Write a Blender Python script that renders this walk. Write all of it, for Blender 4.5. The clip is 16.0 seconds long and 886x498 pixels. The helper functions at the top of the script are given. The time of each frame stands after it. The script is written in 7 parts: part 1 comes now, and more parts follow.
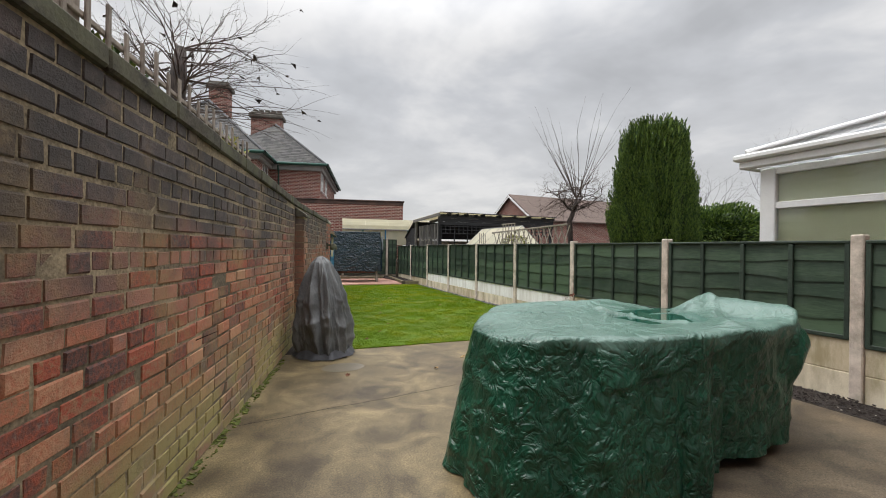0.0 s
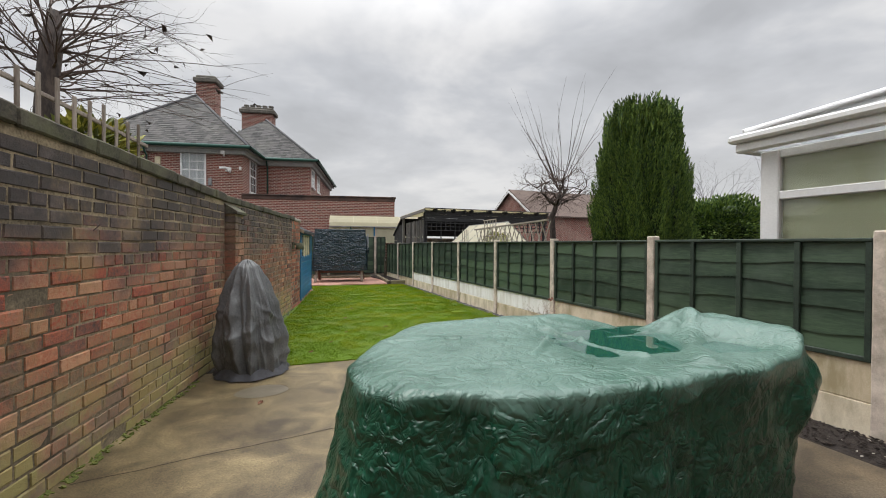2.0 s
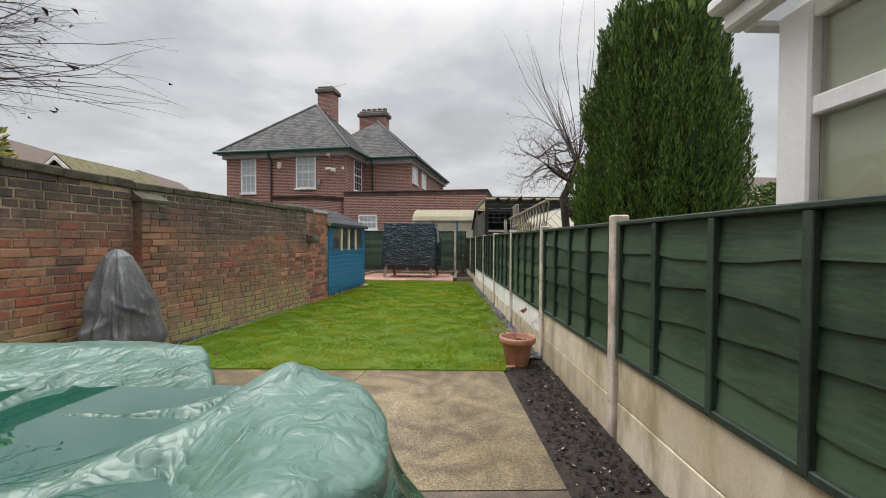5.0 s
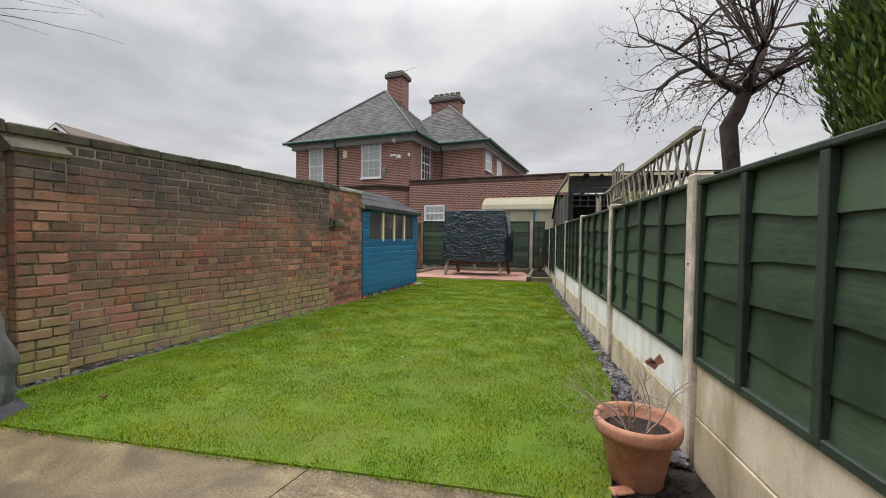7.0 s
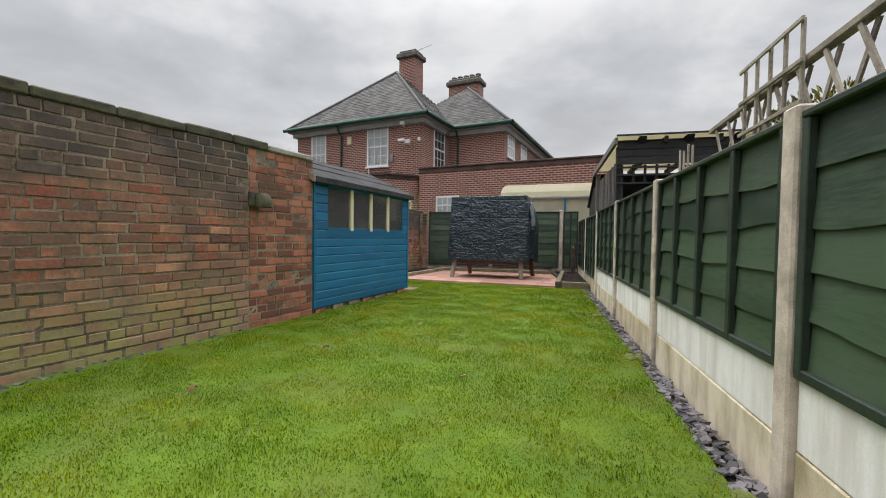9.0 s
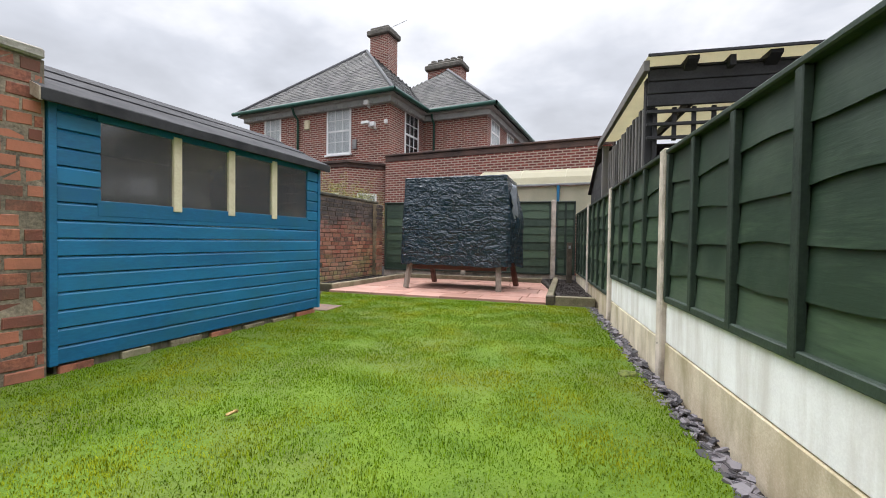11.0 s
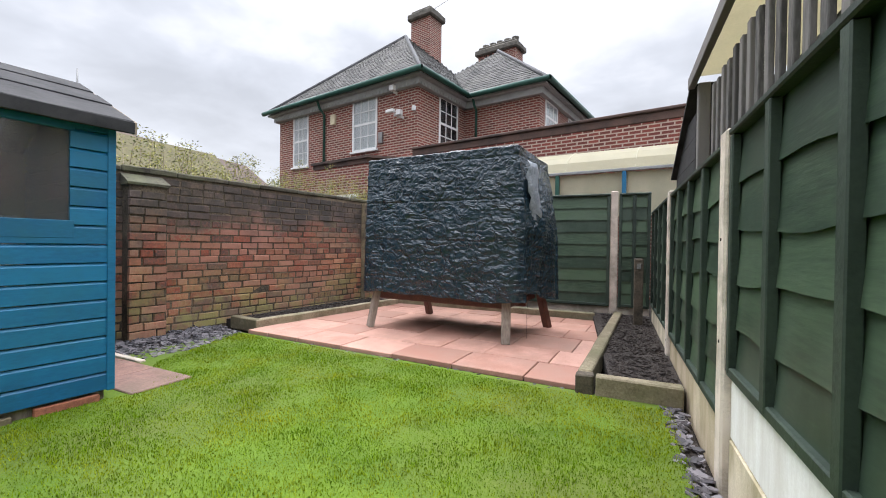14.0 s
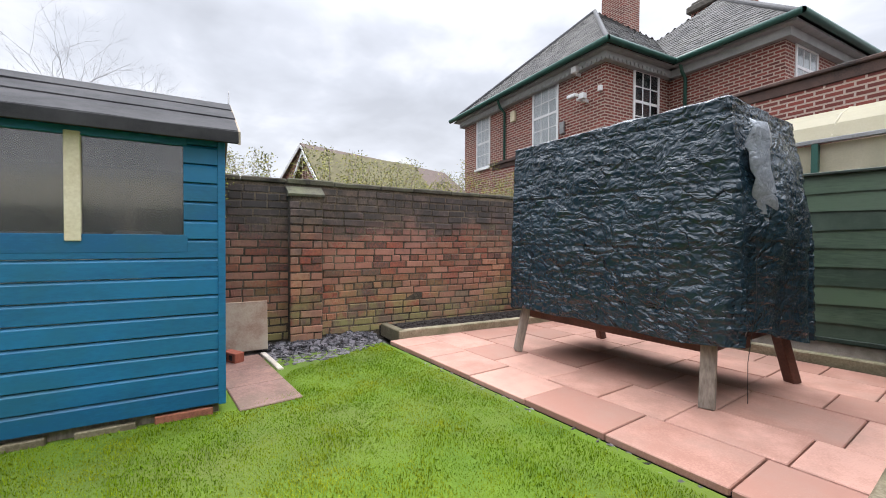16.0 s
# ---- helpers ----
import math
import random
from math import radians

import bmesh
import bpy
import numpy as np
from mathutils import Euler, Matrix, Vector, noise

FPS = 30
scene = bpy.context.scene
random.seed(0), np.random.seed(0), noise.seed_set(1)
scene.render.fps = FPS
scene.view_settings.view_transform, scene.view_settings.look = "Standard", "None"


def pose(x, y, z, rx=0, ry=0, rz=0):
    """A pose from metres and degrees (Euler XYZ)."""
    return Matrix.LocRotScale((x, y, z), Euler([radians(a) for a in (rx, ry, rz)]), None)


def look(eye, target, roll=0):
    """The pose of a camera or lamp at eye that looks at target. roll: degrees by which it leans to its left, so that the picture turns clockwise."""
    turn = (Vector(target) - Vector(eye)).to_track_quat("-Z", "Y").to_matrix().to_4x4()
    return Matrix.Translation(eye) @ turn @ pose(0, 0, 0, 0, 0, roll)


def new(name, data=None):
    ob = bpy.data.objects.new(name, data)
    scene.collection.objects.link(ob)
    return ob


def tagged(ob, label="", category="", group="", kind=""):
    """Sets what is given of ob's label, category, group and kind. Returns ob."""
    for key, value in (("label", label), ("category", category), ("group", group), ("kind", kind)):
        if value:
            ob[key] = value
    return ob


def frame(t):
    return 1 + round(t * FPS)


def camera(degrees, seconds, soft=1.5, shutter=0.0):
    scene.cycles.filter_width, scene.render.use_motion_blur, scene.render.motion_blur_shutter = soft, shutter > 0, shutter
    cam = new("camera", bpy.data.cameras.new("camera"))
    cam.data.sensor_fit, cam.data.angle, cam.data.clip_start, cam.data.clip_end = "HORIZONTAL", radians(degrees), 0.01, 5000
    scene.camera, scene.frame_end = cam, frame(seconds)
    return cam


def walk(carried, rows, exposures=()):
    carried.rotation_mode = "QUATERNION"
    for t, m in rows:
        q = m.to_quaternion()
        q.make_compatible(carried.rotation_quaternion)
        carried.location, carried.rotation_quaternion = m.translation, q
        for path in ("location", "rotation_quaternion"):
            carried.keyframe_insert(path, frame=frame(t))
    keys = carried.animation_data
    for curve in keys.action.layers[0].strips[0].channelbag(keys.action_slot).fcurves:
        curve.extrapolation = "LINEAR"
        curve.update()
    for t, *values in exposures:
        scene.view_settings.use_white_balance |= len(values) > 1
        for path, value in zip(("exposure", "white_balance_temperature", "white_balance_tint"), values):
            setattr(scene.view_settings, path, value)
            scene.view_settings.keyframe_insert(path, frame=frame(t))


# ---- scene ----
cam = camera(94.9, 16.0, soft=1.0)
PATH = [
    (0, (-0.109, -0.111, 1.377), (0.653, 1.738, 1.374), 0.7),
    (0.5, (-0.024, -0.081, 1.394), (0.784, 1.749, 1.387), 0.8),
    (1, (0.191, 0.03, 1.418), (1.022, 1.85, 1.407), 0.7),
    (1.5, (0.482, 0.143, 1.444), (1.29, 1.972, 1.428), 0.6),
    (2, (0.808, 0.325, 1.431), (1.541, 2.186, 1.41), 0.3),
    (2.5, (1.146, 0.539, 1.46), (1.753, 2.445, 1.432), 0.1),
    (3, (1.58, 0.72, 1.489), (2.036, 2.667, 1.455), -0.0),
    (3.5, (1.996, 0.914, 1.485), (2.319, 2.888, 1.447), -0.2),
    (3.7, (2.158, 1.004, 1.469), (2.438, 2.984, 1.437), -0.3),
    (4.4, (2.85, 0.98, 1.415), (2.99, 2.975, 1.377), 0.0),
    (5.0, (3.68, 1.12, 1.360), (3.72, 3.12, 1.319), 0.3),
    (5.4, (3.82, 1.64, 1.330), (3.785, 3.64, 1.287), 0.5),
    (5.8, (3.677, 2.228, 1.306), (3.577, 4.225, 1.261), 0.6),
    (6, (3.775, 2.411, 1.302), (3.623, 4.405, 1.251), 0.7),
    (6.5, (3.907, 2.924, 1.254), (3.647, 4.906, 1.199), 0.6),
    (7, (4.001, 3.48, 1.184), (3.647, 5.448, 1.125), 0.6),
    (7.5, (4.026, 4.091, 1.085), (3.608, 6.046, 1.023), 0.6),
    (8, (4.006, 4.733, 1.082), (3.555, 6.68, 1.017), 0.9),
    (8.5, (4.019, 5.384, 1.058), (3.549, 7.327, 0.993), 0.8),
    (9, (4.031, 6.008, 1.025), (3.553, 7.949, 0.963), 0.7),
    (9.2, (4.06, 6.28, 0.993), (3.573, 8.219, 0.928), 0.6),
    (11.3, (4.132, 9.136, 0.888), (3.698, 11.088, 0.85), 0.8),
    (11.5, (4.158, 9.41, 0.89), (3.716, 11.36, 0.853), 1.0),
    (12, (4.232, 9.977, 0.925), (3.751, 11.918, 0.892), 0.9),
    (12.5, (4.331, 10.447, 0.975), (3.784, 12.37, 0.948), 0.8),
    (13, (4.428, 10.849, 0.993), (3.799, 12.748, 0.97), 0.8),
    (13.5, (4.484, 11.229, 0.996), (3.775, 13.099, 0.976), 0.7),
    (14, (4.519, 11.585, 1.011), (3.739, 13.426, 0.991), 0.8),
    (14.5, (4.501, 11.914, 1.015), (3.636, 13.717, 0.996), 0.8),
    (15, (4.474, 12.233, 1.04), (3.47, 13.962, 1.019), 0.7),
    (15.5, (4.469, 12.439, 1.058), (3.239, 14.016, 1.037), 0.4),
    (16, (4.429, 12.556, 1.091), (2.896, 13.84, 1.056), 0.3),
]
walk(cam, [(t, look(eye, target, roll)) for t, eye, target, roll in PATH],
     exposures=[(0.0, -0.13, 6680, 10), (9.2, -0.13, 6680, 10), (11.3, 0.28, 6380, 12), (16.0, 0.35, 6330, 12)])

# ---- world, sun, exposure ----
world = bpy.data.worlds.new("overcast_sky")
scene.world = world
world.use_nodes = True
wn, wl = world.node_tree.nodes, world.node_tree.links
wn.clear()


def wnode(kind, **inputs):
    n = wn.new(kind)
    for k, v in inputs.items():
        n.inputs[k.replace("_", " ")].default_value = v
    return n


sky = wn.new("ShaderNodeTexSky")
sky.sky_type, sky.sun_disc = "NISHITA", False
sky.sun_elevation, sky.sun_rotation = radians(62), radians(-56)
coord = wn.new("ShaderNodeTexCoord")
split = wn.new("ShaderNodeSeparateXYZ")
wl.new(coord.outputs["Generated"], split.inputs[0])
lift = wn.new("ShaderNodeMath")
lift.operation = "ADD"
lift.inputs[1].default_value = 0.22
up = wn.new("ShaderNodeMath")
up.operation = "MAXIMUM"
up.inputs[1].default_value = 0.0
wl.new(split.outputs["Z"], up.inputs[0])
wl.new(up.outputs[0], lift.inputs[0])
spread = wn.new("ShaderNodeVectorMath")
spread.operation = "DIVIDE"
join = wn.new("ShaderNodeCombineXYZ")
for k in "XYZ":
    wl.new(lift.outputs[0], join.inputs[k])
wl.new(coord.outputs["Generated"], spread.inputs[0])
wl.new(join.outputs[0], spread.inputs[1])
big = wnode("ShaderNodeTexNoise", Scale=1.25, Detail=5.0, Roughness=0.55, Distortion=0.25)
fine = wnode("ShaderNodeTexNoise", Scale=3.6, Detail=5.0, Roughness=0.5, Distortion=0.3)
wl.new(spread.outputs[0], big.inputs["Vector"])
wl.new(spread.outputs[0], fine.inputs["Vector"])
both = wn.new("ShaderNodeMix")
both.data_type = "FLOAT"
both.inputs[0].default_value = 0.26
wl.new(big.outputs["Fac"], both.inputs[2])
wl.new(fine.outputs["Fac"], both.inputs[3])
ramp = wn.new("ShaderNodeValToRGB")
ramp.color_ramp.elements[0].position, ramp.color_ramp.elements[0].color = 0.37, (0.53, 0.55, 0.585, 1)
ramp.color_ramp.elements[1].position, ramp.color_ramp.elements[1].color = 0.63, (0.90, 0.912, 0.935, 1)
mid = ramp.color_ramp.elements.new(0.5)
mid.color = (0.66, 0.685, 0.73, 1)
wl.new(both.outputs[0], ramp.inputs[0])
horizon = wn.new("ShaderNodeMapRange")
horizon.inputs["From Min"].default_value, horizon.inputs["From Max"].default_value = 0.0, 0.35
horizon.inputs["To Min"].default_value, horizon.inputs["To Max"].default_value = 0.55, 0.0
wl.new(up.outputs[0], horizon.inputs["Value"])
pale = wn.new("ShaderNodeMix")
pale.data_type = "RGBA"
pale.inputs[7].default_value = (0.80, 0.80, 0.80, 1)
wl.new(horizon.outputs[0], pale.inputs[0])
wl.new(ramp.outputs[0], pale.inputs[6])
sky_bg, cloud_bg = wnode("ShaderNodeBackground", Strength=0.10), wnode("ShaderNodeBackground", Strength=1.0)
wl.new(sky.outputs[0], sky_bg.inputs["Color"])
wl.new(pale.outputs[2], cloud_bg.inputs["Color"])
zenith = wn.new("ShaderNodeMapRange")
zenith.interpolation_type = "SMOOTHSTEP"
zenith.inputs["From Min"].default_value, zenith.inputs["From Max"].default_value = 0.42, 1.0
zenith.inputs["To Min"].default_value, zenith.inputs["To Max"].default_value = 1.0, 6.3
wl.new(up.outputs[0], zenith.inputs["Value"])
wl.new(zenith.outputs[0], cloud_bg.inputs["Strength"])
cover = wn.new("ShaderNodeMixShader")
cover.inputs[0].default_value = 0.93
wl.new(sky_bg.outputs[0], cover.inputs[1])
wl.new(cloud_bg.outputs[0], cover.inputs[2])
wout = wn.new("ShaderNodeOutputWorld")
wl.new(cover.outputs[0], wout.inputs[0])

sun = new("sun", bpy.data.lights.new("sun", "SUN"))
sun.data.energy, sun.data.angle, sun.data.color = 1.5, radians(30), (1.0, 0.96, 0.9)
sun.matrix_world = look((-6, 8, 14), (0, 4, 0))


# ---- materials ----
def mat(name, dark, light, scale=6.0, rough=0.8, metal=0.0, bump=0.2, fine_scale=60.0, vary=0.0, island=False,
        stain=None, stain_scale=1.2, stain_amt=0.5, distance=0.01, spec=0.5, stretch=None, stain_stretch=None):
    """A surface with coarse and fine variation of colour, and relief."""
    m = bpy.data.materials.new(name)
    m.use_nodes = True
    nt = m.node_tree
    n, l = nt.nodes, nt.links
    b = n["Principled BSDF"]
    b.inputs["Roughness"].default_value, b.inputs["Metallic"].default_value = rough, metal
    b.inputs["Specular IOR Level"].default_value = spec
    tc = n.new("ShaderNodeTexCoord")
    mp = n.new("ShaderNodeMapping")
    if stretch:
        mp.inputs["Scale"].default_value = stretch
    geo = n.new("ShaderNodeNewGeometry")
    info = n.new("ShaderNodeObjectInfo")
    l.new(tc.outputs["Object"], mp.inputs["Vector"])
    rnd = geo.outputs["Random Per Island"] if island else info.outputs["Random"]
    shift = n.new("ShaderNodeVectorMath")
    shift.operation = "ADD"
    many = n.new("ShaderNodeMath")
    many.operation = "MULTIPLY"
    many.inputs[1].default_value = 37.0 if vary else 0.0
    l.new(rnd, many.inputs[0])
    l.new(mp.outputs[0], shift.inputs[0])
    l.new(many.outputs[0], shift.inputs[1])
    t1, t2 = n.new("ShaderNodeTexNoise"), n.new("ShaderNodeTexNoise")
    for tx, s, d in ((t1, scale, 5), (t2, fine_scale, 3)):
        tx.inputs["Scale"].default_value, tx.inputs["Detail"].default_value = s, d
        tx.inputs["Roughness"].default_value = 0.62
        l.new(shift.outputs[0], tx.inputs["Vector"])
    mx = n.new("ShaderNodeMix")
    mx.data_type = "FLOAT"
    mx.inputs[0].default_value = 0.4
    l.new(t1.outputs["Fac"], mx.inputs[2])
    l.new(t2.outputs["Fac"], mx.inputs[3])
    fac = mx.outputs[0]
    if vary:
        ad = n.new("ShaderNodeMath")
        ad.operation = "MULTIPLY_ADD"
        ad.inputs[1].default_value = vary
        l.new(rnd, ad.inputs[0])
        sub = n.new("ShaderNodeMath")
        sub.operation = "SUBTRACT"
        sub.inputs[1].default_value = vary * 0.5
        l.new(fac, sub.inputs[0])
        l.new(sub.outputs[0], ad.inputs[2])
        fac = ad.outputs[0]
    rp = n.new("ShaderNodeValToRGB")
    rp.color_ramp.elements[0].position, rp.color_ramp.elements[1].position = 0.38, 0.62
    rp.color_ramp.elements[0].color, rp.color_ramp.elements[1].color = (*dark, 1), (*light, 1)
    l.new(fac, rp.inputs[0])
    col = rp.outputs[0]
    if stain:
        t3 = n.new("ShaderNodeTexNoise")
        t3.inputs["Scale"].default_value, t3.inputs["Detail"].default_value = stain_scale, 6
        t3.inputs["Roughness"].default_value = 0.65
        m4 = n.new("ShaderNodeMapping")
        m4.inputs["Scale"].default_value = stain_stretch or (1, 1, 1)
        l.new(tc.outputs["Object"], m4.inputs["Vector"])
        l.new(m4.outputs[0], t3.inputs["Vector"])
        r3 = n.new("ShaderNodeValToRGB")
        r3.color_ramp.elements[0].position, r3.color_ramp.elements[1].position = 0.45, 0.65
        r3.color_ramp.elements[0].color = (0, 0, 0, 1)
        r3.color_ramp.elements[1].color = (stain_amt,) * 3 + (1,)
        l.new(t3.outputs["Fac"], r3.inputs[0])
        m3 = n.new("ShaderNodeMix")
        m3.data_type = "RGBA"
        m3.inputs[7].default_value = (*stain, 1)
        l.new(r3.outputs[0], m3.inputs[0])
        l.new(col, m3.inputs[6])
        col = m3.outputs[2]
    l.new(col, b.inputs["Base Color"])
    if bump:
        bp = n.new("ShaderNodeBump")
        bp.inputs["Strength"].default_value, bp.inputs["Distance"].default_value = bump, distance
        l.new(mx.outputs[0], bp.inputs["Height"])
        l.new(bp.outputs[0], b.inputs["Normal"])
    return m


def brick_mat(name, island):
    """Old clay bricks: each its own tone, soot-black and blue ones in the upper courses, pale and mossy ones near the foot."""
    m = bpy.data.materials.new(name)
    m.use_nodes = True
    n, l = m.node_tree.nodes, m.node_tree.links
    b = n["Principled BSDF"]
    b.inputs["Roughness"].default_value = 0.82
    geo, info = n.new("ShaderNodeNewGeometry"), n.new("ShaderNodeObjectInfo")
    rnd = geo.outputs["Random Per Island"] if island else info.outputs["Random"]
    pos = geo.outputs["Position"]
    sep = n.new("ShaderNodeSeparateXYZ")
    l.new(pos, sep.inputs[0])

    def noise_tex(scale, detail=5, rough=0.6):
        t = n.new("ShaderNodeTexNoise")
        t.inputs["Scale"].default_value, t.inputs["Detail"].default_value = scale, detail
        t.inputs["Roughness"].default_value = rough
        l.new(pos, t.inputs["Vector"])
        return t.outputs["Fac"]

    def math_node(op, a, c):
        k = n.new("ShaderNodeMath")
        k.operation = op
        for i, v in enumerate((a, c)):
            if isinstance(v, (int, float)):
                k.inputs[i].default_value = v
            else:
                l.new(v, k.inputs[i])
        return k.outputs[0]

    def step(v, a, c, top=1.0):
        k = n.new("ShaderNodeMapRange")
        k.interpolation_type = "SMOOTHSTEP"
        k.inputs["From Min"].default_value, k.inputs["From Max"].default_value = a, c
        k.inputs["To Max"].default_value = top
        l.new(v, k.inputs["Value"])
        return k.outputs[0]

    def blend(f, a, colour):
        k = n.new("ShaderNodeMix")
        k.data_type = "RGBA"
        l.new(f, k.inputs[0])
        l.new(a, k.inputs[6])
        if isinstance(colour, tuple):
            k.inputs[7].default_value = (*colour, 1)
        else:
            l.new(colour, k.inputs[7])
        return k.outputs[2]

    rp = n.new("ShaderNodeValToRGB")
    e = rp.color_ramp.elements
    e[0].position, e[0].color = 0.0, (0.075, 0.048, 0.046, 1)
    e[1].position, e[1].color = 1.0, (0.50, 0.26, 0.15, 1)
    for p, c in ((0.20, (0.20, 0.072, 0.050, 1)), (0.42, (0.38, 0.088, 0.046, 1)), (0.56, (0.30, 0.165, 0.095, 1)), (0.76, (0.44, 0.150, 0.080, 1))):
        k = e.new(p)
        k.color = c
    grain = noise_tex(38, 6, 0.7)
    tone = math_node("ADD", math_node("ADD", math_node("MULTIPLY", rnd, 1.0), 0.06), math_node("MULTIPLY", math_node("SUBTRACT", grain, 0.5), 1.1))
    l.new(tone, rp.inputs[0])
    col = rp.outputs[0]
    patch, wide = noise_tex(2.3), noise_tex(0.9, 4)
    jitter = math_node("MULTIPLY", math_node("SUBTRACT", rnd, 0.5), 0.32)
    near_house = math_node("SUBTRACT", 0.45, step(sep.outputs["Y"], 0.4, 2.4, 0.45))
    height = math_node("ADD", math_node("ADD", sep.outputs["Z"], math_node("ADD", near_house, step(sep.outputs["Y"], 10.8, 13.0, 0.30))), math_node("ADD", jitter, math_node("MULTIPLY", math_node("SUBTRACT", wide, 0.5), 1.5)))
    soot = step(height, 1.15, 1.70, 0.93)
    sootcol = n.new("ShaderNodeValToRGB")
    sootcol.color_ramp.elements[0].color, sootcol.color_ramp.elements[1].color = (0.030, 0.028, 0.031, 1), (0.160, 0.142, 0.132, 1)
    l.new(grain, sootcol.inputs[0])
    col = blend(soot, col, sootcol.outputs[0])
    aged = math_node("MULTIPLY", math_node("SUBTRACT", step(sep.outputs["Y"], 3.2, 6.2, 0.85), step(sep.outputs["Y"], 10.8, 13.0, 0.45)), step(noise_tex(1.9, 6, 0.7), 0.36, 0.60))
    greyed = n.new("ShaderNodeValToRGB")
    greyed.color_ramp.elements[0].color, greyed.color_ramp.elements[1].color = (0.075, 0.046, 0.034, 1), (0.235, 0.145, 0.098, 1)
    l.new(grain, greyed.inputs[0])
    col = blend(aged, col, greyed.outputs[0])
    low = math_node("SUBTRACT", 1.0, step(height, 0.10, 0.75))
    col = blend(math_node("MULTIPLY", low, 0.65), col, (0.31, 0.235, 0.155))
    green = math_node("MULTIPLY", math_node("SUBTRACT", 1.0, step(sep.outputs["Z"], 0.05, 0.85)), step(patch, 0.41, 0.57))
    col = blend(math_node("MULTIPLY", green, 0.85), col, (0.33, 0.30, 0.105))
    rose = math_node("MULTIPLY", step(noise_tex(0.75, 4), 0.50, 0.62, 0.7), math_node("SUBTRACT", 1.0, step(sep.outputs["Z"], 1.2, 1.6)))
    col = blend(math_node("MULTIPLY", rose, step(rnd, 0.25, 0.6)), col, (0.37, 0.165, 0.125))
    ochre = math_node("MULTIPLY", step(noise_tex(1.5, 5, 0.65), 0.48, 0.64, 0.6), math_node("SUBTRACT", 1.0, step(sep.outputs["Y"], 3.6, 5.6, 0.7)))
    col = blend(ochre, col, (0.30, 0.205, 0.090))
    blotch = step(noise_tex(11.0, 5, 0.7), 0.52, 0.70, 0.30)
    col = blend(blotch, col, (0.10, 0.062, 0.045))
    lime = step(noise_tex(7.0, 6, 0.75), 0.60, 0.72, 0.45)
    col = blend(lime, col, (0.42, 0.37, 0.32))
    dirt = step(noise_tex(3.5, 6, 0.75), 0.52, 0.70, 0.35)
    col = blend(dirt, col, (0.075, 0.055, 0.045))
    crust = math_node("MULTIPLY", step(height, 1.25, 1.85, 0.85), step(noise_tex(2.8, 6, 0.7), 0.34, 0.56))
    col = blend(crust, col, (0.042, 0.037, 0.035))
    l.new(col, b.inputs["Base Color"])
    bp = n.new("ShaderNodeBump")
    bp.inputs["Strength"].default_value, bp.inputs["Distance"].default_value = 0.7, 0.010
    l.new(math_node("ADD", grain, math_node("MULTIPLY", noise_tex(130, 2), 0.4)), bp.inputs["Height"])
    l.new(bp.outputs[0], b.inputs["Normal"])
    return m


def house_brick_mat(name, scale=1.08):
    m = mat(name, (0.20, 0.055, 0.036), (0.31, 0.095, 0.062), 2.0, 0.85, bump=0.0)
    n, l = m.node_tree.nodes, m.node_tree.links
    b = n["Principled BSDF"]
    tc = n.new("ShaderNodeTexCoord")
    br = n.new("ShaderNodeTexBrick")
    br.inputs["Scale"].default_value = 1.0
    br.inputs["Brick Width"].default_value, br.inputs["Row Height"].default_value = 0.225 * scale, 0.075 * scale
    br.inputs["Mortar Size"].default_value, br.inputs["Mortar Smooth"].default_value = 0.014 * scale, 0.2
    br.inputs["Color1"].default_value, br.inputs["Color2"].default_value = (0.095, 0.024, 0.020, 1), (0.225, 0.050, 0.036, 1)
    br.inputs["Mortar"].default_value = (0.44, 0.36, 0.30, 1)
    sp, cb, add = n.new("ShaderNodeSeparateXYZ"), n.new("ShaderNodeCombineXYZ"), n.new("ShaderNodeMath")
    l.new(tc.outputs["Object"], sp.inputs[0])
    l.new(sp.outputs["X"], add.inputs[0])
    l.new(sp.outputs["Y"], add.inputs[1])
    l.new(add.outputs[0], cb.inputs["X"])
    l.new(sp.outputs["Z"], cb.inputs["Y"])
    l.new(cb.outputs[0], br.inputs["Vector"])
    old = b.inputs["Base Color"].links[0].from_socket
    mx = n.new("ShaderNodeMix")
    mx.data_type = "RGBA"
    mx.inputs[0].default_value = 0.15
    l.new(br.outputs["Color"], mx.inputs[6])
    l.new(old, mx.inputs[7])
    l.new(mx.outputs[2], b.inputs["Base Color"])
    bp = n.new("ShaderNodeBump")
    bp.invert = True
    bp.inputs["Strength"].default_value, bp.inputs["Distance"].default_value = 0.6, 0.012
    l.new(br.outputs["Fac"], bp.inputs["Height"])
    l.new(bp.outputs[0], b.inputs["Normal"])
    return m


def glass_mat(name, tint, rough=0.06, through_part=1.0):
    m = bpy.data.materials.new(name)
    m.use_nodes = True
    b = m.node_tree.nodes["Principled BSDF"]
    b.inputs["Base Color"].default_value = (*tint, 1)
    b.inputs["Transmission Weight"].default_value, b.inputs["Roughness"].default_value, b.inputs["IOR"].default_value = through_part, rough, 1.45
    return m


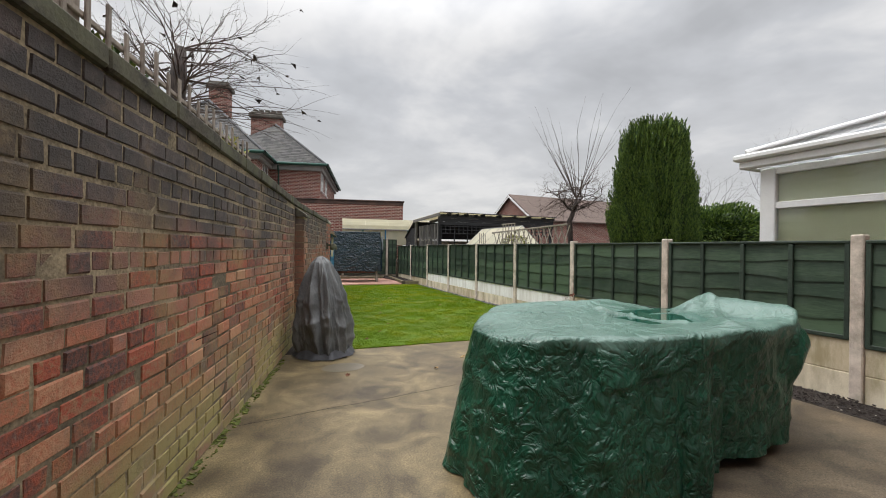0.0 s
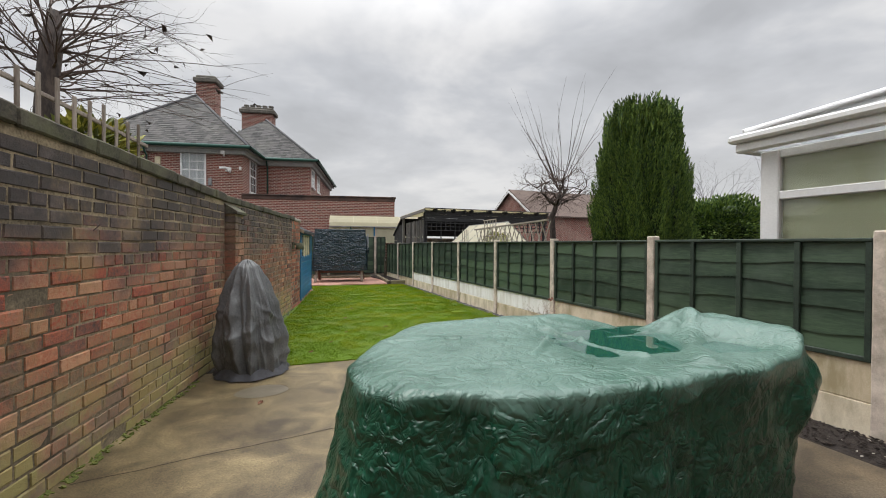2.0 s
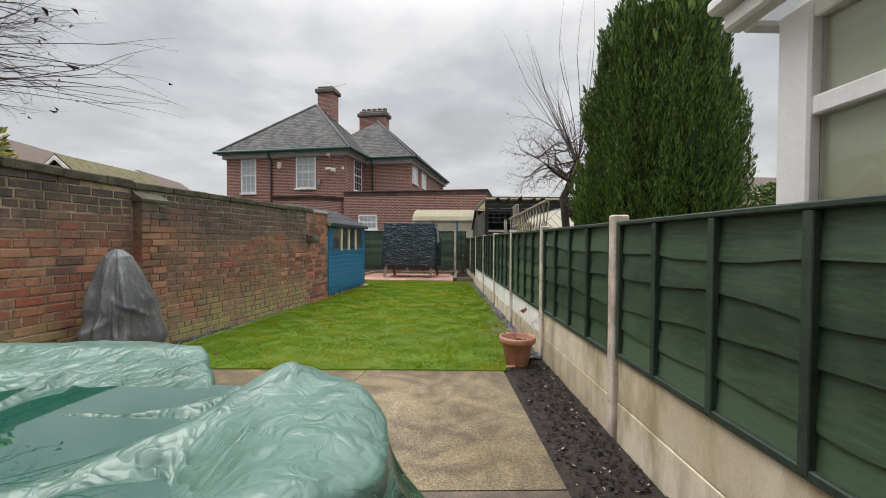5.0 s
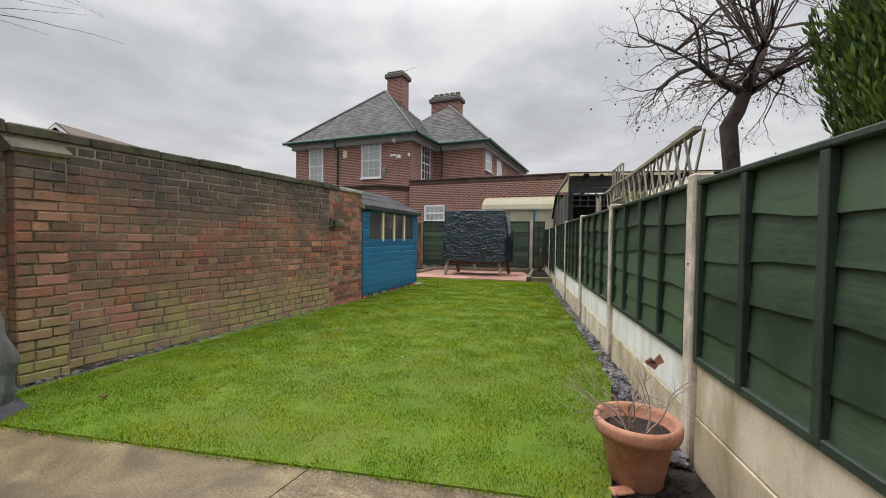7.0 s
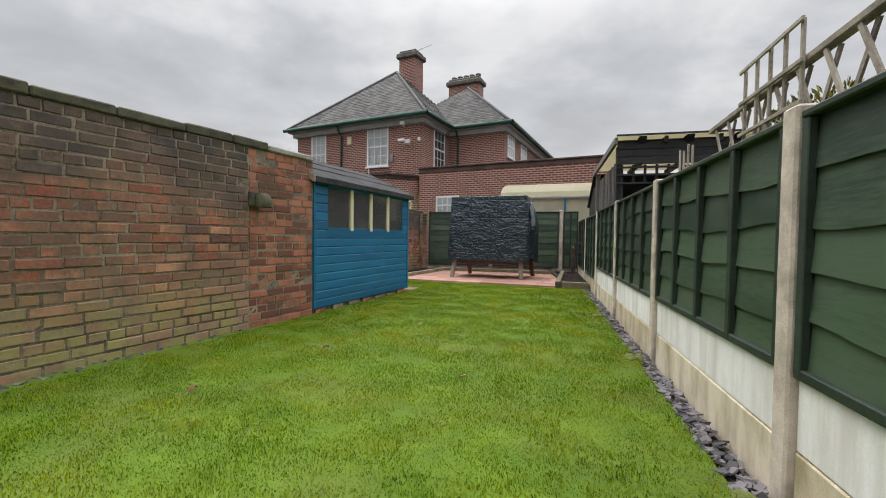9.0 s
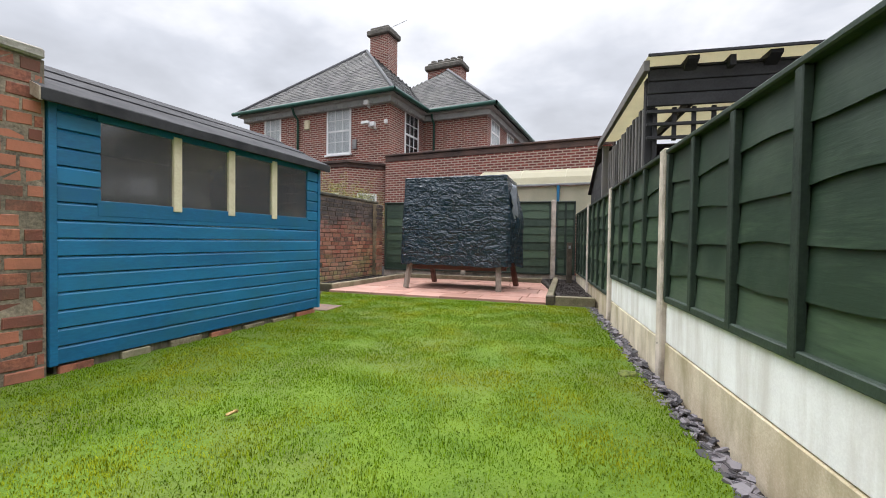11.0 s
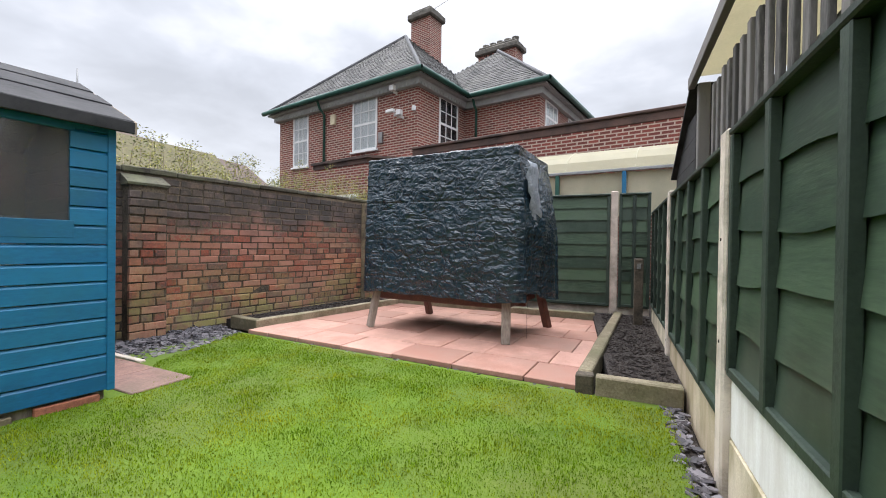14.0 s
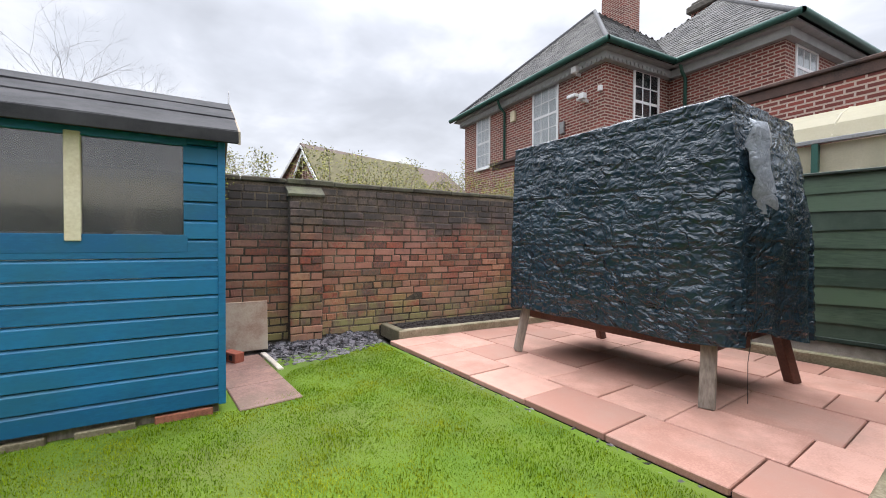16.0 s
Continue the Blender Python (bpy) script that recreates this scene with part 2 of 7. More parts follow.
M = dict(
    brick=brick_mat("old_brick", False), bricks=brick_mat("old_brick_joined", True), bricks_red=mat("newer_red_brick", (0.16, 0.055, 0.035), (0.40, 0.145, 0.085), 9, 0.85, bump=0.5, vary=0.6, island=True, stain=(0.10, 0.07, 0.05), stain_scale=3, stain_amt=0.5), path_pink=mat("worn_path_slab", (0.15, 0.080, 0.062), (0.31, 0.175, 0.14), 4, 0.6, bump=0.35, stain=(0.12, 0.10, 0.07), stain_amt=0.6),
    mortar=mat("lime_mortar", (0.10, 0.078, 0.048), (0.42, 0.335, 0.215), 2.6, 0.95, bump=0.9, stain=(0.045, 0.038, 0.028), stain_scale=1.4, stain_amt=0.75),
    mortar_dark=mat("dirty_mortar", (0.028, 0.022, 0.016), (0.21, 0.160, 0.110), 2.2, 0.95, bump=0.8, stain=(0.03, 0.025, 0.018), stain_scale=1.8, stain_amt=0.8),
    mortar_pale=mat("pale_lime_mortar", (0.08, 0.064, 0.048), (0.37, 0.30, 0.22), 1.8, 0.95, bump=0.6, stain=(0.06, 0.055, 0.035), stain_scale=1.5, stain_amt=0.7),
    coping=mat("weathered_coping", (0.026, 0.022, 0.016), (0.105, 0.092, 0.066), 5, 0.92, bump=0.6, stain=(0.09, 0.10, 0.045), stain_scale=2.5, stain_amt=0.6),
    coping_pale=mat("pale_coping", (0.22, 0.20, 0.17), (0.42, 0.39, 0.34), 6, 0.9, bump=0.5),
    concrete=mat("patio_concrete", (0.100, 0.075, 0.036), (0.290, 0.228, 0.118), 1.7, 0.50, bump=0.55, fine_scale=140, stain=(0.070, 0.050, 0.028), stain_scale=0.75, stain_amt=0.85, distance=0.004),
    concrete_brown=mat("darker_brown_concrete", (0.060, 0.044, 0.028), (0.190, 0.148, 0.095), 1.4, 0.5, bump=0.6, fine_scale=130, stain=(0.10, 0.085, 0.065), stain_scale=0.9, stain_amt=0.6, distance=0.005),
    concrete_pale=mat("rough_pale_concrete", (0.105, 0.080, 0.046), (0.290, 0.235, 0.150), 1.2, 0.75, bump=0.9, fine_scale=110, stain=(0.17, 0.125, 0.06), stain_scale=0.9, stain_amt=0.7, distance=0.006),
    damp=mat("damp_concrete", (0.10, 0.085, 0.06), (0.20, 0.17, 0.125), 2, 0.35, bump=0.15, fine_scale=140),
    post=mat("concrete_post", (0.45, 0.37, 0.31), (0.70, 0.61, 0.52), 7, 0.9, bump=0.35, fine_scale=160, vary=0.25, stain=(0.16, 0.15, 0.10), stain_scale=4, stain_amt=0.6, distance=0.004),
    gravel_tan=mat("sandy_gravel_board", (0.54, 0.45, 0.31), (0.74, 0.66, 0.51), 3, 0.9, bump=0.3, fine_scale=120, vary=0.3, stain=(0.26, 0.21, 0.10), stain_scale=2.2, stain_amt=0.7, distance=0.004, stain_stretch=(1.5, 1.5, 0.5)),
    gravel_white=mat("pale_gravel_board", (0.80, 0.79, 0.77), (0.92, 0.915, 0.90), 4, 0.9, bump=0.3, fine_scale=120, vary=0.2, stain=(0.42, 0.36, 0.28), stain_scale=3, stain_amt=0.35, distance=0.004, stain_stretch=(2.5, 2.5, 0.30)),
    green=mat("green_fence_stain", (0.019, 0.039, 0.023), (0.064, 0.106, 0.060), 5, 0.47, bump=0.7, fine_scale=70, vary=0.35, stretch=(1, 0.12, 1), stain=(0.075, 0.105, 0.075), stain_scale=2.4, stain_amt=0.45, distance=0.004),
    green_rail=mat("green_fence_batten", (0.014, 0.026, 0.018), (0.032, 0.052, 0.036), 5, 0.6, bump=0.35, vary=0.2),
    grass_bed=mat("lawn_turf", (0.060, 0.118, 0.003), (0.108, 0.178, 0.005), 3, 0.95, bump=0.8, fine_scale=90, stain=(0.10, 0.12, 0.02), stain_scale=1.1, stain_amt=0.7),
    soil=mat("dark_soil", (0.014, 0.010, 0.009), (0.05, 0.038, 0.031), 22, 0.95, bump=1.0, fine_scale=120, distance=0.03),
    slate=mat("slate_chip", (0.045, 0.042, 0.047), (0.165, 0.150, 0.160), 10, 0.6, bump=0.3, vary=0.8, island=True),
    blue=mat("blue_shed_paint", (0.005, 0.100, 0.220), (0.010, 0.160, 0.320), 3, 0.5, bump=0.25, fine_scale=80, vary=0.3, stretch=(0.3, 1, 1), stain=(0.016, 0.115, 0.16), stain_scale=2, stain_amt=0.5, distance=0.003),
    cream=mat("cream_paint", (0.58, 0.50, 0.33), (0.72, 0.65, 0.47), 6, 0.6, bump=0.15),
    felt=mat("roofing_felt", (0.010, 0.010, 0.012), (0.034, 0.033, 0.037), 4, 0.9, bump=0.5, fine_scale=200, stain=(0.06, 0.058, 0.058), stain_scale=2, stain_amt=0.4, distance=0.003),
    pane=glass_mat("shed_pane", (0.34, 0.33, 0.33), 0.06, 0.88), clear=glass_mat("window_pane", (0.9, 0.93, 0.93), 0.02),
    shed_dark=mat("bare_shed_boards", (0.22, 0.17, 0.12), (0.40, 0.33, 0.25), 4, 0.85, bump=0.3, stretch=(0.3, 1, 1)),
    white=mat("white_upvc", (0.70, 0.70, 0.69), (0.82, 0.82, 0.81), 3, 0.45, bump=0.05),
    blind=mat("pale_blind", (0.62, 0.63, 0.40), (0.74, 0.74, 0.52), 2, 0.8, bump=0.1, stretch=(1, 1, 8)),
    curtain=mat("net_curtain", (0.50, 0.51, 0.52), (0.74, 0.74, 0.74), 5, 0.9, bump=0.3, stretch=(5, 5, 0.3)),
    dark_room=mat("dim_room", (0.03, 0.03, 0.035), (0.08, 0.08, 0.085), 1, 0.9, bump=0),
    hbrick=house_brick_mat("house_brick"),
    hsoot=mat("sooty_parapet", (0.028, 0.024, 0.024), (0.12, 0.07, 0.055), 1.5, 0.9, bump=0.5),
    slate_roof=mat("roof_slate", (0.018, 0.017, 0.017), (0.062, 0.058, 0.056), 4, 0.75, bump=0.3, vary=0.7, island=True, stain=(0.11, 0.108, 0.09), stain_scale=0.9, stain_amt=0.4),
    slate_dark=mat("roof_underlay", (0.05, 0.05, 0.055), (0.09, 0.09, 0.095), 3, 0.85),
    gutter=mat("green_gutter", (0.012, 0.065, 0.048), (0.022, 0.095, 0.07), 3, 0.45, bump=0.05),
    soffit=mat("grey_soffit", (0.30, 0.31, 0.30), (0.42, 0.43, 0.42), 3, 0.7, bump=0.05),
    stone=mat("chimney_cap", (0.06, 0.055, 0.048), (0.17, 0.155, 0.13), 4, 0.9, bump=0.5),
    slab=mat("pink_paving", (0.35, 0.175, 0.13), (0.52, 0.29, 0.225), 4, 0.6, bump=0.35, fine_scale=110, vary=0.4, stain=(0.34, 0.205, 0.16), stain_scale=2.2, stain_amt=0.7, distance=0.005),
    sleeper=mat("weathered_sleeper", (0.13, 0.105, 0.062), (0.33, 0.28, 0.19), 4, 0.85, bump=0.5, vary=0.2, stretch=(1, 1, 1), stain=(0.12, 0.12, 0.055), stain_scale=3, stain_amt=0.5),
    sleeper_dark=mat("damp_sleeper_end", (0.035, 0.028, 0.020), (0.12, 0.095, 0.065), 6, 0.8, bump=0.5),
    oldwood=mat("grey_timber", (0.15, 0.12, 0.095), (0.34, 0.29, 0.24), 6, 0.85, bump=0.5, vary=0.2, stretch=(1, 1, 0.2)),
    redwood=mat("red_brown_timber", (0.06, 0.022, 0.016), (0.15, 0.055, 0.035), 5, 0.6, bump=0.3),
    black=mat("black_timber", (0.010, 0.010, 0.011), (0.030, 0.030, 0.032), 5, 0.75, bump=0.4, vary=0.2),
    greytimber=mat("silvered_pale", (0.06, 0.057, 0.054), (0.17, 0.16, 0.15), 7, 0.85, bump=0.4, vary=0.4, stretch=(1, 1, 0.2)),
    trellis=mat("bleached_trellis", (0.19, 0.165, 0.13), (0.38, 0.34, 0.28), 8, 0.85, bump=0.3, vary=0.2),
    terracotta=mat("terracotta", (0.34, 0.135, 0.075), (0.55, 0.27, 0.17), 6, 0.75, bump=0.15, stain=(0.45, 0.29, 0.21), stain_scale=4, stain_amt=0.5),
    twig=mat("bare_twig", (0.042, 0.028, 0.024), (0.125, 0.088, 0.072), 12, 0.85, bump=0.3),
    bark=mat("dark_bark", (0.022, 0.017, 0.015), (0.085, 0.064, 0.054), 14, 0.9, bump=0.8, stretch=(1, 1, 0.3)),
    pale_twig=mat("pale_twig", (0.22, 0.165, 0.13), (0.42, 0.34, 0.28), 12, 0.85, bump=0.2),
    conifer=mat("conifer_foliage", (0.028, 0.068, 0.010), (0.130, 0.205, 0.026), 1.6, 0.7, bump=0, vary=0.8, island=True),
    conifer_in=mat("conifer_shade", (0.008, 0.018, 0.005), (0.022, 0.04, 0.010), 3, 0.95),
    leaf=mat("shrub_leaf", (0.04, 0.075, 0.014), (0.15, 0.19, 0.035), 3, 0.6, bump=0, vary=0.8, island=True),
    leaf_yellow=mat("variegated_leaf", (0.10, 0.12, 0.015), (0.38, 0.36, 0.07), 3, 0.5, bump=0, vary=0.9, island=True),
    leaf_brown=mat("dry_leaf", (0.075, 0.022, 0.010), (0.20, 0.07, 0.03), 12, 0.7, bump=0.2),
    leaf_tan=mat("fallen_leaf", (0.28, 0.17, 0.06), (0.48, 0.33, 0.14), 20, 0.7, bump=0.2),
    roof_moss=mat("mossy_roof_tiles", (0.085, 0.075, 0.035), (0.17, 0.15, 0.07), 5, 0.9, bump=0.4),
    roof_red=mat("brown_roof_tiles", (0.075, 0.052, 0.042), (0.150, 0.105, 0.085), 6, 0.85, bump=0.4, stretch=(1, 1, 1)),
    poly=mat("cream_polycarbonate", (0.40, 0.365, 0.24), (0.52, 0.48, 0.33), 2, 0.45, bump=0.08),
    poly_dirty=mat("dirty_polycarbonate", (0.58, 0.54, 0.40), (0.76, 0.71, 0.56), 2, 0.5, bump=0.08, stain=(0.36, 0.38, 0.28), stain_scale=1.5, stain_amt=0.5),
    steel=mat("grey_metal", (0.20, 0.20, 0.20), (0.34, 0.34, 0.33), 4, 0.5, metal=0.6, bump=0.1),
    plasterboard=mat("plastered_ply", (0.36, 0.23, 0.165), (0.52, 0.38, 0.29), 3, 0.85, bump=0.2, stain=(0.55, 0.47, 0.36), stain_scale=3, stain_amt=0.7),
    redbrick=mat("red_air_brick", (0.24, 0.06, 0.035), (0.36, 0.105, 0.06), 8, 0.85, bump=0.3),
    grass=mat("grass_blade", (0.074, 0.146, 0.003), (0.150, 0.242, 0.006), 1.7, 0.9, bump=0, vary=0.08, island=True, stain=(0.270, 0.275, 0.008), stain_scale=1.3, stain_amt=0.75, spec=0.08),
    moss=mat("moss", (0.045, 0.065, 0.012), (0.17, 0.19, 0.04), 25, 0.95, bump=0.8),
    kit_white=mat("white_enamel", (0.62, 0.62, 0.60), (0.74, 0.74, 0.72), 2, 0.4, bump=0.02),
    haze_twig=mat("haze_tinted_twigs", (0.34, 0.34, 0.36), (0.46, 0.46, 0.48), 3, 0.9, bump=0),
)


for sheet_kind, tint in (("poly", (0.62, 0.58, 0.42, 1)), ("poly_dirty", (0.72, 0.68, 0.53, 1))):
    n, l = M[sheet_kind].node_tree.nodes, M[sheet_kind].node_tree.links
    glow, both_ways = n.new("ShaderNodeBsdfTranslucent"), n.new("ShaderNodeMixShader")
    glow.inputs["Color"].default_value = tint
    both_ways.inputs[0].default_value = 0.5
    sheet_out = next(k for k in n if k.type == "OUTPUT_MATERIAL")
    l.new(n["Principled BSDF"].outputs[0], both_ways.inputs[1])
    l.new(glow.outputs[0], both_ways.inputs[2])
    l.new(both_ways.outputs[0], sheet_out.inputs[0])


def cloth_mat(name, dark, light, rough, scale, stretch, strength, spec=0.5, dist=0.02):
    """Crinkled sheeting: creases as ridged relief at two scales."""
    m = mat(name, dark, light, 2.0, rough, bump=0.0, spec=spec)
    n, l = m.node_tree.nodes, m.node_tree.links
    b = n["Principled BSDF"]
    tc, mp = n.new("ShaderNodeTexCoord"), n.new("ShaderNodeMapping")
    mp.inputs["Scale"].default_value = stretch
    l.new(tc.outputs["Object"], mp.inputs["Vector"])
    warp = n.new("ShaderNodeTexNoise")
    warp.inputs["Scale"].default_value, warp.inputs["Detail"].default_value = scale * 0.45, 3
    l.new(mp.outputs[0], warp.inputs["Vector"])
    mixv = n.new("ShaderNodeVectorMath")
    mixv.operation = "MULTIPLY_ADD"
    mixv.inputs[1].default_value = (0.22, 0.22, 0.22)
    l.new(warp.outputs["Color"], mixv.inputs[0])
    l.new(mp.outputs[0], mixv.inputs[2])
    total = None
    for k, share in ((0.5, 1.6), (1.0, 1.0), (2.3, 0.45)):
        tx = n.new("ShaderNodeTexNoise")
        tx.inputs["Scale"].default_value, tx.inputs["Detail"].default_value, tx.inputs["Distortion"].default_value = scale * k, 0.4, 1.1
        l.new(mixv.outputs[0], tx.inputs["Vector"])
        off, vo = n.new("ShaderNodeMath"), n.new("ShaderNodeMath")
        off.operation, vo.operation = "SUBTRACT", "ABSOLUTE"
        off.inputs[1].default_value = 0.5
        l.new(tx.outputs["Fac"], off.inputs[0])
        l.new(off.outputs[0], vo.inputs[0])
        sc = n.new("ShaderNodeMath")
        sc.operation = "MULTIPLY_ADD"
        sc.inputs[1].default_value = share
        l.new(vo.outputs[0], sc.inputs[0])
        if total:
            l.new(total, sc.inputs[2])
        else:
            sc.inputs[2].default_value = 0.0
        total = sc.outputs[0]
    bp = n.new("ShaderNodeBump")
    bp.inputs["Strength"].default_value, bp.inputs["Distance"].default_value = strength, dist
    l.new(total, bp.inputs["Height"])
    l.new(bp.outputs[0], b.inputs["Normal"])
    return m


for slab_kind, grain in (("concrete", 80), ("concrete_brown", 70), ("concrete_pale", 55)):
    n, l = M[slab_kind].node_tree.nodes, M[slab_kind].node_tree.links
    cb = n["Principled BSDF"]
    was = cb.inputs["Base Color"].links[0].from_socket
    tcc, spk, rmp, mul = (n.new("ShaderNode" + k) for k in ("TexCoord", "TexNoise", "ValToRGB", "Mix"))
    spk.inputs["Scale"].default_value, spk.inputs["Detail"].default_value, spk.inputs["Roughness"].default_value = grain, 4, 0.8
    l.new(tcc.outputs["Object"], spk.inputs["Vector"])
    rmp.color_ramp.elements[0].position, rmp.color_ramp.elements[0].color = 0.36, (0.50, 0.49, 0.48, 1)
    rmp.color_ramp.elements[1].position, rmp.color_ramp.elements[1].color = 0.62, (1.22, 1.22, 1.24, 1)
    l.new(spk.outputs["Fac"], rmp.inputs[0])
    mul.data_type, mul.blend_type = "RGBA", "MULTIPLY"
    mul.inputs[0].default_value = 1.0
    l.new(was, mul.inputs[6])
    l.new(rmp.outputs[0], mul.inputs[7])
    wide, tone, worn = (n.new("ShaderNode" + k) for k in ("TexNoise", "ValToRGB", "Mix"))
    wide.inputs["Scale"].default_value, wide.inputs["Detail"].default_value, wide.inputs["Distortion"].default_value = 2.1, 10, 1.8
    l.new(tcc.outputs["Object"], wide.inputs["Vector"])
    tone.color_ramp.elements[0].position, tone.color_ramp.elements[0].color = 0.36, (0.60, 0.57, 0.55, 1)
    tone.color_ramp.elements[1].position, tone.color_ramp.elements[1].color = 0.60, (1.15, 1.13, 1.10, 1)
    l.new(wide.outputs["Fac"], tone.inputs[0])
    worn.data_type, worn.blend_type = "RGBA", "MULTIPLY"
    worn.inputs[0].default_value = 1.0
    l.new(mul.outputs[2], worn.inputs[6])
    l.new(tone.outputs[0], worn.inputs[7])
    l.new(worn.outputs[2], cb.inputs["Base Color"])

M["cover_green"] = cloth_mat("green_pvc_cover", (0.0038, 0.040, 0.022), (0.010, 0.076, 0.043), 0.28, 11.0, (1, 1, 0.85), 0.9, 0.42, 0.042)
cg = M["cover_green"].node_tree.nodes["Principled BSDF"]
cg.inputs["Coat Weight"].default_value, cg.inputs["Coat Roughness"].default_value = 0.10, 0.12
pane_skin = M["pane"].node_tree.nodes["Principled BSDF"]
pane_skin.inputs["Coat Weight"].default_value, pane_skin.inputs["Coat Roughness"].default_value, pane_skin.inputs["Coat IOR"].default_value = 1.0, 0.14, 1.7
M["cover_grey"] = cloth_mat("grey_woven_cover", (0.075, 0.079, 0.080), (0.160, 0.165, 0.164), 0.45, 5.0, (1, 1, 0.6), 0.5, 0.5, 0.03)
M["cover_hem"] = cloth_mat("dark_cover_hem", (0.020, 0.020, 0.024), (0.05, 0.05, 0.055), 0.6, 5.0, (1, 1, 1), 0.5, 0.5)
M["tarp"] = cloth_mat("dark_blue_tarpaulin", (0.007, 0.018, 0.028), (0.015, 0.034, 0.049), 0.27, 8.5, (1.0, 1.0, 1.35), 0.78, 0.6, 0.042)
M["tarp_silver"] = cloth_mat("silver_tarpaulin_lining", (0.13, 0.145, 0.165), (0.29, 0.31, 0.34), 0.3, 10.0, (1, 1, 1), 0.6, 0.5)
water = bpy.data.materials.new("rain_water")
water.use_nodes = True
wb = water.node_tree.nodes["Principled BSDF"]
wb.inputs["Base Color"].default_value = (0.012, 0.075, 0.052, 1)
wb.inputs["Transmission Weight"].default_value, wb.inputs["Roughness"].default_value, wb.inputs["IOR"].default_value = 0.0, 0.015, 2.1
M["water"] = water

# pale top of the cover: sky sheen put into colour, in an uneven outline
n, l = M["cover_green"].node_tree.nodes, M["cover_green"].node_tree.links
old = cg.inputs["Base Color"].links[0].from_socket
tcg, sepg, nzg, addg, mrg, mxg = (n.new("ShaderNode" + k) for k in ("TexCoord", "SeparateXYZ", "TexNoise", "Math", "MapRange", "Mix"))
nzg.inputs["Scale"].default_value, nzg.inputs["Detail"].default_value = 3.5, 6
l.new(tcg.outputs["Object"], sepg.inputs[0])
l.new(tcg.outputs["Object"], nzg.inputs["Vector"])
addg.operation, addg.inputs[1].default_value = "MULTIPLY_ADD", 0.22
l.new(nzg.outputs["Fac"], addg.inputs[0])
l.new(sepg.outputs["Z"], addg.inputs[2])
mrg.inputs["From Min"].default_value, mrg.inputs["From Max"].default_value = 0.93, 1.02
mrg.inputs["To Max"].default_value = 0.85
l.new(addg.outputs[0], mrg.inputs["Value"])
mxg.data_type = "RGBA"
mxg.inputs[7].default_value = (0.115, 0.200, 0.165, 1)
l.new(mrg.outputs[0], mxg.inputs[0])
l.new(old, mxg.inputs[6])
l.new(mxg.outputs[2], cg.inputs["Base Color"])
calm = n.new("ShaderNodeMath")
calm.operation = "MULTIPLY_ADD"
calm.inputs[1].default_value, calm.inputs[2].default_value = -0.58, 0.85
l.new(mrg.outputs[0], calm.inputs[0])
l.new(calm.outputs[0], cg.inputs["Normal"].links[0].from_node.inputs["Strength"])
# ---- building helpers ----
def part(name, bm, material, parent=None, label="", smooth=False):
    """Links a bmesh as one mesh object under a thing or part."""
    me = bpy.data.meshes.new(name)
    bm.to_mesh(me)
    bm.free()
    me.materials.append(material)
    if smooth:
        me.shade_smooth()
    ob = new(name, me)
    ob.parent = parent
    if label:
        tagged(ob, label)
    return ob


def raw(name, verts, faces, material, parent=None, label="", smooth=False):
    me = bpy.data.meshes.new(name)
    me.from_pydata(np.asarray(verts).tolist(), [], faces if isinstance(faces, list) else faces.tolist())
    me.materials.append(material)
    if smooth:
        me.shade_smooth()
    ob = new(name, me)
    ob.parent = parent
    if label:
        tagged(ob, label)
    return ob


def thing(name, m, label, category, group="", kind=""):
    ob = new(name)
    ob.empty_display_size = 0.1
    ob.matrix_basis = m
    return tagged(ob, label, category, group, kind)


def box(bm, x0, x1, y0, y1, z0, z1, bevel=0.0, m=None):
    vs = [bm.verts.new((x, y, z)) for x in (x0, x1) for y in (y0, y1) for z in (z0, z1)]
    fs = [bm.faces.new([vs[i] for i in q]) for q in ((0, 1, 3, 2), (4, 6, 7, 5), (0, 4, 5, 1), (2, 3, 7, 6), (0, 2, 6, 4), (1, 5, 7, 3))]
    if bevel:
        r = bmesh.ops.bevel(bm, geom=list({e for f in fs for e in f.edges}), offset=bevel, segments=1, affect="EDGES", profile=0.5)
        vs = list({v for f in r["faces"] for v in f.verts} | {v for v in vs if v.is_valid})
    if m is not None:
        bmesh.ops.transform(bm, matrix=m, verts=vs)
    return vs


def boxed(name, dims, material, parent=None, bevel=0.004, label="", m=None):
    bm = bmesh.new()
    box(bm, *dims, bevel, m)
    return part(name, bm, material, parent, label)


def prism(name, outline, y0, y1, material, parent=None, axis="y", label=""):
    """An outline of (a, z) pairs pushed along y (or along x, where a is y)."""
    bm = bmesh.new()
    ring = [[bm.verts.new((a, y, z) if axis == "y" else (y, a, z)) for a, z in outline] for y in (y0, y1)]
    k = len(outline)
    bm.faces.new(ring[0])
    bm.faces.new(ring[1][::-1])
    for i in range(k):
        bm.faces.new((ring[0][i], ring[1][i], ring[1][(i + 1) % k], ring[0][(i + 1) % k]))
    bmesh.ops.recalc_face_normals(bm, faces=bm.faces)
    return part(name, bm, material, parent, label)


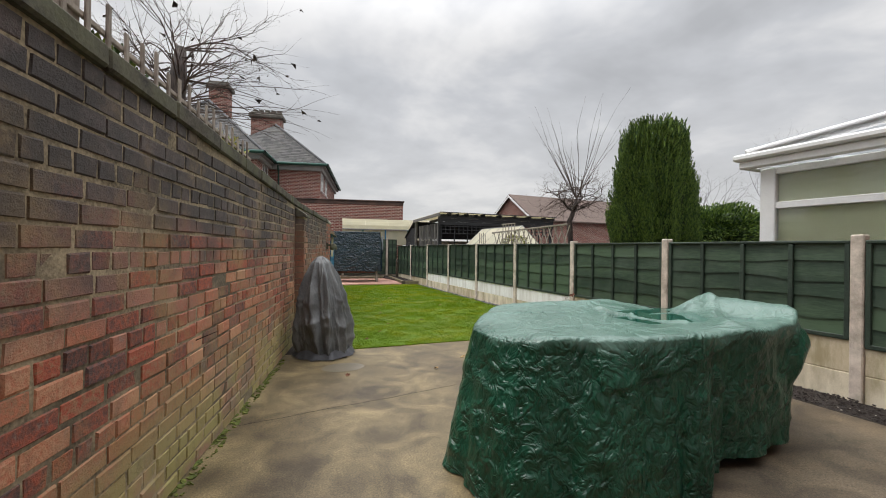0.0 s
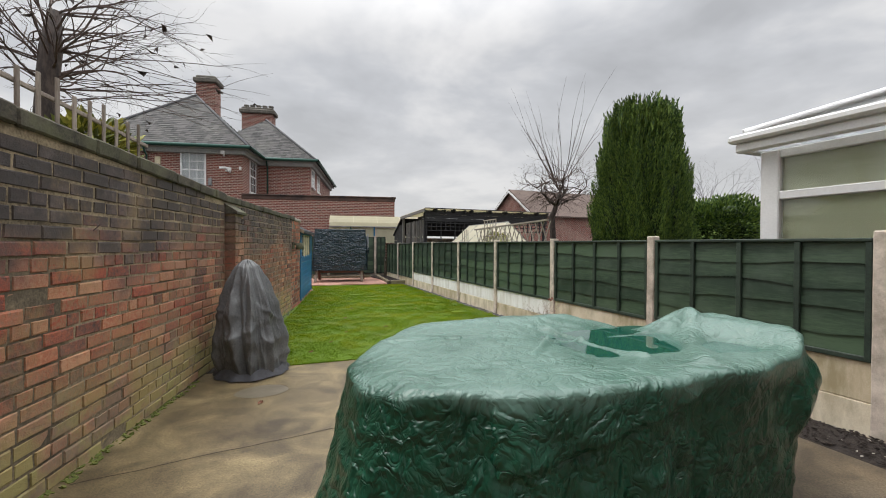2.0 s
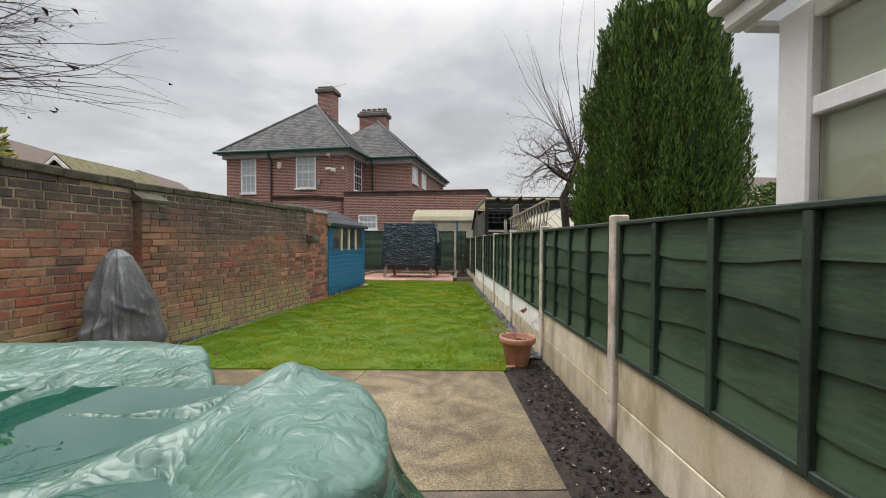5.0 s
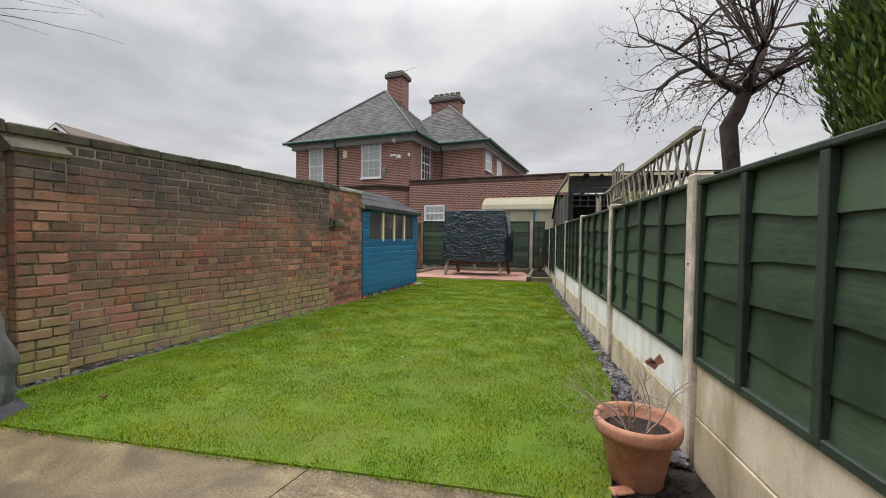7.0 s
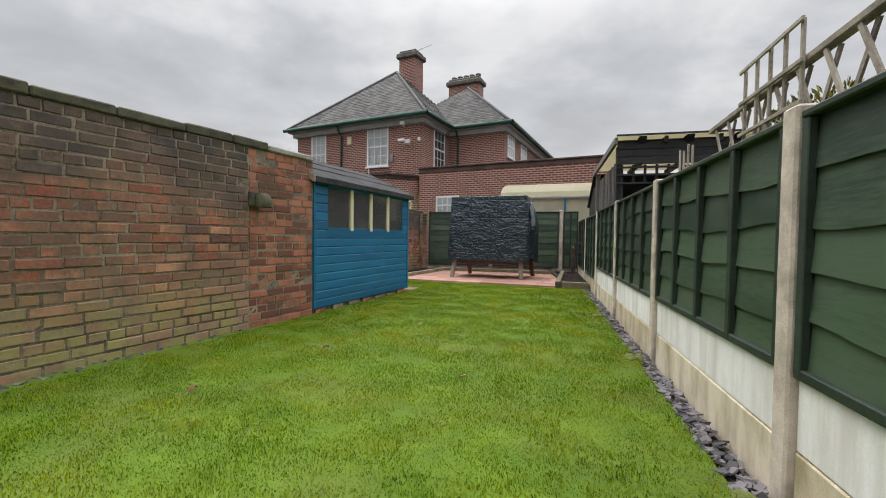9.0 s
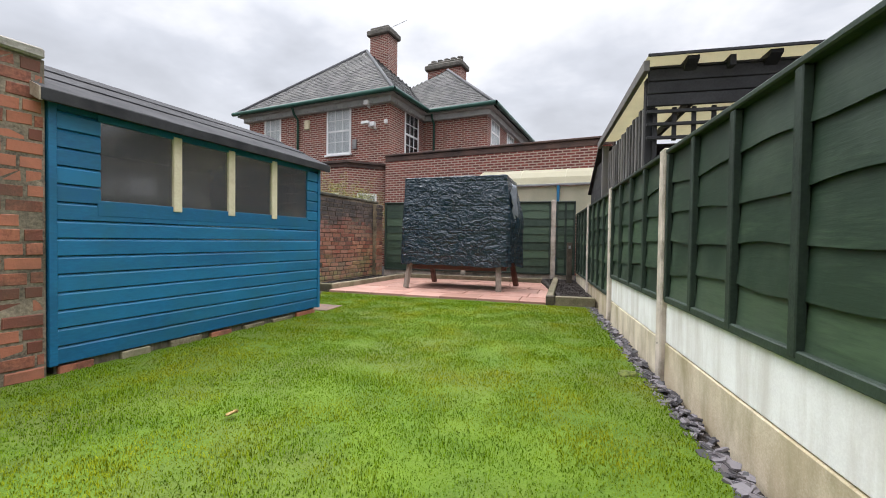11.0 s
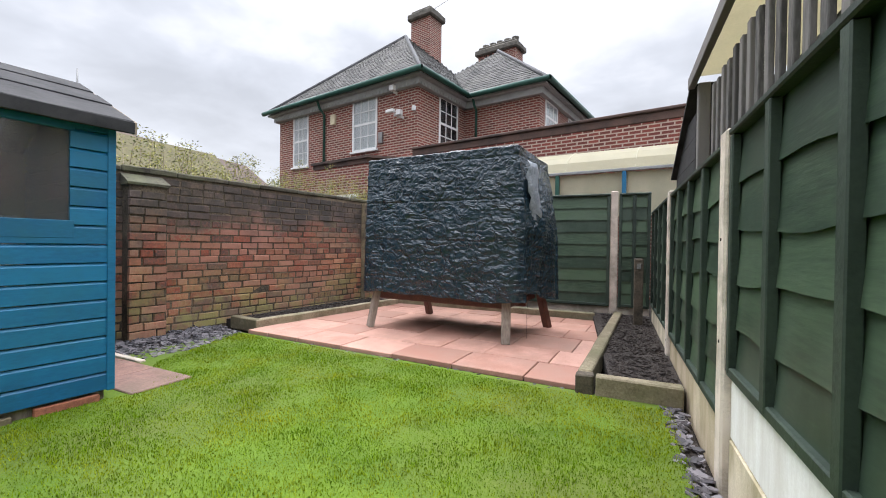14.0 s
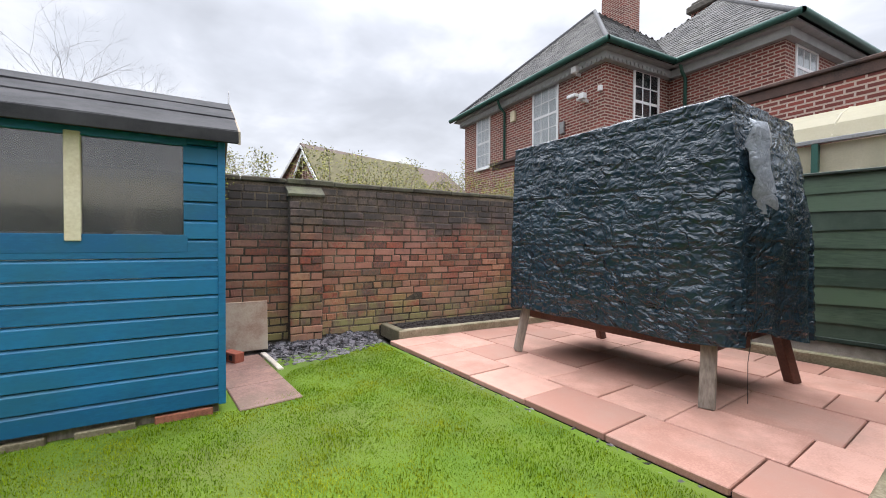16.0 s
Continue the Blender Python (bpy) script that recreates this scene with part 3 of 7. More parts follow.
def tube(verts, faces, points, radii, sides=5):
    """Adds a tapered tube along points to the lists verts and faces."""
    base = len(verts)
    pts = [Vector(p) for p in points]
    for i, p in enumerate(pts):
        d = (pts[min(i + 1, len(pts) - 1)] - pts[max(i - 1, 0)]).normalized()
        a = d.orthogonal().normalized()
        c = d.cross(a)
        for k in range(sides):
            w = 2 * math.pi * k / sides
            verts.append(tuple(p + radii[i] * (math.cos(w) * a + math.sin(w) * c)))
    for i in range(len(pts) - 1):
        for k in range(sides):
            q = base + i * sides
            faces.append((q + k, q + (k + 1) % sides, q + sides + (k + 1) % sides, q + sides + k))
    faces.append(tuple(base + (len(pts) - 1) * sides + k for k in range(sides)))


def tubed(name, points, radii, material, parent=None, sides=8, label=""):
    v, f = [], []
    tube(v, f, points, radii, sides)
    return raw(name, v, f, material, parent, label, True)


def along(x, y, deg, z=0.0):
    """A frame at (x, y) whose x axis runs deg degrees from the world's x."""
    return pose(x, y, z, 0, 0, deg)


# ---- ground ----
bm = bmesh.new()
box(bm, -400, 400, -400, 400, -0.6, -0.06)
tagged(part("ground", bm, M["soil"]), "dark earth ground reaching the horizon", "ground", kind="structure")

WALL_DEG = 90 - math.degrees(math.atan(0.2248))


def wall_x(y):
    return -0.44 + 0.2248 * (y - 3.4)


def far_wall_x(y):
    return 0.20 + 0.175 * (y - 15.91)


def flat(name, corners, z0, z1, material, label, category, kind="structure", parent=None):
    bm = bmesh.new()
    lo = [bm.verts.new((x, y, z0)) for x, y in corners]
    hi = [bm.verts.new((x, y, z1)) for x, y in corners]
    bm.faces.new(hi)
    bm.faces.new(lo[::-1])
    for i in range(len(corners)):
        j = (i + 1) % len(corners)
        bm.faces.new((lo[i], lo[j], hi[j], hi[i]))
    bmesh.ops.recalc_face_normals(bm, faces=bm.faces)
    return tagged(part(name, bm, material, parent), label, category, kind=kind)


def joint_x(y):
    return 2.74 + 0.242 * (y - 4.36)


flat("patio_1", [(wall_x(-3), -3), (joint_x(-3) - 0.005, -3), (joint_x(5.42) - 0.005, 5.42), (0.75, 5.48), (wall_x(5.4), 5.40)], -0.07, 0.0, M["concrete"], "stained damp buff concrete patio slab by the brick wall", "patio")
flat("patio_3", [(joint_x(-3) + 0.005, -3), (4.42, -3), (4.41, 3.295), (joint_x(3.295) + 0.005, 3.295)], -0.07, 0.001, M["concrete_brown"], "darker brown concrete patio slab beside the fence bed", "patio")
flat("patio_2", [(joint_x(3.305) + 0.005, 3.305), (4.41, 3.305), (4.40, 5.36), (joint_x(5.42) + 0.005, 5.42)], -0.07, 0.002, M["concrete_pale"], "rough pale concrete patio slab beside the soil bed", "patio")
flat("lawn", [(0.30, 5.43), (4.43, 5.33), (4.79, 7.0), (4.82, 10.0), (4.83, 14.5), (0.70, 14.86), (0.55, 13.6), (1.0, 10.6), (0.62, 8.0)], -0.07, 0.012, M["grass_bed"], "short green lawn turf with mossy patches", "lawn")
flat("soil_bed", [(4.42, -3), (4.93, -3), (4.93, 5.9), (4.45, 5.9), (4.40, 5.30)], -0.07, -0.012, M["soil"], "dark damp soil bed along the fence", "flower bed")
flat("slate_border", [(4.45, 5.9), (4.93, 5.9), (4.93, 14.5), (4.55, 14.5), (4.55, 7.0)], -0.07, -0.010, M["soil"], "narrow border under slate chippings", "border")
flat("wall_border", [(wall_x(5.40) + 0.0, 5.40), (0.32, 5.44), (0.80, 8.0), (1.2, 10.62), (wall_x(10.6), 10.62)], -0.07, -0.006, M["soil"], "narrow slate-covered border at the wall foot", "border")
flat("corner_border", [(-0.8, 10.7), (1.0, 10.7), (1.3, 13.2), (0.80, 14.86), (0.2, 15.0), (-0.35, 15.0)], -0.07, -0.008, M["soil"], "bare border beside the shed", "border")


# ---- brick walls ----
def brick_mesh(name, w, h, seed, material):
    """A brick seen from its face: worn arrises, no back."""
    r = random.Random(seed)
    c = 0.0055

    def j(s=0.0042):
        return r.uniform(-s, s)

    outer = [(0, 0), (w, 0), (w, h), (0, h)]
    v = [(x + j(), 0.03, z + j()) for x, z in outer]
    v += [(x + j(), 0.0 + j(0.0015), z + j()) for x, z in outer]
    v += [(x + (c if x == 0 else -c) * r.uniform(0.5, 1.8), -0.009 + j(0.0025), z + (c if z == 0 else -c) * r.uniform(0.5, 1.8)) for x, z in outer]
    f = [(8, 9, 10, 11)]
    for i in range(4):
        k = (i + 1) % 4
        f += [(i, k, 4 + k, 4 + i), (4 + i, 4 + k, 8 + k, 8 + i)]
    me = bpy.data.meshes.new(name)
    me.from_pydata(v, [], f)
    me.materials.append(material)
    return me


STRETCHERS = [brick_mesh("brick", 0.258, 0.084, s, M["brick"]) for s in range(6)]
HEADERS = [brick_mesh("brick", 0.123, 0.084, s + 50, M["brick"]) for s in range(5)]
pending = []


def brick_face(wall, x0, x1, courses, near, bulge=None, z0=0.0, seed=1, y=0.0, top=None, ch=0.0845, joined_mat=None):
    """Bricks on a wall's face. Those between near[0] and near[1] along the wall are pieces of their own, the rest one joined part."""
    r = random.Random(seed)
    single, joined = [], []
    for c in range(courses):
        header = c % 4 == 2
        w = 0.122 if header else 0.245
        x = x0 - (r.uniform(0, 0.02) + (0.0 if header else 0.122 * (c % 2)))
        while x < x1 - 0.03:
            full_w = w * r.uniform(0.90, 1.10)
            a, b = max(x, x0), min(x + full_w, x1)
            if b - a > 0.04 and (top is None or z0 + (c + 0.72) * ch < top(0.5 * (a + b))):
                spec = (a, b - a - 0.009 - 0.009 * r.random() ** 2, z0 + c * ch + 0.006 + r.uniform(-0.003, 0.003) + 0.020 * noise.noise(Vector((a * 0.7, c * 0.12, seed))), header, r.uniform(-0.0045, 0.0025), r.uniform(-1.0, 1.0), r.randrange(5), r.random() < 0.035)
                (single if near[0] <= a <= near[1] and near[2] <= c < near[3] else joined).append(spec)
            x += full_w
    pending.append((wall, single, joined, y, (ch - 0.012) / 0.084, joined_mat or M["bricks"]))


def lay_bricks():
    """Builds the waiting bricks: pieces first, then what is joined."""
    for wall, single, joined, y, tall, joined_mat in pending:
        for a, w, z, header, out, tilt, k, deep in single:
            me = (HEADERS if header else STRETCHERS)[k]
            o = new("brick", me)
            o.parent = wall
            full = 0.123 if header else 0.258
            o.matrix_basis = pose(a, y + out + (0.004 if deep else 0), z, tilt * 0.6, 0, tilt) @ Matrix.Diagonal((w / full, 1, tall, 1))
        V, F = [], []
        for a, w, z, header, out, tilt, k, deep in joined:
            me = (HEADERS if header else STRETCHERS)[k]
            full = 0.123 if header else 0.258
            base = len(V)
            for v in me.vertices:
                V.append((a + v.co.x * w / full, y + out + v.co.y + (0.004 if deep else 0), z + v.co.z * tall))
            F += [tuple(base + i for i in p.vertices) for p in me.polygons]
        if V:
            tagged(raw("brickwork", V, F, joined_mat, wall), kind="stuff")


def coping_run(wall, x0, x1, z, depth, material, seed, over=0.03, thick=0.075, level=None):
    """A run of worn coping stones lying on a wall."""
    r = random.Random(seed)
    x = x0
    while x < x1 - 0.05:
        w = min(r.uniform(0.42, 0.62), x1 - x)
        if x1 - x - w < 0.15:
            w = x1 - x
        bm = bmesh.new()
        t = thick + r.uniform(-0.008, 0.008)
        box(bm, x + 0.004, x + w - 0.004, -over + r.uniform(-0.008, 0.008), depth + over, z, z + t, 0.012)
        bmesh.ops.subdivide_edges(bm, edges=[e for e in bm.edges if e.calc_length() > 0.2], cuts=3)
        for v in bm.verts:
            v.co.z += level(v.co.x) if level else 0.0
            v.co += Vector((0, 1, 1)) * noise.noise(Vector((v.co.x * 7 + seed, v.co.y * 9, v.co.z * 9))) * 0.009
        part("coping_stone", bm, material, wall)
        x += w


# the long side wall, seen from the garden at local y = 0
START = -2.6
wall_west = thing("wall_west", along(wall_x(START), START, WALL_DEG), "old sooty red brick garden wall with stone coping", "wall", kind="structure")
LW = math.hypot(10.62 - START, wall_x(10.62) - wall_x(START))
k = 1 / math.cos(math.atan(0.2248))


def at_wall(y):
    return (y - START) * k


STEP_X, RISE = at_wall(5.97), 0.034


def wall_top(x):
    """The wall's top under its coping: level beyond the pier, climbing towards the house before it."""
    return 1.945 + max(0.0, STEP_X - x) * RISE


prism("mortar_core", [(0, -0.07), (0, wall_top(0)), (STEP_X, 1.945), (STEP_X, -0.07)], -0.004, 0.225, M["mortar"], wall_west)
prism("mortar_core", [(STEP_X, -0.07), (STEP_X, 1.945), (LW, 1.945), (LW, -0.07)], -0.006, 0.225, M["mortar_pale"], wall_west)


brick_face(wall_west, 0, at_wall(5.97), 25, (at_wall(1.6), at_wall(4.3), 0, 25), seed=3, top=wall_top, ch=0.0905)
brick_face(wall_west, at_wall(5.97), at_wall(9.72), 23, (at_wall(7.2), at_wall(9.2), 2, 20), seed=4, y=-0.003)
brick_face(wall_west, at_wall(9.72) + 0.004, LW, 23, (0, 0, 0, 0), seed=5, joined_mat=M["bricks_red"])
coping_run(wall_west, 0, STEP_X, 0, 0.225, M["coping"], 5, 0.03, 0.10, wall_top)
coping_run(wall_west, STEP_X, at_wall(9.95), 1.945, 0.225, M["coping"], 5, 0.03, 0.085)
coping_run(wall_west, at_wall(9.95), LW, 1.945, 0.225, M["coping_pale"], 6, 0.035, 0.06)
# buttress pier with a sloping stone cap
P0, P1 = at_wall(5.97), at_wall(6.29)
pier = boxed("pier", (P0 + 0.004, P1 - 0.004, -0.118, 0.0, -0.07, 1.80), M["mortar"], wall_west, 0)
pier_face = new("pier_face")
pier_face.parent = wall_west
brick_face(pier_face, P0, P1, 21, (P0 - 1, P1 + 1, 0, 21), seed=8, y=-0.122)
V, F = [], []
for c in range(21):
    b0 = len(V)
    z = c * 0.0845 + 0.006
    V += [(P0 - 0.004, -0.126, z), (P0 - 0.004, 0.0, z), (P0 - 0.004, 0.0, z + 0.0725), (P0 - 0.004, -0.126, z + 0.0725)]
    V += [(P0 + 0.01, -0.126, z), (P0 + 0.01, 0.0, z), (P0 + 0.01, 0.0, z + 0.0725), (P0 + 0.01, -0.126, z + 0.0725)]
    F += [(b0, b0 + 1, b0 + 2, b0 + 3), (b0, b0 + 4, b0 + 5, b0 + 1), (b0 + 3, b0 + 2, b0 + 6, b0 + 7), (b0, b0 + 3, b0 + 7, b0 + 4)]
raw("pier_return", V, F, M["bricks"], wall_west)
prism("pier_cap", [(-0.155, 1.80), (-0.155, 1.83), (-0.01, 1.925), (-0.01, 1.80)], P0 - 0.025, P1 + 0.025, M["coping"], wall_west, axis="x")
# end return and small outside lamp
boxed("wall_return", (LW - 0.22, LW, 0.23, 2.0, -0.07, 1.945), M["hbrick"], wall_west, 0)
lamp = thing("wall_lamp", along(wall_x(9.78), 9.78, WALL_DEG, 1.40) @ Matrix.Scale(1.5, 4), "small rusty round outdoor wall lamp", "wall lamp")
boxed("bracket", (-0.05, 0.05, -0.03, -0.004, -0.05, 0.05), M["coping"], lamp)
boxed("arm", (-0.015, 0.015, -0.11, -0.03, 0.0, 0.03), M["coping"], lamp)
tubed("shade", [(0, -0.11, -0.06), (0, -0.11, -0.03), (0, -0.11, 0.02), (0, -0.11, 0.04)], [0.055, 0.06, 0.045, 0.012], M["coping"], lamp, 10)

# the farther wall behind shed and paving
FW_DEG = 90 - math.degrees(math.atan(0.175))
kf = 1 / math.cos(math.atan(0.175))
FS = 10.9
wall_far = thing("wall_far", along(far_wall_x(FS), FS, FW_DEG), "weathered brown and red brick wall with a mossy pier", "wall", kind="structure")


def at_far(y):
    return (y - FS) * kf


LF = at_far(17.72)
boxed("mortar_core", (0, LF, -0.002, 0.225, -0.07, 1.72), M["mortar_dark"], wall_far, 0)
brick_face(wall_far, at_far(12.6), LF, 20, (at_far(14.6), at_far(17.0), 0, 20), seed=12, y=0.001)
coping_run(wall_far, 0, LF, 1.72, 0.225, M["coping"], 9, 0.02, 0.06)
Q0, Q1 = at_far(14.12), at_far(14.46)
boxed("pier", (Q0 + 0.004, Q1 - 0.004, -0.178, 0.0, -0.07, 1.575), M["mortar_dark"], wall_far, 0)
far_pier_face = new("pier_face")
far_pier_face.parent = wall_far
brick_face(far_pier_face, Q0, Q1, 18, (Q0 - 1, Q1 + 1, 0, 18), seed=14, y=-0.182)
prism("pier_cap", [(-0.20, 1.575), (-0.20, 1.60), (-0.01, 1.70), (-0.01, 1.575)], Q0 - 0.02, Q1 + 0.02, M["coping"], wall_far, axis="x")
boxed("end_pier", (LF - 0.24, LF + 0.0, -0.12, -0.012, -0.07, 1.70), M["mortar"], wall_far, 0.005)
brick_face(wall_far, LF - 0.24, LF, 20, (0, 0, 0, 0), seed=16, y=-0.122)

# ---- fence on the other side ----
FX, BAY = 4.93, 1.93


def wavy_board(w, z0, z1, thick, seed, lip=0.017, wave=1.0):
    """A waney-edged board, its lower edge uneven, leaning out over the one below."""
    r = random.Random(seed)
    n = 20
    ph = [r.uniform(0, 6.28) for _ in range(4)]
    bm = bmesh.new()
    rows = []
    for i in range(n + 1):
        s = w * i / n
        dz = 0.014 * math.sin(s * 2.1 + ph[0]) + 0.010 * math.sin(s * 5.3 + ph[1]) + 0.004 * math.sin(s * 13 + ph[2])
        dz += 0.03 * max(0, math.sin(s * 1.7 + ph[3]) - 0.86) * 4
        dz *= wave
        rows.append([bm.verts.new(p) for p in ((-lip - thick, s, z0 + dz), (-thick, s, z1), (0, s, z1), (-lip, s, z0 + dz + 0.003))])
    for a, b in zip(rows, rows[1:]):
        for q in range(4):
            bm.faces.new((a[q], a[(q + 1) % 4], b[(q + 1) % 4], b[q]))
    bm.faces.new(rows[0])
    bm.faces.new(rows[-1][::-1])
    bmesh.ops.recalc_face_normals(bm, faces=bm.faces)
    return bm


def fence_panel(m, w, z0, z1, boards, battens, seed, label, group, wave=1.0):
    p = thing("fence_panel", m, label, "fence panel", group)
    h = (z1 - z0 - 0.03) / boards
    for i in range(boards):
        part("board", wavy_board(w - 0.01, z0 + 0.02 + i * h - 0.02, z0 + 0.02 + (i + 1) * h, 0.010, seed * 31 + i, wave=wave), M["green"], p)
    for j in range(battens):
        s = w * (j + 1) / (battens + 1)
        boxed("batten", (-0.052, -0.018, s - 0.022, s + 0.022, z0 + 0.01, z1 - 0.03), M["green_rail"], p, 0.004)
    for s in (0.022, w - 0.03):
        boxed("end_batten", (-0.050, -0.018, s - 0.020, s + 0.020, z0 + 0.01, z1 - 0.03), M["green_rail"], p, 0.004)
    boxed("bottom_rail", (-0.048, -0.012, 0.0, w - 0.01, z0 - 0.005, z0 + 0.035), M["green_rail"], p, 0.005)
    boxed("top_cap", (-0.055, 0.03, 0.0, w - 0.01, z1 - 0.028, z1), M["green_rail"], p, 0.006)
    boxed("backing", (0.002, 0.02, 0.0, w - 0.01, z0, z1 - 0.03), M["green_rail"], p, 0)
    return p


def concrete_post(m, h, seed, label="pale weathered concrete fence post"):
    r = random.Random(seed)
    p = thing("concrete_post", m, label, "fence post", "concrete posts of the fence")
    bm = bmesh.new()
    box(bm, -0.001, 0.105, -0.10, 0.0, -0.07, h, 0.010)
    bmesh.ops.subdivide_edges(bm, edges=[e for e in bm.edges if e.calc_length() > 0.5], cuts=9)
    for v in bm.verts:
        v.co += Vector((1, 1, 0)) * noise.noise(v.co * 6 + Vector((seed, 0, 0))) * 0.003
    part("shaft", bm, M["post"], p)
    for z in (0.22, 0.62, 1.05):
        if r.random() < 0.7:
            # dark plug on the face, its colour standing for shade in an opening
            tubed("hole", [(-0.003, -0.05, z), (0.004, -0.05, z)], [0.007, 0.007], M["soil"], p, 8)
    return p


POST_Y = [-1.91, 0.02, 1.985] + [4.025 + BAY * k for k in range(8)]
for i in range(-2, 9):
    y = POST_Y[i + 2]
    top = 1.555 - 0.008 * i
    if i < 8:
        concrete_post(along(FX, y, 0), top, i + 20)
        nxt = POST_Y[i + 3] - 0.10
        w = nxt - y
        zb = (0.555, 0.53, 0.52, 0.52, 0.51, 0.50, 0.50, 0.50)[i % 8]
        late = i >= 6
        if late:
            zb = 0.27
        if i < 8:
            fence_panel(along(FX + 0.062, y + 0.004, 0), w, zb, 1.50 if not late else 1.47, 5 if not late else 6, 3, i + 40, "dark green waney-lap timber fence panel above concrete boards", "fence panels along the garden")
        g = thing("gravel_boards", along(FX + 0.03, y, 0), "stacked concrete gravel boards under a fence panel", "gravel board", "gravel boards of the fence")
        split_z = 0.235
        boxed("lower_board", (0.0, 0.05, 0.002, w - 0.002, -0.07, split_z if not late else 0.265), M["gravel_tan"], g, 0.006)
        if not late:
            boxed("upper_board", (0.004, 0.05, 0.002, w - 0.002, split_z + 0.003, zb - 0.004), M["gravel_white"] if i >= 2 else M["gravel_tan"], g, 0.006)

# back fence
BY = 17.74
for x in (2.57, 4.50):
    b = concrete_post(pose(x + 0.05, BY, 0, 0, 0, -90), 1.78, int(x * 9))
for x0, x1 in ((0.66, 2.57), (2.57, 4.50), (4.50, 5.0)):
    w = x1 - x0 - 0.10
    fence_panel(pose(x1 - 0.05, BY - 0.062, 0, 0, 0, 90), w, 0.20, 1.75, 9, 1, int(x0 * 7) + 3, "dark green waney-lap timber panel of the back fence", "back fence panels", 0.35)
    g = thing("gravel_boards", pose(x1 - 0.05, BY - 0.03, 0, 0, 0, 90), "grey concrete gravel board under the back fence", "gravel board", "gravel boards of the fence")
    boxed("lower_board", (-0.05, 0.0, 0.002, w - 0.002, -0.07, 0.19), M["post"], g, 0.006)
stub = thing("timber_post", pose(4.78, 16.95, 0), "short weathered timber post in the soil bed", "post")
boxed("shaft", (-0.05, 0.05, -0.045, 0.045, -0.05, 0.88), M["sleeper_dark"], stub, 0.008)
boxed("fixing_plate", (-0.022, 0.022, -0.055, -0.045, 0.76, 0.82), M["steel"], stub, 0.002)

# ---- paving, sleepers and beds at the far end ----
paving = thing("paving", along(0.80, 14.87, -5.0), "pink concrete paving slabs laid in a staggered bond", "paving", kind="structure")
boxed("bedding", (0.0, 3.58, 0.02, 2.70, -0.07, 0.022), M["soil"], paving, 0)
rp = random.Random(5)
row, yy = 0, 0.0
sizes = (0.44, 0.44, 0.58, 0.44, 0.44, 0.36)
for h in sizes:
    xx = -0.30 * (row % 2) - rp.uniform(0, 0.2)
    while xx < 3.58:
        w = rp.choice((0.44, 0.58, 0.44, 0.60))
        a, b = max(xx, 0.0), min(xx + w, 3.58)
        if b - a > 0.08:
            bm = bmesh.new()
            box(bm, a + 0.004, b - 0.004, yy + 0.004, yy + h - 0.004, 0.004, 0.045 + rp.uniform(-0.003, 0.003), 0.005)
            part("paving_slab", bm, M["slab"], paving)
        xx += w
    yy += h
    row += 1


def sleeper(x, y, deg, length, label, h=0.14, d=0.11, z=0.0, mat_name="sleeper"):
    s = thing("sleeper", along(x, y, deg), label, "sleeper edging", "timber edging of the beds")
    bm = bmesh.new()
    box(bm, 0, length, 0, d, z - 0.02, z + h, 0.010)
    bmesh.ops.subdivide_edges(bm, edges=[e for e in bm.edges if e.calc_length() > 0.6], cuts=8)
    for v in bm.verts:
        v.co += Vector((0, 1, 1)) * noise.noise(v.co * 5 + Vector((x, y, 0))) * 0.006
    part("beam", bm, M[mat_name], s)
    return s


sleeper(4.385, 14.62, 85.5 - 0, 2.95, "weathered timber sleeper edging a soil bed", d=0.10)
sleeper(4.28, 14.50, -1.0, 0.12, "dark end block of timber edging", h=0.14, d=0.10, mat_name="sleeper_dark")
sleeper(4.41, 14.50, -1.0, 0.52, "weathered timber sleeper across the bed end", h=0.14, d=0.09)
sleeper(0.30, 15.06, -8, 0.50, "weathered timber sleeper by the wall", h=0.13, d=0.09)
sleeper(0.80, 14.99, 78.5, 2.45, "weathered timber sleeper beside the paving", h=0.13, d=0.09)
sleeper(1.08, 17.44, -2.0, 3.20, "weathered timber sleeper along the back fence", h=0.13, d=0.09)
flat("end_bed", [(4.50, 14.60), (4.95, 14.60), (4.95, 17.7), (4.25, 17.7), (4.25, 17.5)], -0.07, 0.095, M["soil"], "raised bed of dark bark soil", "flower bed")
flat("wall_bed", [(0.14, 15.14), (0.72, 15.08), (1.2, 17.45), (4.3, 17.55), (4.3, 17.66), (0.5, 17.66)], -0.07, 0.07, M["soil"], "raised soil bed at the wall foot", "flower bed")

# path slabs, leaning board and air brick beside the shed
for i, (a, b) in enumerate(((0.0, 0.42), (0.43, 0.84), (0.85, 1.30))):
    t = thing("path_slab", along(0.36, 13.28, -3), "worn pink paving slab beside the shed", "paving slab", "slabs beside the shed")
    boxed("slab", (a, b, 0.0, 0.40, -0.05, 0.024), M["path_pink"], t, 0.006)
boxed_edge = thing("path_edging", along(0.36, 13.70, -3), "pale concrete edging beside the path slabs", "edging")
boxed("strip", (0.0, 0.6, 0.0, 0.05, -0.05, 0.03), M["post"], boxed_edge, 0.006)
board = thing("leaning_board", along(0.10, 13.30, FW_DEG) @ pose(0, -0.06, 0, -6), "pinkish plastered board leaning on the brick wall", "board")
boxed("sheet", (0, 0.52, -0.02, 0.02, 0.025, 0.50), M["plasterboard"], board, 0.004)
ab = thing("air_brick", along(0.40, 13.36, 20, 0.024), "red clay air brick with two holes", "brick")
boxed("block", (0, 0.2, 0, 0.09, 0, 0.085), M["redbrick"], ab, 0.005)
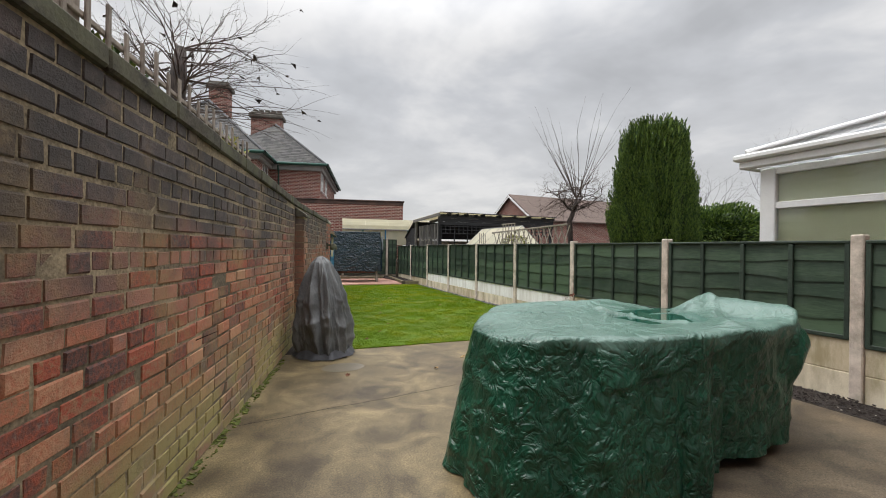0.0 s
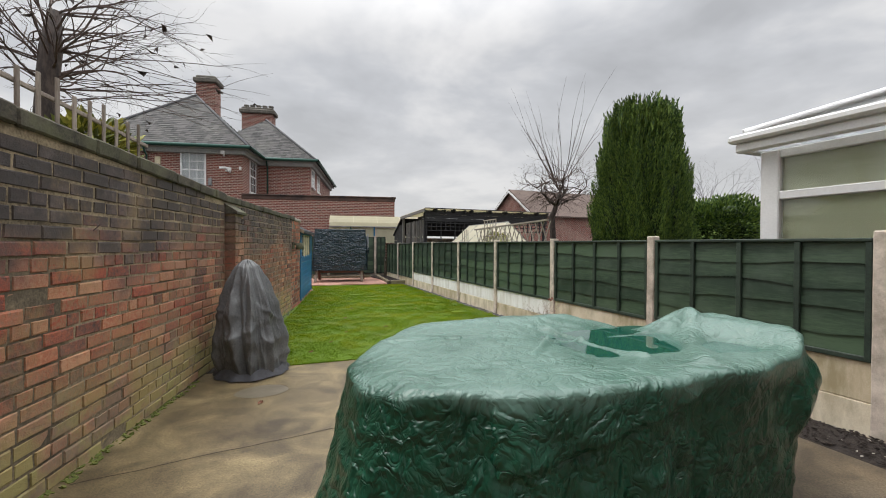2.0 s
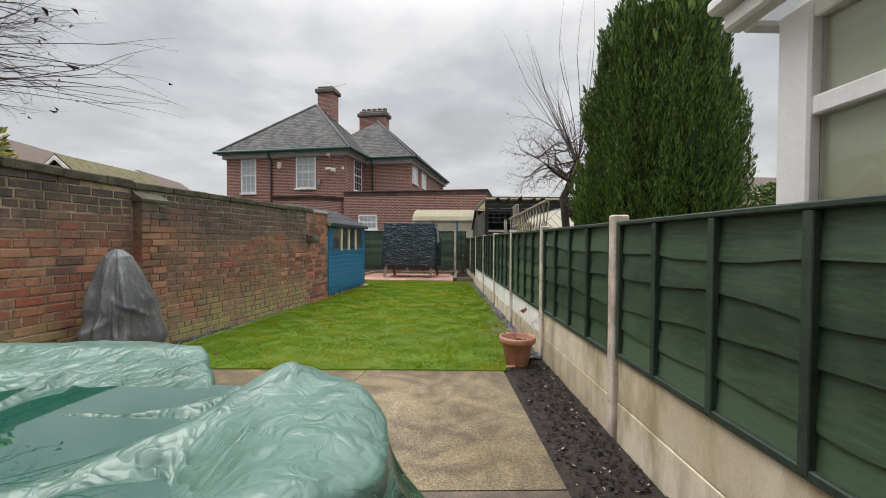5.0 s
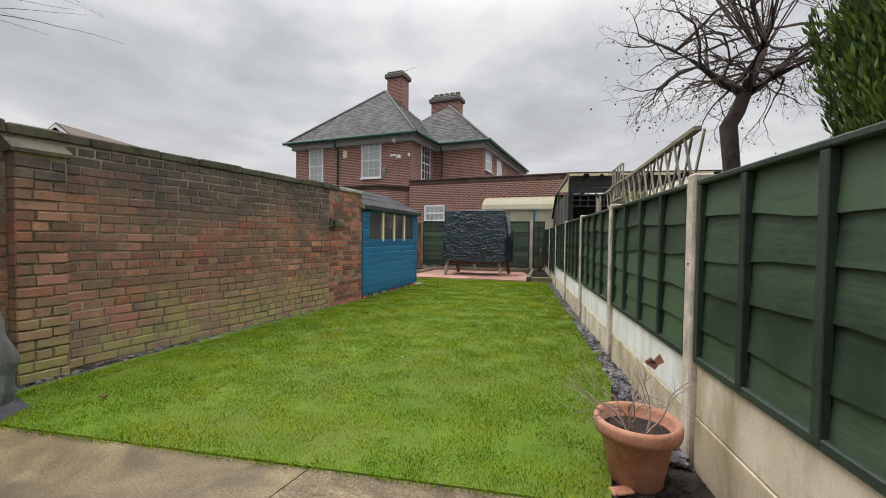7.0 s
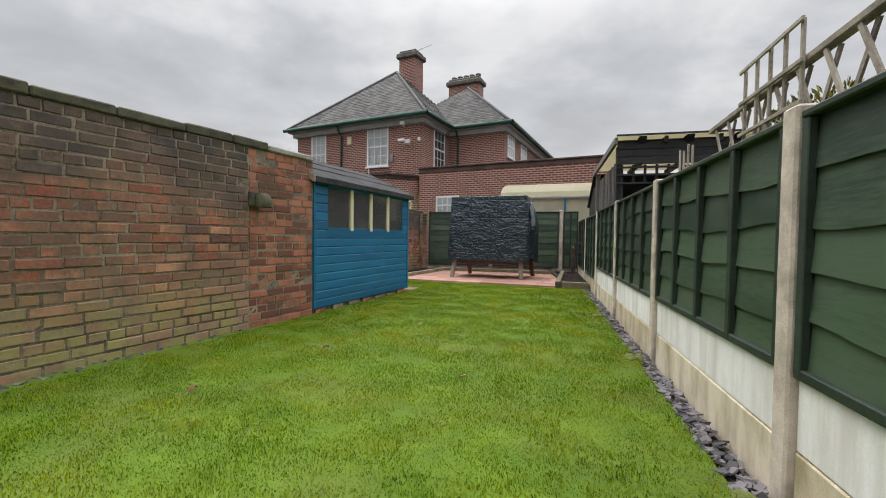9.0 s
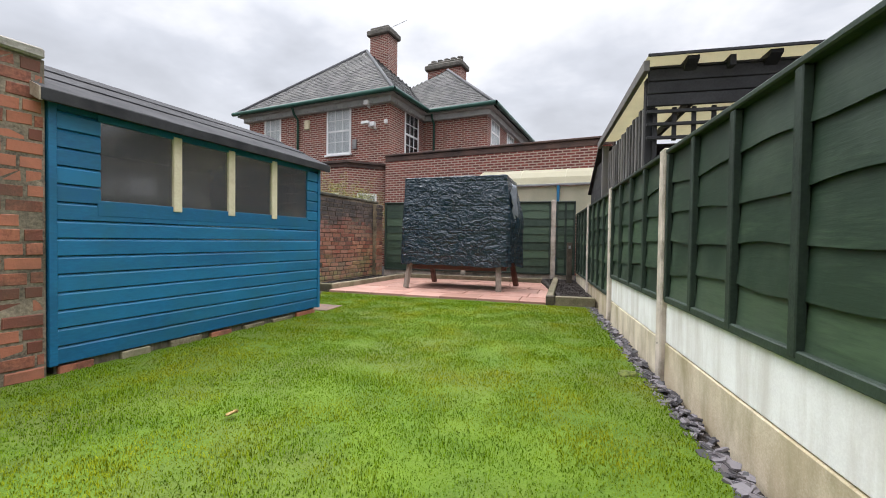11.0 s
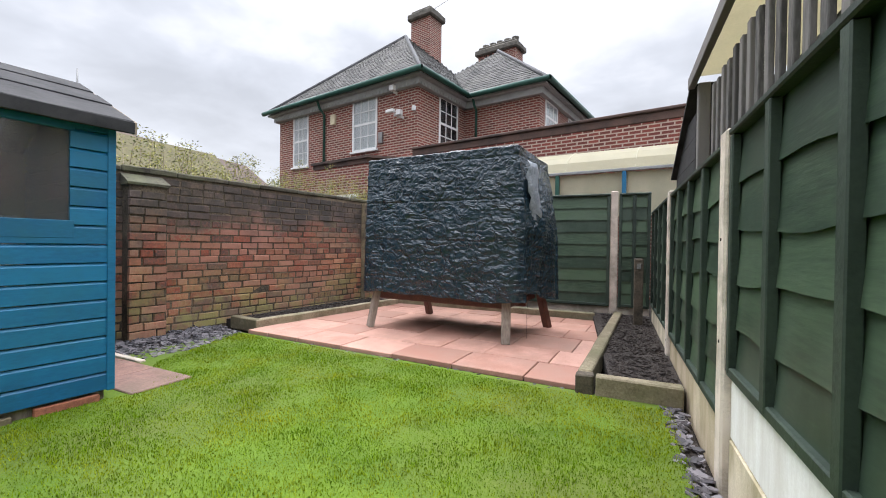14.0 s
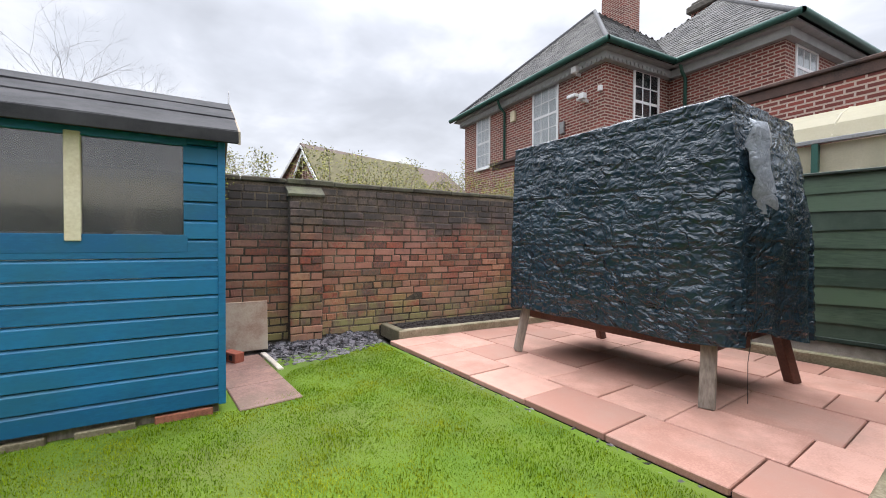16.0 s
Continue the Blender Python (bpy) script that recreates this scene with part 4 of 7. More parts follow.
for x in (0.06, 0.14):
    # dark blocks painted as the shade inside the two openings
    boxed("hole", (x - 0.022, x + 0.022, -0.004, 0.01, 0.02, 0.066), M["soil"], ab, 0.002)

# ---- shed ----
SH_DEG = math.degrees(math.atan2(0.9874, 0.158))
shed = thing("shed", along(1.19, 10.64, SH_DEG), "blue painted timber shed with cream window bars and felt roof", "shed")
SL, SW, EAVE, RIDGE = 2.53, 1.80, 1.74, 2.18
boxed("floor_bearer", (0.03, SL - 0.03, 0.03, SW - 0.05, 0.0, 0.07), M["oldwood"], shed, 0.004, "rotting timber base")
rs = random.Random(91)
for i in range(7):
    a = 0.04 + i * 0.355
    boxed("base_block", (a, a + rs.uniform(0.18, 0.30), -0.004 - rs.uniform(0, 0.012), 0.028, 0.0, rs.uniform(0.045, 0.068)), M["sleeper"] if i % 3 else M["bricks_red"], shed, 0.006, "crumbling base block")
bz = 0.075
hb = 0.1139
for i in range(15):
    z0, z1 = bz + i * hb, bz + (i + 1) * hb - 0.004
    if z1 > EAVE - 0.02:
        z1 = EAVE - 0.02
    if z1 - z0 < 0.02:
        continue
    spans = [(0.0, SL)] if z1 < 1.11 or z0 > 1.65 else [(0.0, 0.27), (2.32, SL)]
    for a, b in spans:
        prism("shiplap_board", [(0.0, z0), (-0.012, z0 + 0.003), (-0.012, z1 - 0.016), (-0.002, z1 - 0.004), (0.0, z1), (0.012, z1), (0.012, z0)], a, b, M["blue"], shed, axis="x")
for x in (0.0, SL - 0.014):
    for i in range(15):
        z0, z1 = bz + i * hb, min(bz + (i + 1) * hb - 0.004, EAVE + 0.05)
        boxed("end_board", (x, x + 0.014, 0.013, SW, z0, z1), M["blue"], shed, 0.003)
for x0, x1 in ((-0.012, 0.03), (SL - 0.032, SL + 0.010)):
    boxed("corner_trim", (x0, x1, -0.022, 0.014, 0.07, EAVE - 0.01), M["blue"], shed, 0.003)
prism("gable", [(0.0, EAVE), (SW / 2, RIDGE - 0.03), (SW, EAVE)], SL - 0.012, SL, M["blue"], shed, axis="x")
prism("gable", [(0.0, EAVE), (SW / 2, RIDGE - 0.03), (SW, EAVE)], 0, 0.012, M["blue"], shed, axis="x")
boxed("back_wall", (0.0, SL, SW - 0.02, SW, 0.05, EAVE), M["shed_dark"], shed, 0)
boxed("inside_floor", (0.02, SL - 0.02, 0.02, SW - 0.03, 0.07, 0.09), M["shed_dark"], shed, 0)
boxed("window_sill", (0.25, 2.34, -0.014, 0.02, 1.02, 1.125), M["blue"], shed, 0.003)
boxed("window_head", (0.25, 2.34, -0.018, 0.02, 1.655, 1.70), M["blue"], shed, 0.003)
edges = (0.27, 0.80, 1.305, 1.82, 2.32)
for i in range(4):
    boxed("pane", (edges[i] + 0.002, edges[i + 1] - 0.002, 0.002, 0.006, 1.10, 1.66), M["pane"], shed, 0, "cloudy glass pane").visible_shadow = False
    if i:
        boxed("window_bar", (edges[i] - 0.035, edges[i] + 0.035, -0.022, 0.012, 1.085, 1.675), M["cream"], shed, 0.004, "cream painted window bar")
for side in (1, -1):
    y0, y1 = (-0.09, SW / 2) if side > 0 else (SW + 0.09, SW / 2)
    ze = EAVE - 0.005
    slope = (RIDGE - EAVE) / (SW / 2 + 0.09)
    bm = bmesh.new()
    vs = [bm.verts.new(p) for p in ((-0.08, y0, ze), (SL + 0.08, y0, ze), (SL + 0.08, y1, RIDGE), (-0.08, y1, RIDGE))]
    f = bm.faces.new(vs)
    ex = bmesh.ops.extrude_face_region(bm, geom=[f])
    bmesh.ops.translate(bm, vec=(0, 0, 0.03), verts=[g for g in ex["geom"] if isinstance(g, bmesh.types.BMVert)])
    bmesh.ops.recalc_face_normals(bm, faces=bm.faces)
    bmesh.ops.subdivide_edges(bm, edges=[e for e in bm.edges if e.calc_length() > 0.5], cuts=12, use_grid_fill=True)
    for v in bm.verts:
        v.co.z += 0.006 * noise.noise(v.co * 2.5)
    part("roof_slope", bm, M["felt"], shed, "mineral felt roof slope")
    for q in (0.36, 0.70):
        yq, zq = y0 + (y1 - y0) * q, ze + (RIDGE - ze) * q
        if side > 0:
            prism("felt_lap", [(yq, zq + 0.031), (yq, zq + 0.040), (yq + 0.25 * side, zq + 0.040 + slope * 0.25), (yq + 0.25 * side, zq + 0.031 + slope * 0.25)], -0.085, SL + 0.085, M["felt"], shed, axis="x")
boxed("fascia", (-0.08, SL + 0.08, -0.105, -0.085, EAVE - 0.055, EAVE + 0.02), M["felt"], shed, 0.004)
for x in (-0.09, SL + 0.075):
    prism("barge_board", [(-0.1, EAVE - 0.06), (-0.1, EAVE + 0.02), (SW / 2, RIDGE + 0.03), (SW + 0.1, EAVE + 0.02), (SW + 0.1, EAVE - 0.06), (SW / 2, RIDGE - 0.06)], x, x + 0.016, M["shed_dark"], shed, axis="x")
tubed("finial", [(SL + 0.08, SW / 2, RIDGE - 0.02), (SL + 0.08, SW / 2, RIDGE + 0.14)], [0.007, 0.004], M["steel"], shed, 6)
white_box = thing("storage_box", along(1.19, 10.64, SH_DEG) @ pose(1.25, 0.25, 0.09), "white appliance standing inside the shed", "appliance")
boxed("body", (0, 0.62, 0, 0.4, 0, 1.05), M["kit_white"], white_box, 0.03)
boxed("body", (0.68, 0.95, 0, 0.4, 0, 1.06), M["kit_white"], white_box, 0.03)
boxed("handle", (0.15, 0.46, -0.008, 0.0, 1.0, 1.012), M["steel"], white_box, 0.003)


# ---- covered garden swing ----
swing = thing("covered_swing", along(1.87, 15.60, -5.5), "garden swing on timber legs under a dark crinkled tarpaulin", "garden swing")
TW, TD, TZ0, TZ1 = 1.80, 1.05, 0.43, 1.97


def smooth_step(a, b, v):
    u = min(1.0, max(0.0, (v - a) / (b - a)))
    return u * u * (3 - 2 * u)


def tarp_sheet():
    """A draped box of sheeting: long creases, sagging top, uneven hem."""
    bm = bmesh.new()
    n, hgt = 440, 220
    per = [(0, 0), (TW, 0), (TW, TD), (0, TD)]
    lens = [TW, TD, TW, TD]
    tot = sum(lens)

    def ring(u):
        d = u * tot
        for i in range(4):
            if d <= lens[i]:
                a, b = per[i], per[(i + 1) % 4]
                t = d / lens[i]
                return a[0] + (b[0] - a[0]) * t, a[1] + (b[1] - a[1]) * t
            d -= lens[i]
        return per[0]

    rows = []
    for j in range(hgt + 1):
        row = []
        t = j / hgt
        for i in range(n):
            x, y = ring(i / n)
            z = TZ1 - (TZ1 - TZ0) * t
            cx, cy = x - TW / 2, y - TD / 2
            spread = 1 + 0.05 * t * (1 if y > 0.02 else 0.25)
            # creases: mostly level ridges, broken up, and some drop folds on the short sides
            w1 = noise.noise(Vector((x * 3.0, y * 3.0, z * 4.0))) * 0.018
            bend = 0.5 * noise.noise(Vector((x * 2.5, y * 2.5, z * 2.5)))
            w2 = 0.004 - 0.011 * abs(noise.noise(Vector((x * 4.5 + bend, y * 4.5 + 4, z * 13 + 2 * bend))))
            w2 += 0.003 - 0.010 * abs(noise.noise(Vector((x * 12 + bend, y * 12 + 9, z * 22 - bend))))
            w2 -= 0.007 * math.exp(-((x % 0.45 - 0.22) / 0.010) ** 2) + 0.007 * math.exp(-((z % 0.42 - 0.2) / 0.010) ** 2)
            fold = (0.035 * math.sin(y * 16 + z * 2) * t if 0.05 < y < TD - 0.05 else 0.012 * math.sin(x * 5) * t)
            out = w1 + w2 + fold + 0.02 * math.sin(math.pi * t)
            out += (0.12 * math.sin(math.pi * min(1, t * 1.1)) ** 2 * math.exp(-((y - 0.55) / 0.4) ** 2) + 0.10 * t * smooth_step(0.2, 1.0, y) if x > TW - 1e-4 else 0)
            nx, ny = (0, -1) if y < 1e-4 else (1, 0) if x > TW - 1e-4 else (0, 1) if y > TD - 1e-4 else (-1, 0)
            hem = (0.03 * math.sin(x * 2.4 + 1) + 0.02 * noise.noise(Vector((x * 3, y * 3, 0))) + 0.06 * (x / TW)) * t
            if x > TW - 1e-4 and y > 0.1:
                hem += 0.06 * t * math.sin(y * 5)
            row.append(bm.verts.new((TW / 2 + cx * spread + nx * out, TD / 2 + cy * spread + ny * out, z + hem + (0.006 * w1 if j == 0 else 0))))
        rows.append(row)
    for a, b in zip(rows, rows[1:]):
        for i in range(n):
            bm.faces.new((a[i], b[i], b[(i + 1) % n], a[(i + 1) % n]))
    inner = [rows[0]]
    for s in (0.97, 0.8, 0.55, 0.25):
        inner.append([bm.verts.new((TW / 2 + (v.co.x - TW / 2) * s, TD / 2 + (v.co.y - TD / 2) * s,
                                    TZ1 + 0.012 - 0.05 * (1 - s) + 0.012 * noise.noise(Vector((v.co.x * 5 * s, v.co.y * 5, 1))))) for v in rows[0]])
    for a, b in zip(inner, inner[1:]):
        for i in range(n):
            bm.faces.new((a[i], a[(i + 1) % n], b[(i + 1) % n], b[i]))
    bm.faces.new(inner[-1])
    return bm


part("tarpaulin", tarp_sheet(), M["tarp"], swing, "dark blue-green crinkled tarpaulin", True)
# turned-back flap that shows the silver lining
bm = bmesh.new()
grid = []
for i in range(15):
    s = i / 14
    grid.append([bm.verts.new((TW + 0.055 + 0.06 * math.sin(3.1 * t) + 0.045 * noise.noise(Vector((s * 7, t * 6, 0))) + 0.03 * s, 0.10 + 0.24 * t + 0.12 * s - 0.05 * math.sin(4 * s), 1.84 - 0.72 * s - 0.10 * t * (1 - s))) for t in [j / 7 for j in range(8)]])
for a, b in zip(grid, grid[1:]):
    for j in range(7):
        bm.faces.new((a[j], a[j + 1], b[j + 1], b[j]))
fl = part("folded_flap", bm, M["tarp_silver"], swing, "turned-back flap with silver lining", True)
so = fl.modifiers.new("thickness", "SOLIDIFY")
so.thickness = 0.004
for name, a, b, mt in (("leg", (0.02, 0.03, 0), (0.10, 0.16, 0.75), "oldwood"), ("leg", (1.68, 0.04, 0), (1.64, 0.17, 0.75), "oldwood"), ("leg", (0.16, 1.17, 0), (0.10, 1.0, 0.75), "redwood"), ("leg", (1.82, 1.12, 0), (1.70, 0.92, 0.75), "redwood")):
    bm = bmesh.new()
    d = Vector(b) - Vector(a)
    box(bm, -0.045, 0.045, -0.035, 0.035, 0, d.length, 0.006, Matrix.Translation((a[0], a[1], 0.045)) @ d.to_track_quat("Z", "Y").to_matrix().to_4x4())
    part(name, bm, M[mt], swing)
boxed("seat_rail", (0.06, 1.72, 0.52, 0.60, 0.36, 0.45), M["redwood"], swing, 0.006)
boxed("front_rail", (0.10, 1.66, 0.10, 0.15, 0.38, 0.46), M["redwood"], swing, 0.006)
boxed("lower_brace", (1.62, 1.70, 0.1, 1.0, 0.40, 0.46), M["redwood"], swing, 0.006)
tubed("hanging_cord", [(1.86, 0.25, 1.2), (1.87, 0.22, 0.7), (1.84, 0.20, 0.35), (1.85, 0.18, 0.10)], [0.002] * 4, M["black"], swing, 5)

# ---- covered table on the patio ----
table = thing("covered_table", along(2.33, 2.20, -3.0), "patio table set under a creased green plastic cover", "covered table")


def crease_line(x, y, x0, y0, x1, y1, h0, h1, w):
    """Height of a raised crease running from one point to another."""
    dx, dy = x1 - x0, y1 - y0
    u = min(1.0, max(0.0, ((x - x0) * dx + (y - y0) * dy) / (dx * dx + dy * dy)))
    d = math.hypot(x - x0 - u * dx, y - y0 - u * dy)
    return (h0 + (h1 - h0) * u) * math.exp(-(d / w) ** 2)


def cover_sheet():
    """A sheet over a table and chairs: flat sagging top that holds rain, a ridge over a chair back, folded skirt down to the ground."""
    bm = bmesh.new()
    n = 480

    rim = [(-1.23, 0.0), (-1.15, 0.15), (-0.95, 0.37), (-0.80, 0.60), (-0.35, 0.72), (0.34, 0.65), (0.48, 0.47), (0.63, 0.24), (0.85, 0.17), (1.09, 0.13), (1.23, -0.05), (1.26, -0.30), (1.06, -0.52), (0.65, -0.66), (0.14, -0.69), (-0.30, -0.71), (-0.80, -0.63), (-1.09, -0.51), (-1.20, -0.36)]
    ang, rad = [math.atan2(q, p) for p, q in rim], [math.hypot(p, q) for p, q in rim]
    grid_w = np.linspace(0, 2 * math.pi, 720, endpoint=False)
    table_r = np.interp(grid_w, np.array(ang) % (2 * math.pi), rad, period=2 * math.pi)
    ker = np.hanning(19) / np.hanning(19).sum()
    table_r = np.convolve(np.r_[table_r[-40:], table_r, table_r[:40]], ker, "same")[40:-40]

    def outline(w, grow):
        rr = float(np.interp(w, grid_w, table_r, period=2 * math.pi)) * (1 + grow)
        return rr * math.cos(w), rr * math.sin(w)

    def top(x, y):
        wob = 0.03 * noise.noise(Vector((x * 5, y * 5, 8)))
        z = 0.905 - 0.052 * math.exp(-((x - 0.30) / 0.48) ** 4 - ((y + 0.02) / 0.38) ** 4)
        z -= 0.060 * math.exp(-((x - 0.80) / 0.22) ** 2 - ((y + 0.34) / 0.13) ** 2)
        z += 0.078 * smooth_step(0.72, 1.0, x + 0.25 * y) - 0.03 * smooth_step(1.12, 1.28, x)
        z += 0.020 * math.exp(-((y - 0.58) / 0.07) ** 2) * smooth_step(-0.8, -0.4, x) * (1 - smooth_step(0.35, 0.65, x))
        z -= 0.035 * smooth_step(-1.0, -1.2, x)
        z += crease_line(x, y + wob, 0.30, -0.56, 0.95, 0.06, 0.030, 0.052, 0.065)
        z += crease_line(x + wob, y, 0.05, 0.33, 0.14, -0.40, 0.030, 0.022, 0.024)
        z += crease_line(x + wob, y, -0.36, -0.22, -0.11, 0.07, 0.012, 0.022, 0.018)
        z += crease_line(x, y + wob, -0.11, 0.07, 0.30, -0.02, 0.020, 0.012, 0.016)
        z += crease_line(x, y + wob, 0.30, 0.06, 0.78, 0.12, 0.018, 0.030, 0.022)
        z += crease_line(x, y + wob, -1.0, 0.22, -0.45, 0.16, 0.012, 0.008, 0.016)
        z += crease_line(x, y + wob, -0.9, -0.30, -0.2, -0.36, 0.008, 0.010, 0.016)
        z += 0.010 * abs(noise.noise(Vector((x * 3.0, y * 4.0, 3)))) + 0.006 * abs(noise.noise(Vector((x * 7, y * 10, 5)))) + 0.003 * noise.noise(Vector((x * 17, y * 23, 5)))
        ripple = smooth_step(0.80, 1.0, x)
        z += 0.010 * ripple * noise.noise(Vector((x * 9, y * 16, 6)))
        return z

    ringsv = []
    steps = [0.03 + 0.97 * q / 60 for q in range(61)]
    for s in steps:
        row = []
        for i in range(n):
            x, y = outline(2 * math.pi * i / n, 0)
            x, y = x * s, y * s
            row.append(bm.verts.new((x, y, top(x, y) - 0.010 * (s == 1.0) - 0.004 * smooth_step(0.93, 1, s))))
        ringsv.append(row)
    rows = 80
    for j in range(1, rows + 1):
        t = j / rows
        row = []
        for i in range(n):
            w = 2 * math.pi * i / n
            g = 0.010 + 0.04 * t + 0.13 * t * smooth_step(0.3, -0.9, math.cos(w))
            x, y = outline(w, g)
            side = math.hypot(x, y)
            crumple = 0.35 + 0.9 * smooth_step(0.4, -0.5, x)
            fold = 0.070 * t ** 0.7 * noise.noise(Vector((math.cos(w) * 5.5, math.sin(w) * 5.5, t * 0.9)))
            fold += 0.038 * t * noise.noise(Vector((math.cos(w) * 13, math.sin(w) * 13, t * 2)))
            fold += -0.026 * abs(noise.noise(Vector((x * 7 + 3, y * 7, t * 6)))) - 0.010 * crumple * abs(noise.noise(Vector((x * 11 + 3 + 2 * t, y * 11, t * 7)))) - 0.006 * crumple * abs(noise.noise(Vector((x * 24, y * 24 + 3 * t, t * 15)))) + 0.012 * noise.noise(Vector((x * 5, y * 5, t * 4)))
            if x > 0.9:
                fold += 0.17 * math.exp(-((t - 0.30) / 0.18) ** 2) * math.exp(-((y + 0.30) / 0.35) ** 2)
                fold -= 0.09 * max(0, t - 0.5)
            if y < 0:
                fold -= 0.085 * t * (smooth_step(-0.10, -0.06, x) + smooth_step(0.13, 0.16, x)) * 0.5 * (1 - smooth_step(1.0, 1.2, x))
            if y < 0 and -0.8 < x < 0.2:
                fold += 0.022 * smooth_step(-0.015, 0.015, 0.31 - 0.24 * (x + 0.8) - t)
            fold *= min(1.0, 0.15 + t * 4)
            hem = 0.0
            if y < 0 and x > -0.1:
                hem = 0.035 * smooth_step(-0.10, -0.06, x) + 0.03 * smooth_step(0.13, 0.16, x)
            z0 = top(*outline(w, 0)) - 0.012
            z = z0 + (0.012 + hem + 0.02 * noise.noise(Vector((math.cos(w) * 4, math.sin(w) * 4, 2))) - z0) * t
            row.append(bm.verts.new((x + fold * x / side, y + fold * y / side, max(0.006, z))))
        ringsv.append(row)
    for a, b in zip(ringsv, ringsv[1:]):
        for i in range(n):
            bm.faces.new((a[i], b[i], b[(i + 1) % n], a[(i + 1) % n]))
    bm.faces.new(ringsv[0])
    bmesh.ops.recalc_face_normals(bm, faces=bm.faces)
    return bm


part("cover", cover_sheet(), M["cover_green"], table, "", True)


def puddle(cx, cy, rx, ry, z, seed):
    bm = bmesh.new()
    vs = []
    for i in range(90):
        w = 2 * math.pi * i / 90
        r = 1 + 0.30 * noise.noise(Vector((math.cos(w) * 1.6 + seed, math.sin(w) * 1.6, 0))) + 0.16 * noise.noise(Vector((math.cos(w) * 5 + seed, math.sin(w) * 5, 2)))
        vs.append(bm.verts.new((cx + rx * r * math.cos(w), cy + ry * r * math.sin(w), z)))
    bm.faces.new(vs)
    return bm


part("puddle", puddle(0.30, -0.02, 0.58, 0.44, 0.8735, 1), M["water"], table, "rain water lying in the sagging cover")
part("puddle", puddle(0.80, -0.34, 0.26, 0.15, 0.878, 5), M["water"], table, "thin rain water on the cover")

# ---- covered barbecue ----
bbq = thing("covered_barbecue", along(0.50, 5.34, 60), "barbecue under a grey cloth cover by the brick wall", "covered barbecue")
bm = bmesh.new()
rowsv = []
n, rws = 240, 100
rb = random.Random(17)
pleats = [(k * 0.74 + rb.uniform(-0.2, 0.2), rb.uniform(-0.35, 0.35), rb.uniform(0.12, 0.26), rb.uniform(0.08, 0.24)) for k in range(9)]
tucks = [(rb.uniform(0, 6.28), rb.uniform(0.25, 0.9), rb.uniform(-0.15, 0.15), rb.uniform(0.03, 0.06), rb.uniform(0.05, 0.10)) for k in range(7)]
for j in range(rws + 1):
    t = j / rws
    row = []
    for i in range(n):
        w = 2 * math.pi * i / n
        c, s = math.cos(w), math.sin(w)
        e = 0.74
        cap = math.sqrt(min(1.0, t / 0.06))
        body = 0.082 + 0.231 * math.sin(min(1, t / 0.72) * math.pi / 2) ** 0.9 + 0.05 * max(0, t - 0.5)
        body += 0.022 * math.exp(-((t - 0.70) / 0.06) ** 2) - 0.03 * max(0, t - 0.86) / 0.14
        rx, ry = body * 0.98 * (0.3 + 0.7 * cap), body * 0.94 * (0.3 + 0.7 * cap)
        x, y = rx * math.copysign(abs(c) ** e, c), ry * math.copysign(abs(s) ** e, s)
        f, g = 1.0, min(1, t * 5)
        for w0, lean, wide, deep in pleats:
            dw = (w - w0 - lean * t + math.pi) % (2 * math.pi) - math.pi
            f += g * deep * (max(0, 1 - abs(dw) / wide) - 0.55 * max(0, 1 - abs(dw - 1.5 * wide) / wide))
        for w0, t0, slope, wide, deep in tucks:
            dw = (w - w0 + math.pi) % (2 * math.pi) - math.pi
            f += deep * max(0, 1 - abs(t - t0 - slope * dw) / wide) * math.exp(-(dw / 0.55) ** 2)
        f += -0.20 * abs(noise.noise(Vector((c * 1.7 + 2, s * 1.7, t * 2.2 + 0.4 * c)))) - 0.16 * g * abs(noise.noise(Vector((c * 3.4 + 0.8 * t, s * 3.4, t * 4.5)))) + 0.13
        f += -0.05 * abs(noise.noise(Vector((c * 8, s * 8, t * 11))))
        z = 1.25 - 1.24 * t + 0.02 * noise.noise(Vector((c * 3, s * 3, t * 7)))
        if j == 0:
            z = 1.255
        row.append(bm.verts.new((x * f * 0.89 - 0.035 * (1 - t), y * f * 0.89 + 0.055 * (1 - t), max(0.008, z))))
    rowsv.append(row)
for a, b in zip(rowsv, rowsv[1:]):
    for i in range(n):
        bm.faces.new((a[i], b[i], b[(i + 1) % n], a[(i + 1) % n]))
bm.faces.new(rowsv[0])
bmesh.ops.recalc_face_normals(bm, faces=bm.faces)
part("cover", bm, M["cover_grey"], bbq, "", True)
bm = bmesh.new()
inner, outer = [], []
for i in range(90):
    w = 2 * math.pi * i / 90
    f = 1 + 0.16 * noise.noise(Vector((math.cos(w) * 3, math.sin(w) * 3, 7)))
    inner.append(bm.verts.new((0.33 * f * math.cos(w), 0.31 * f * math.sin(w), 0.085 + 0.02 * math.sin(5 * w))))
    outer.append(bm.verts.new((0.41 * f * math.cos(w), 0.38 * f * math.sin(w), 0.006 + 0.010 * abs(math.sin(7 * w)))))
for i in range(90):
    bm.faces.new((inner[i], outer[i], outer[(i + 1) % 90], inner[(i + 1) % 90]))
part("hem", bm, M["cover_hem"], bbq, "dark hem lying on the concrete", True)

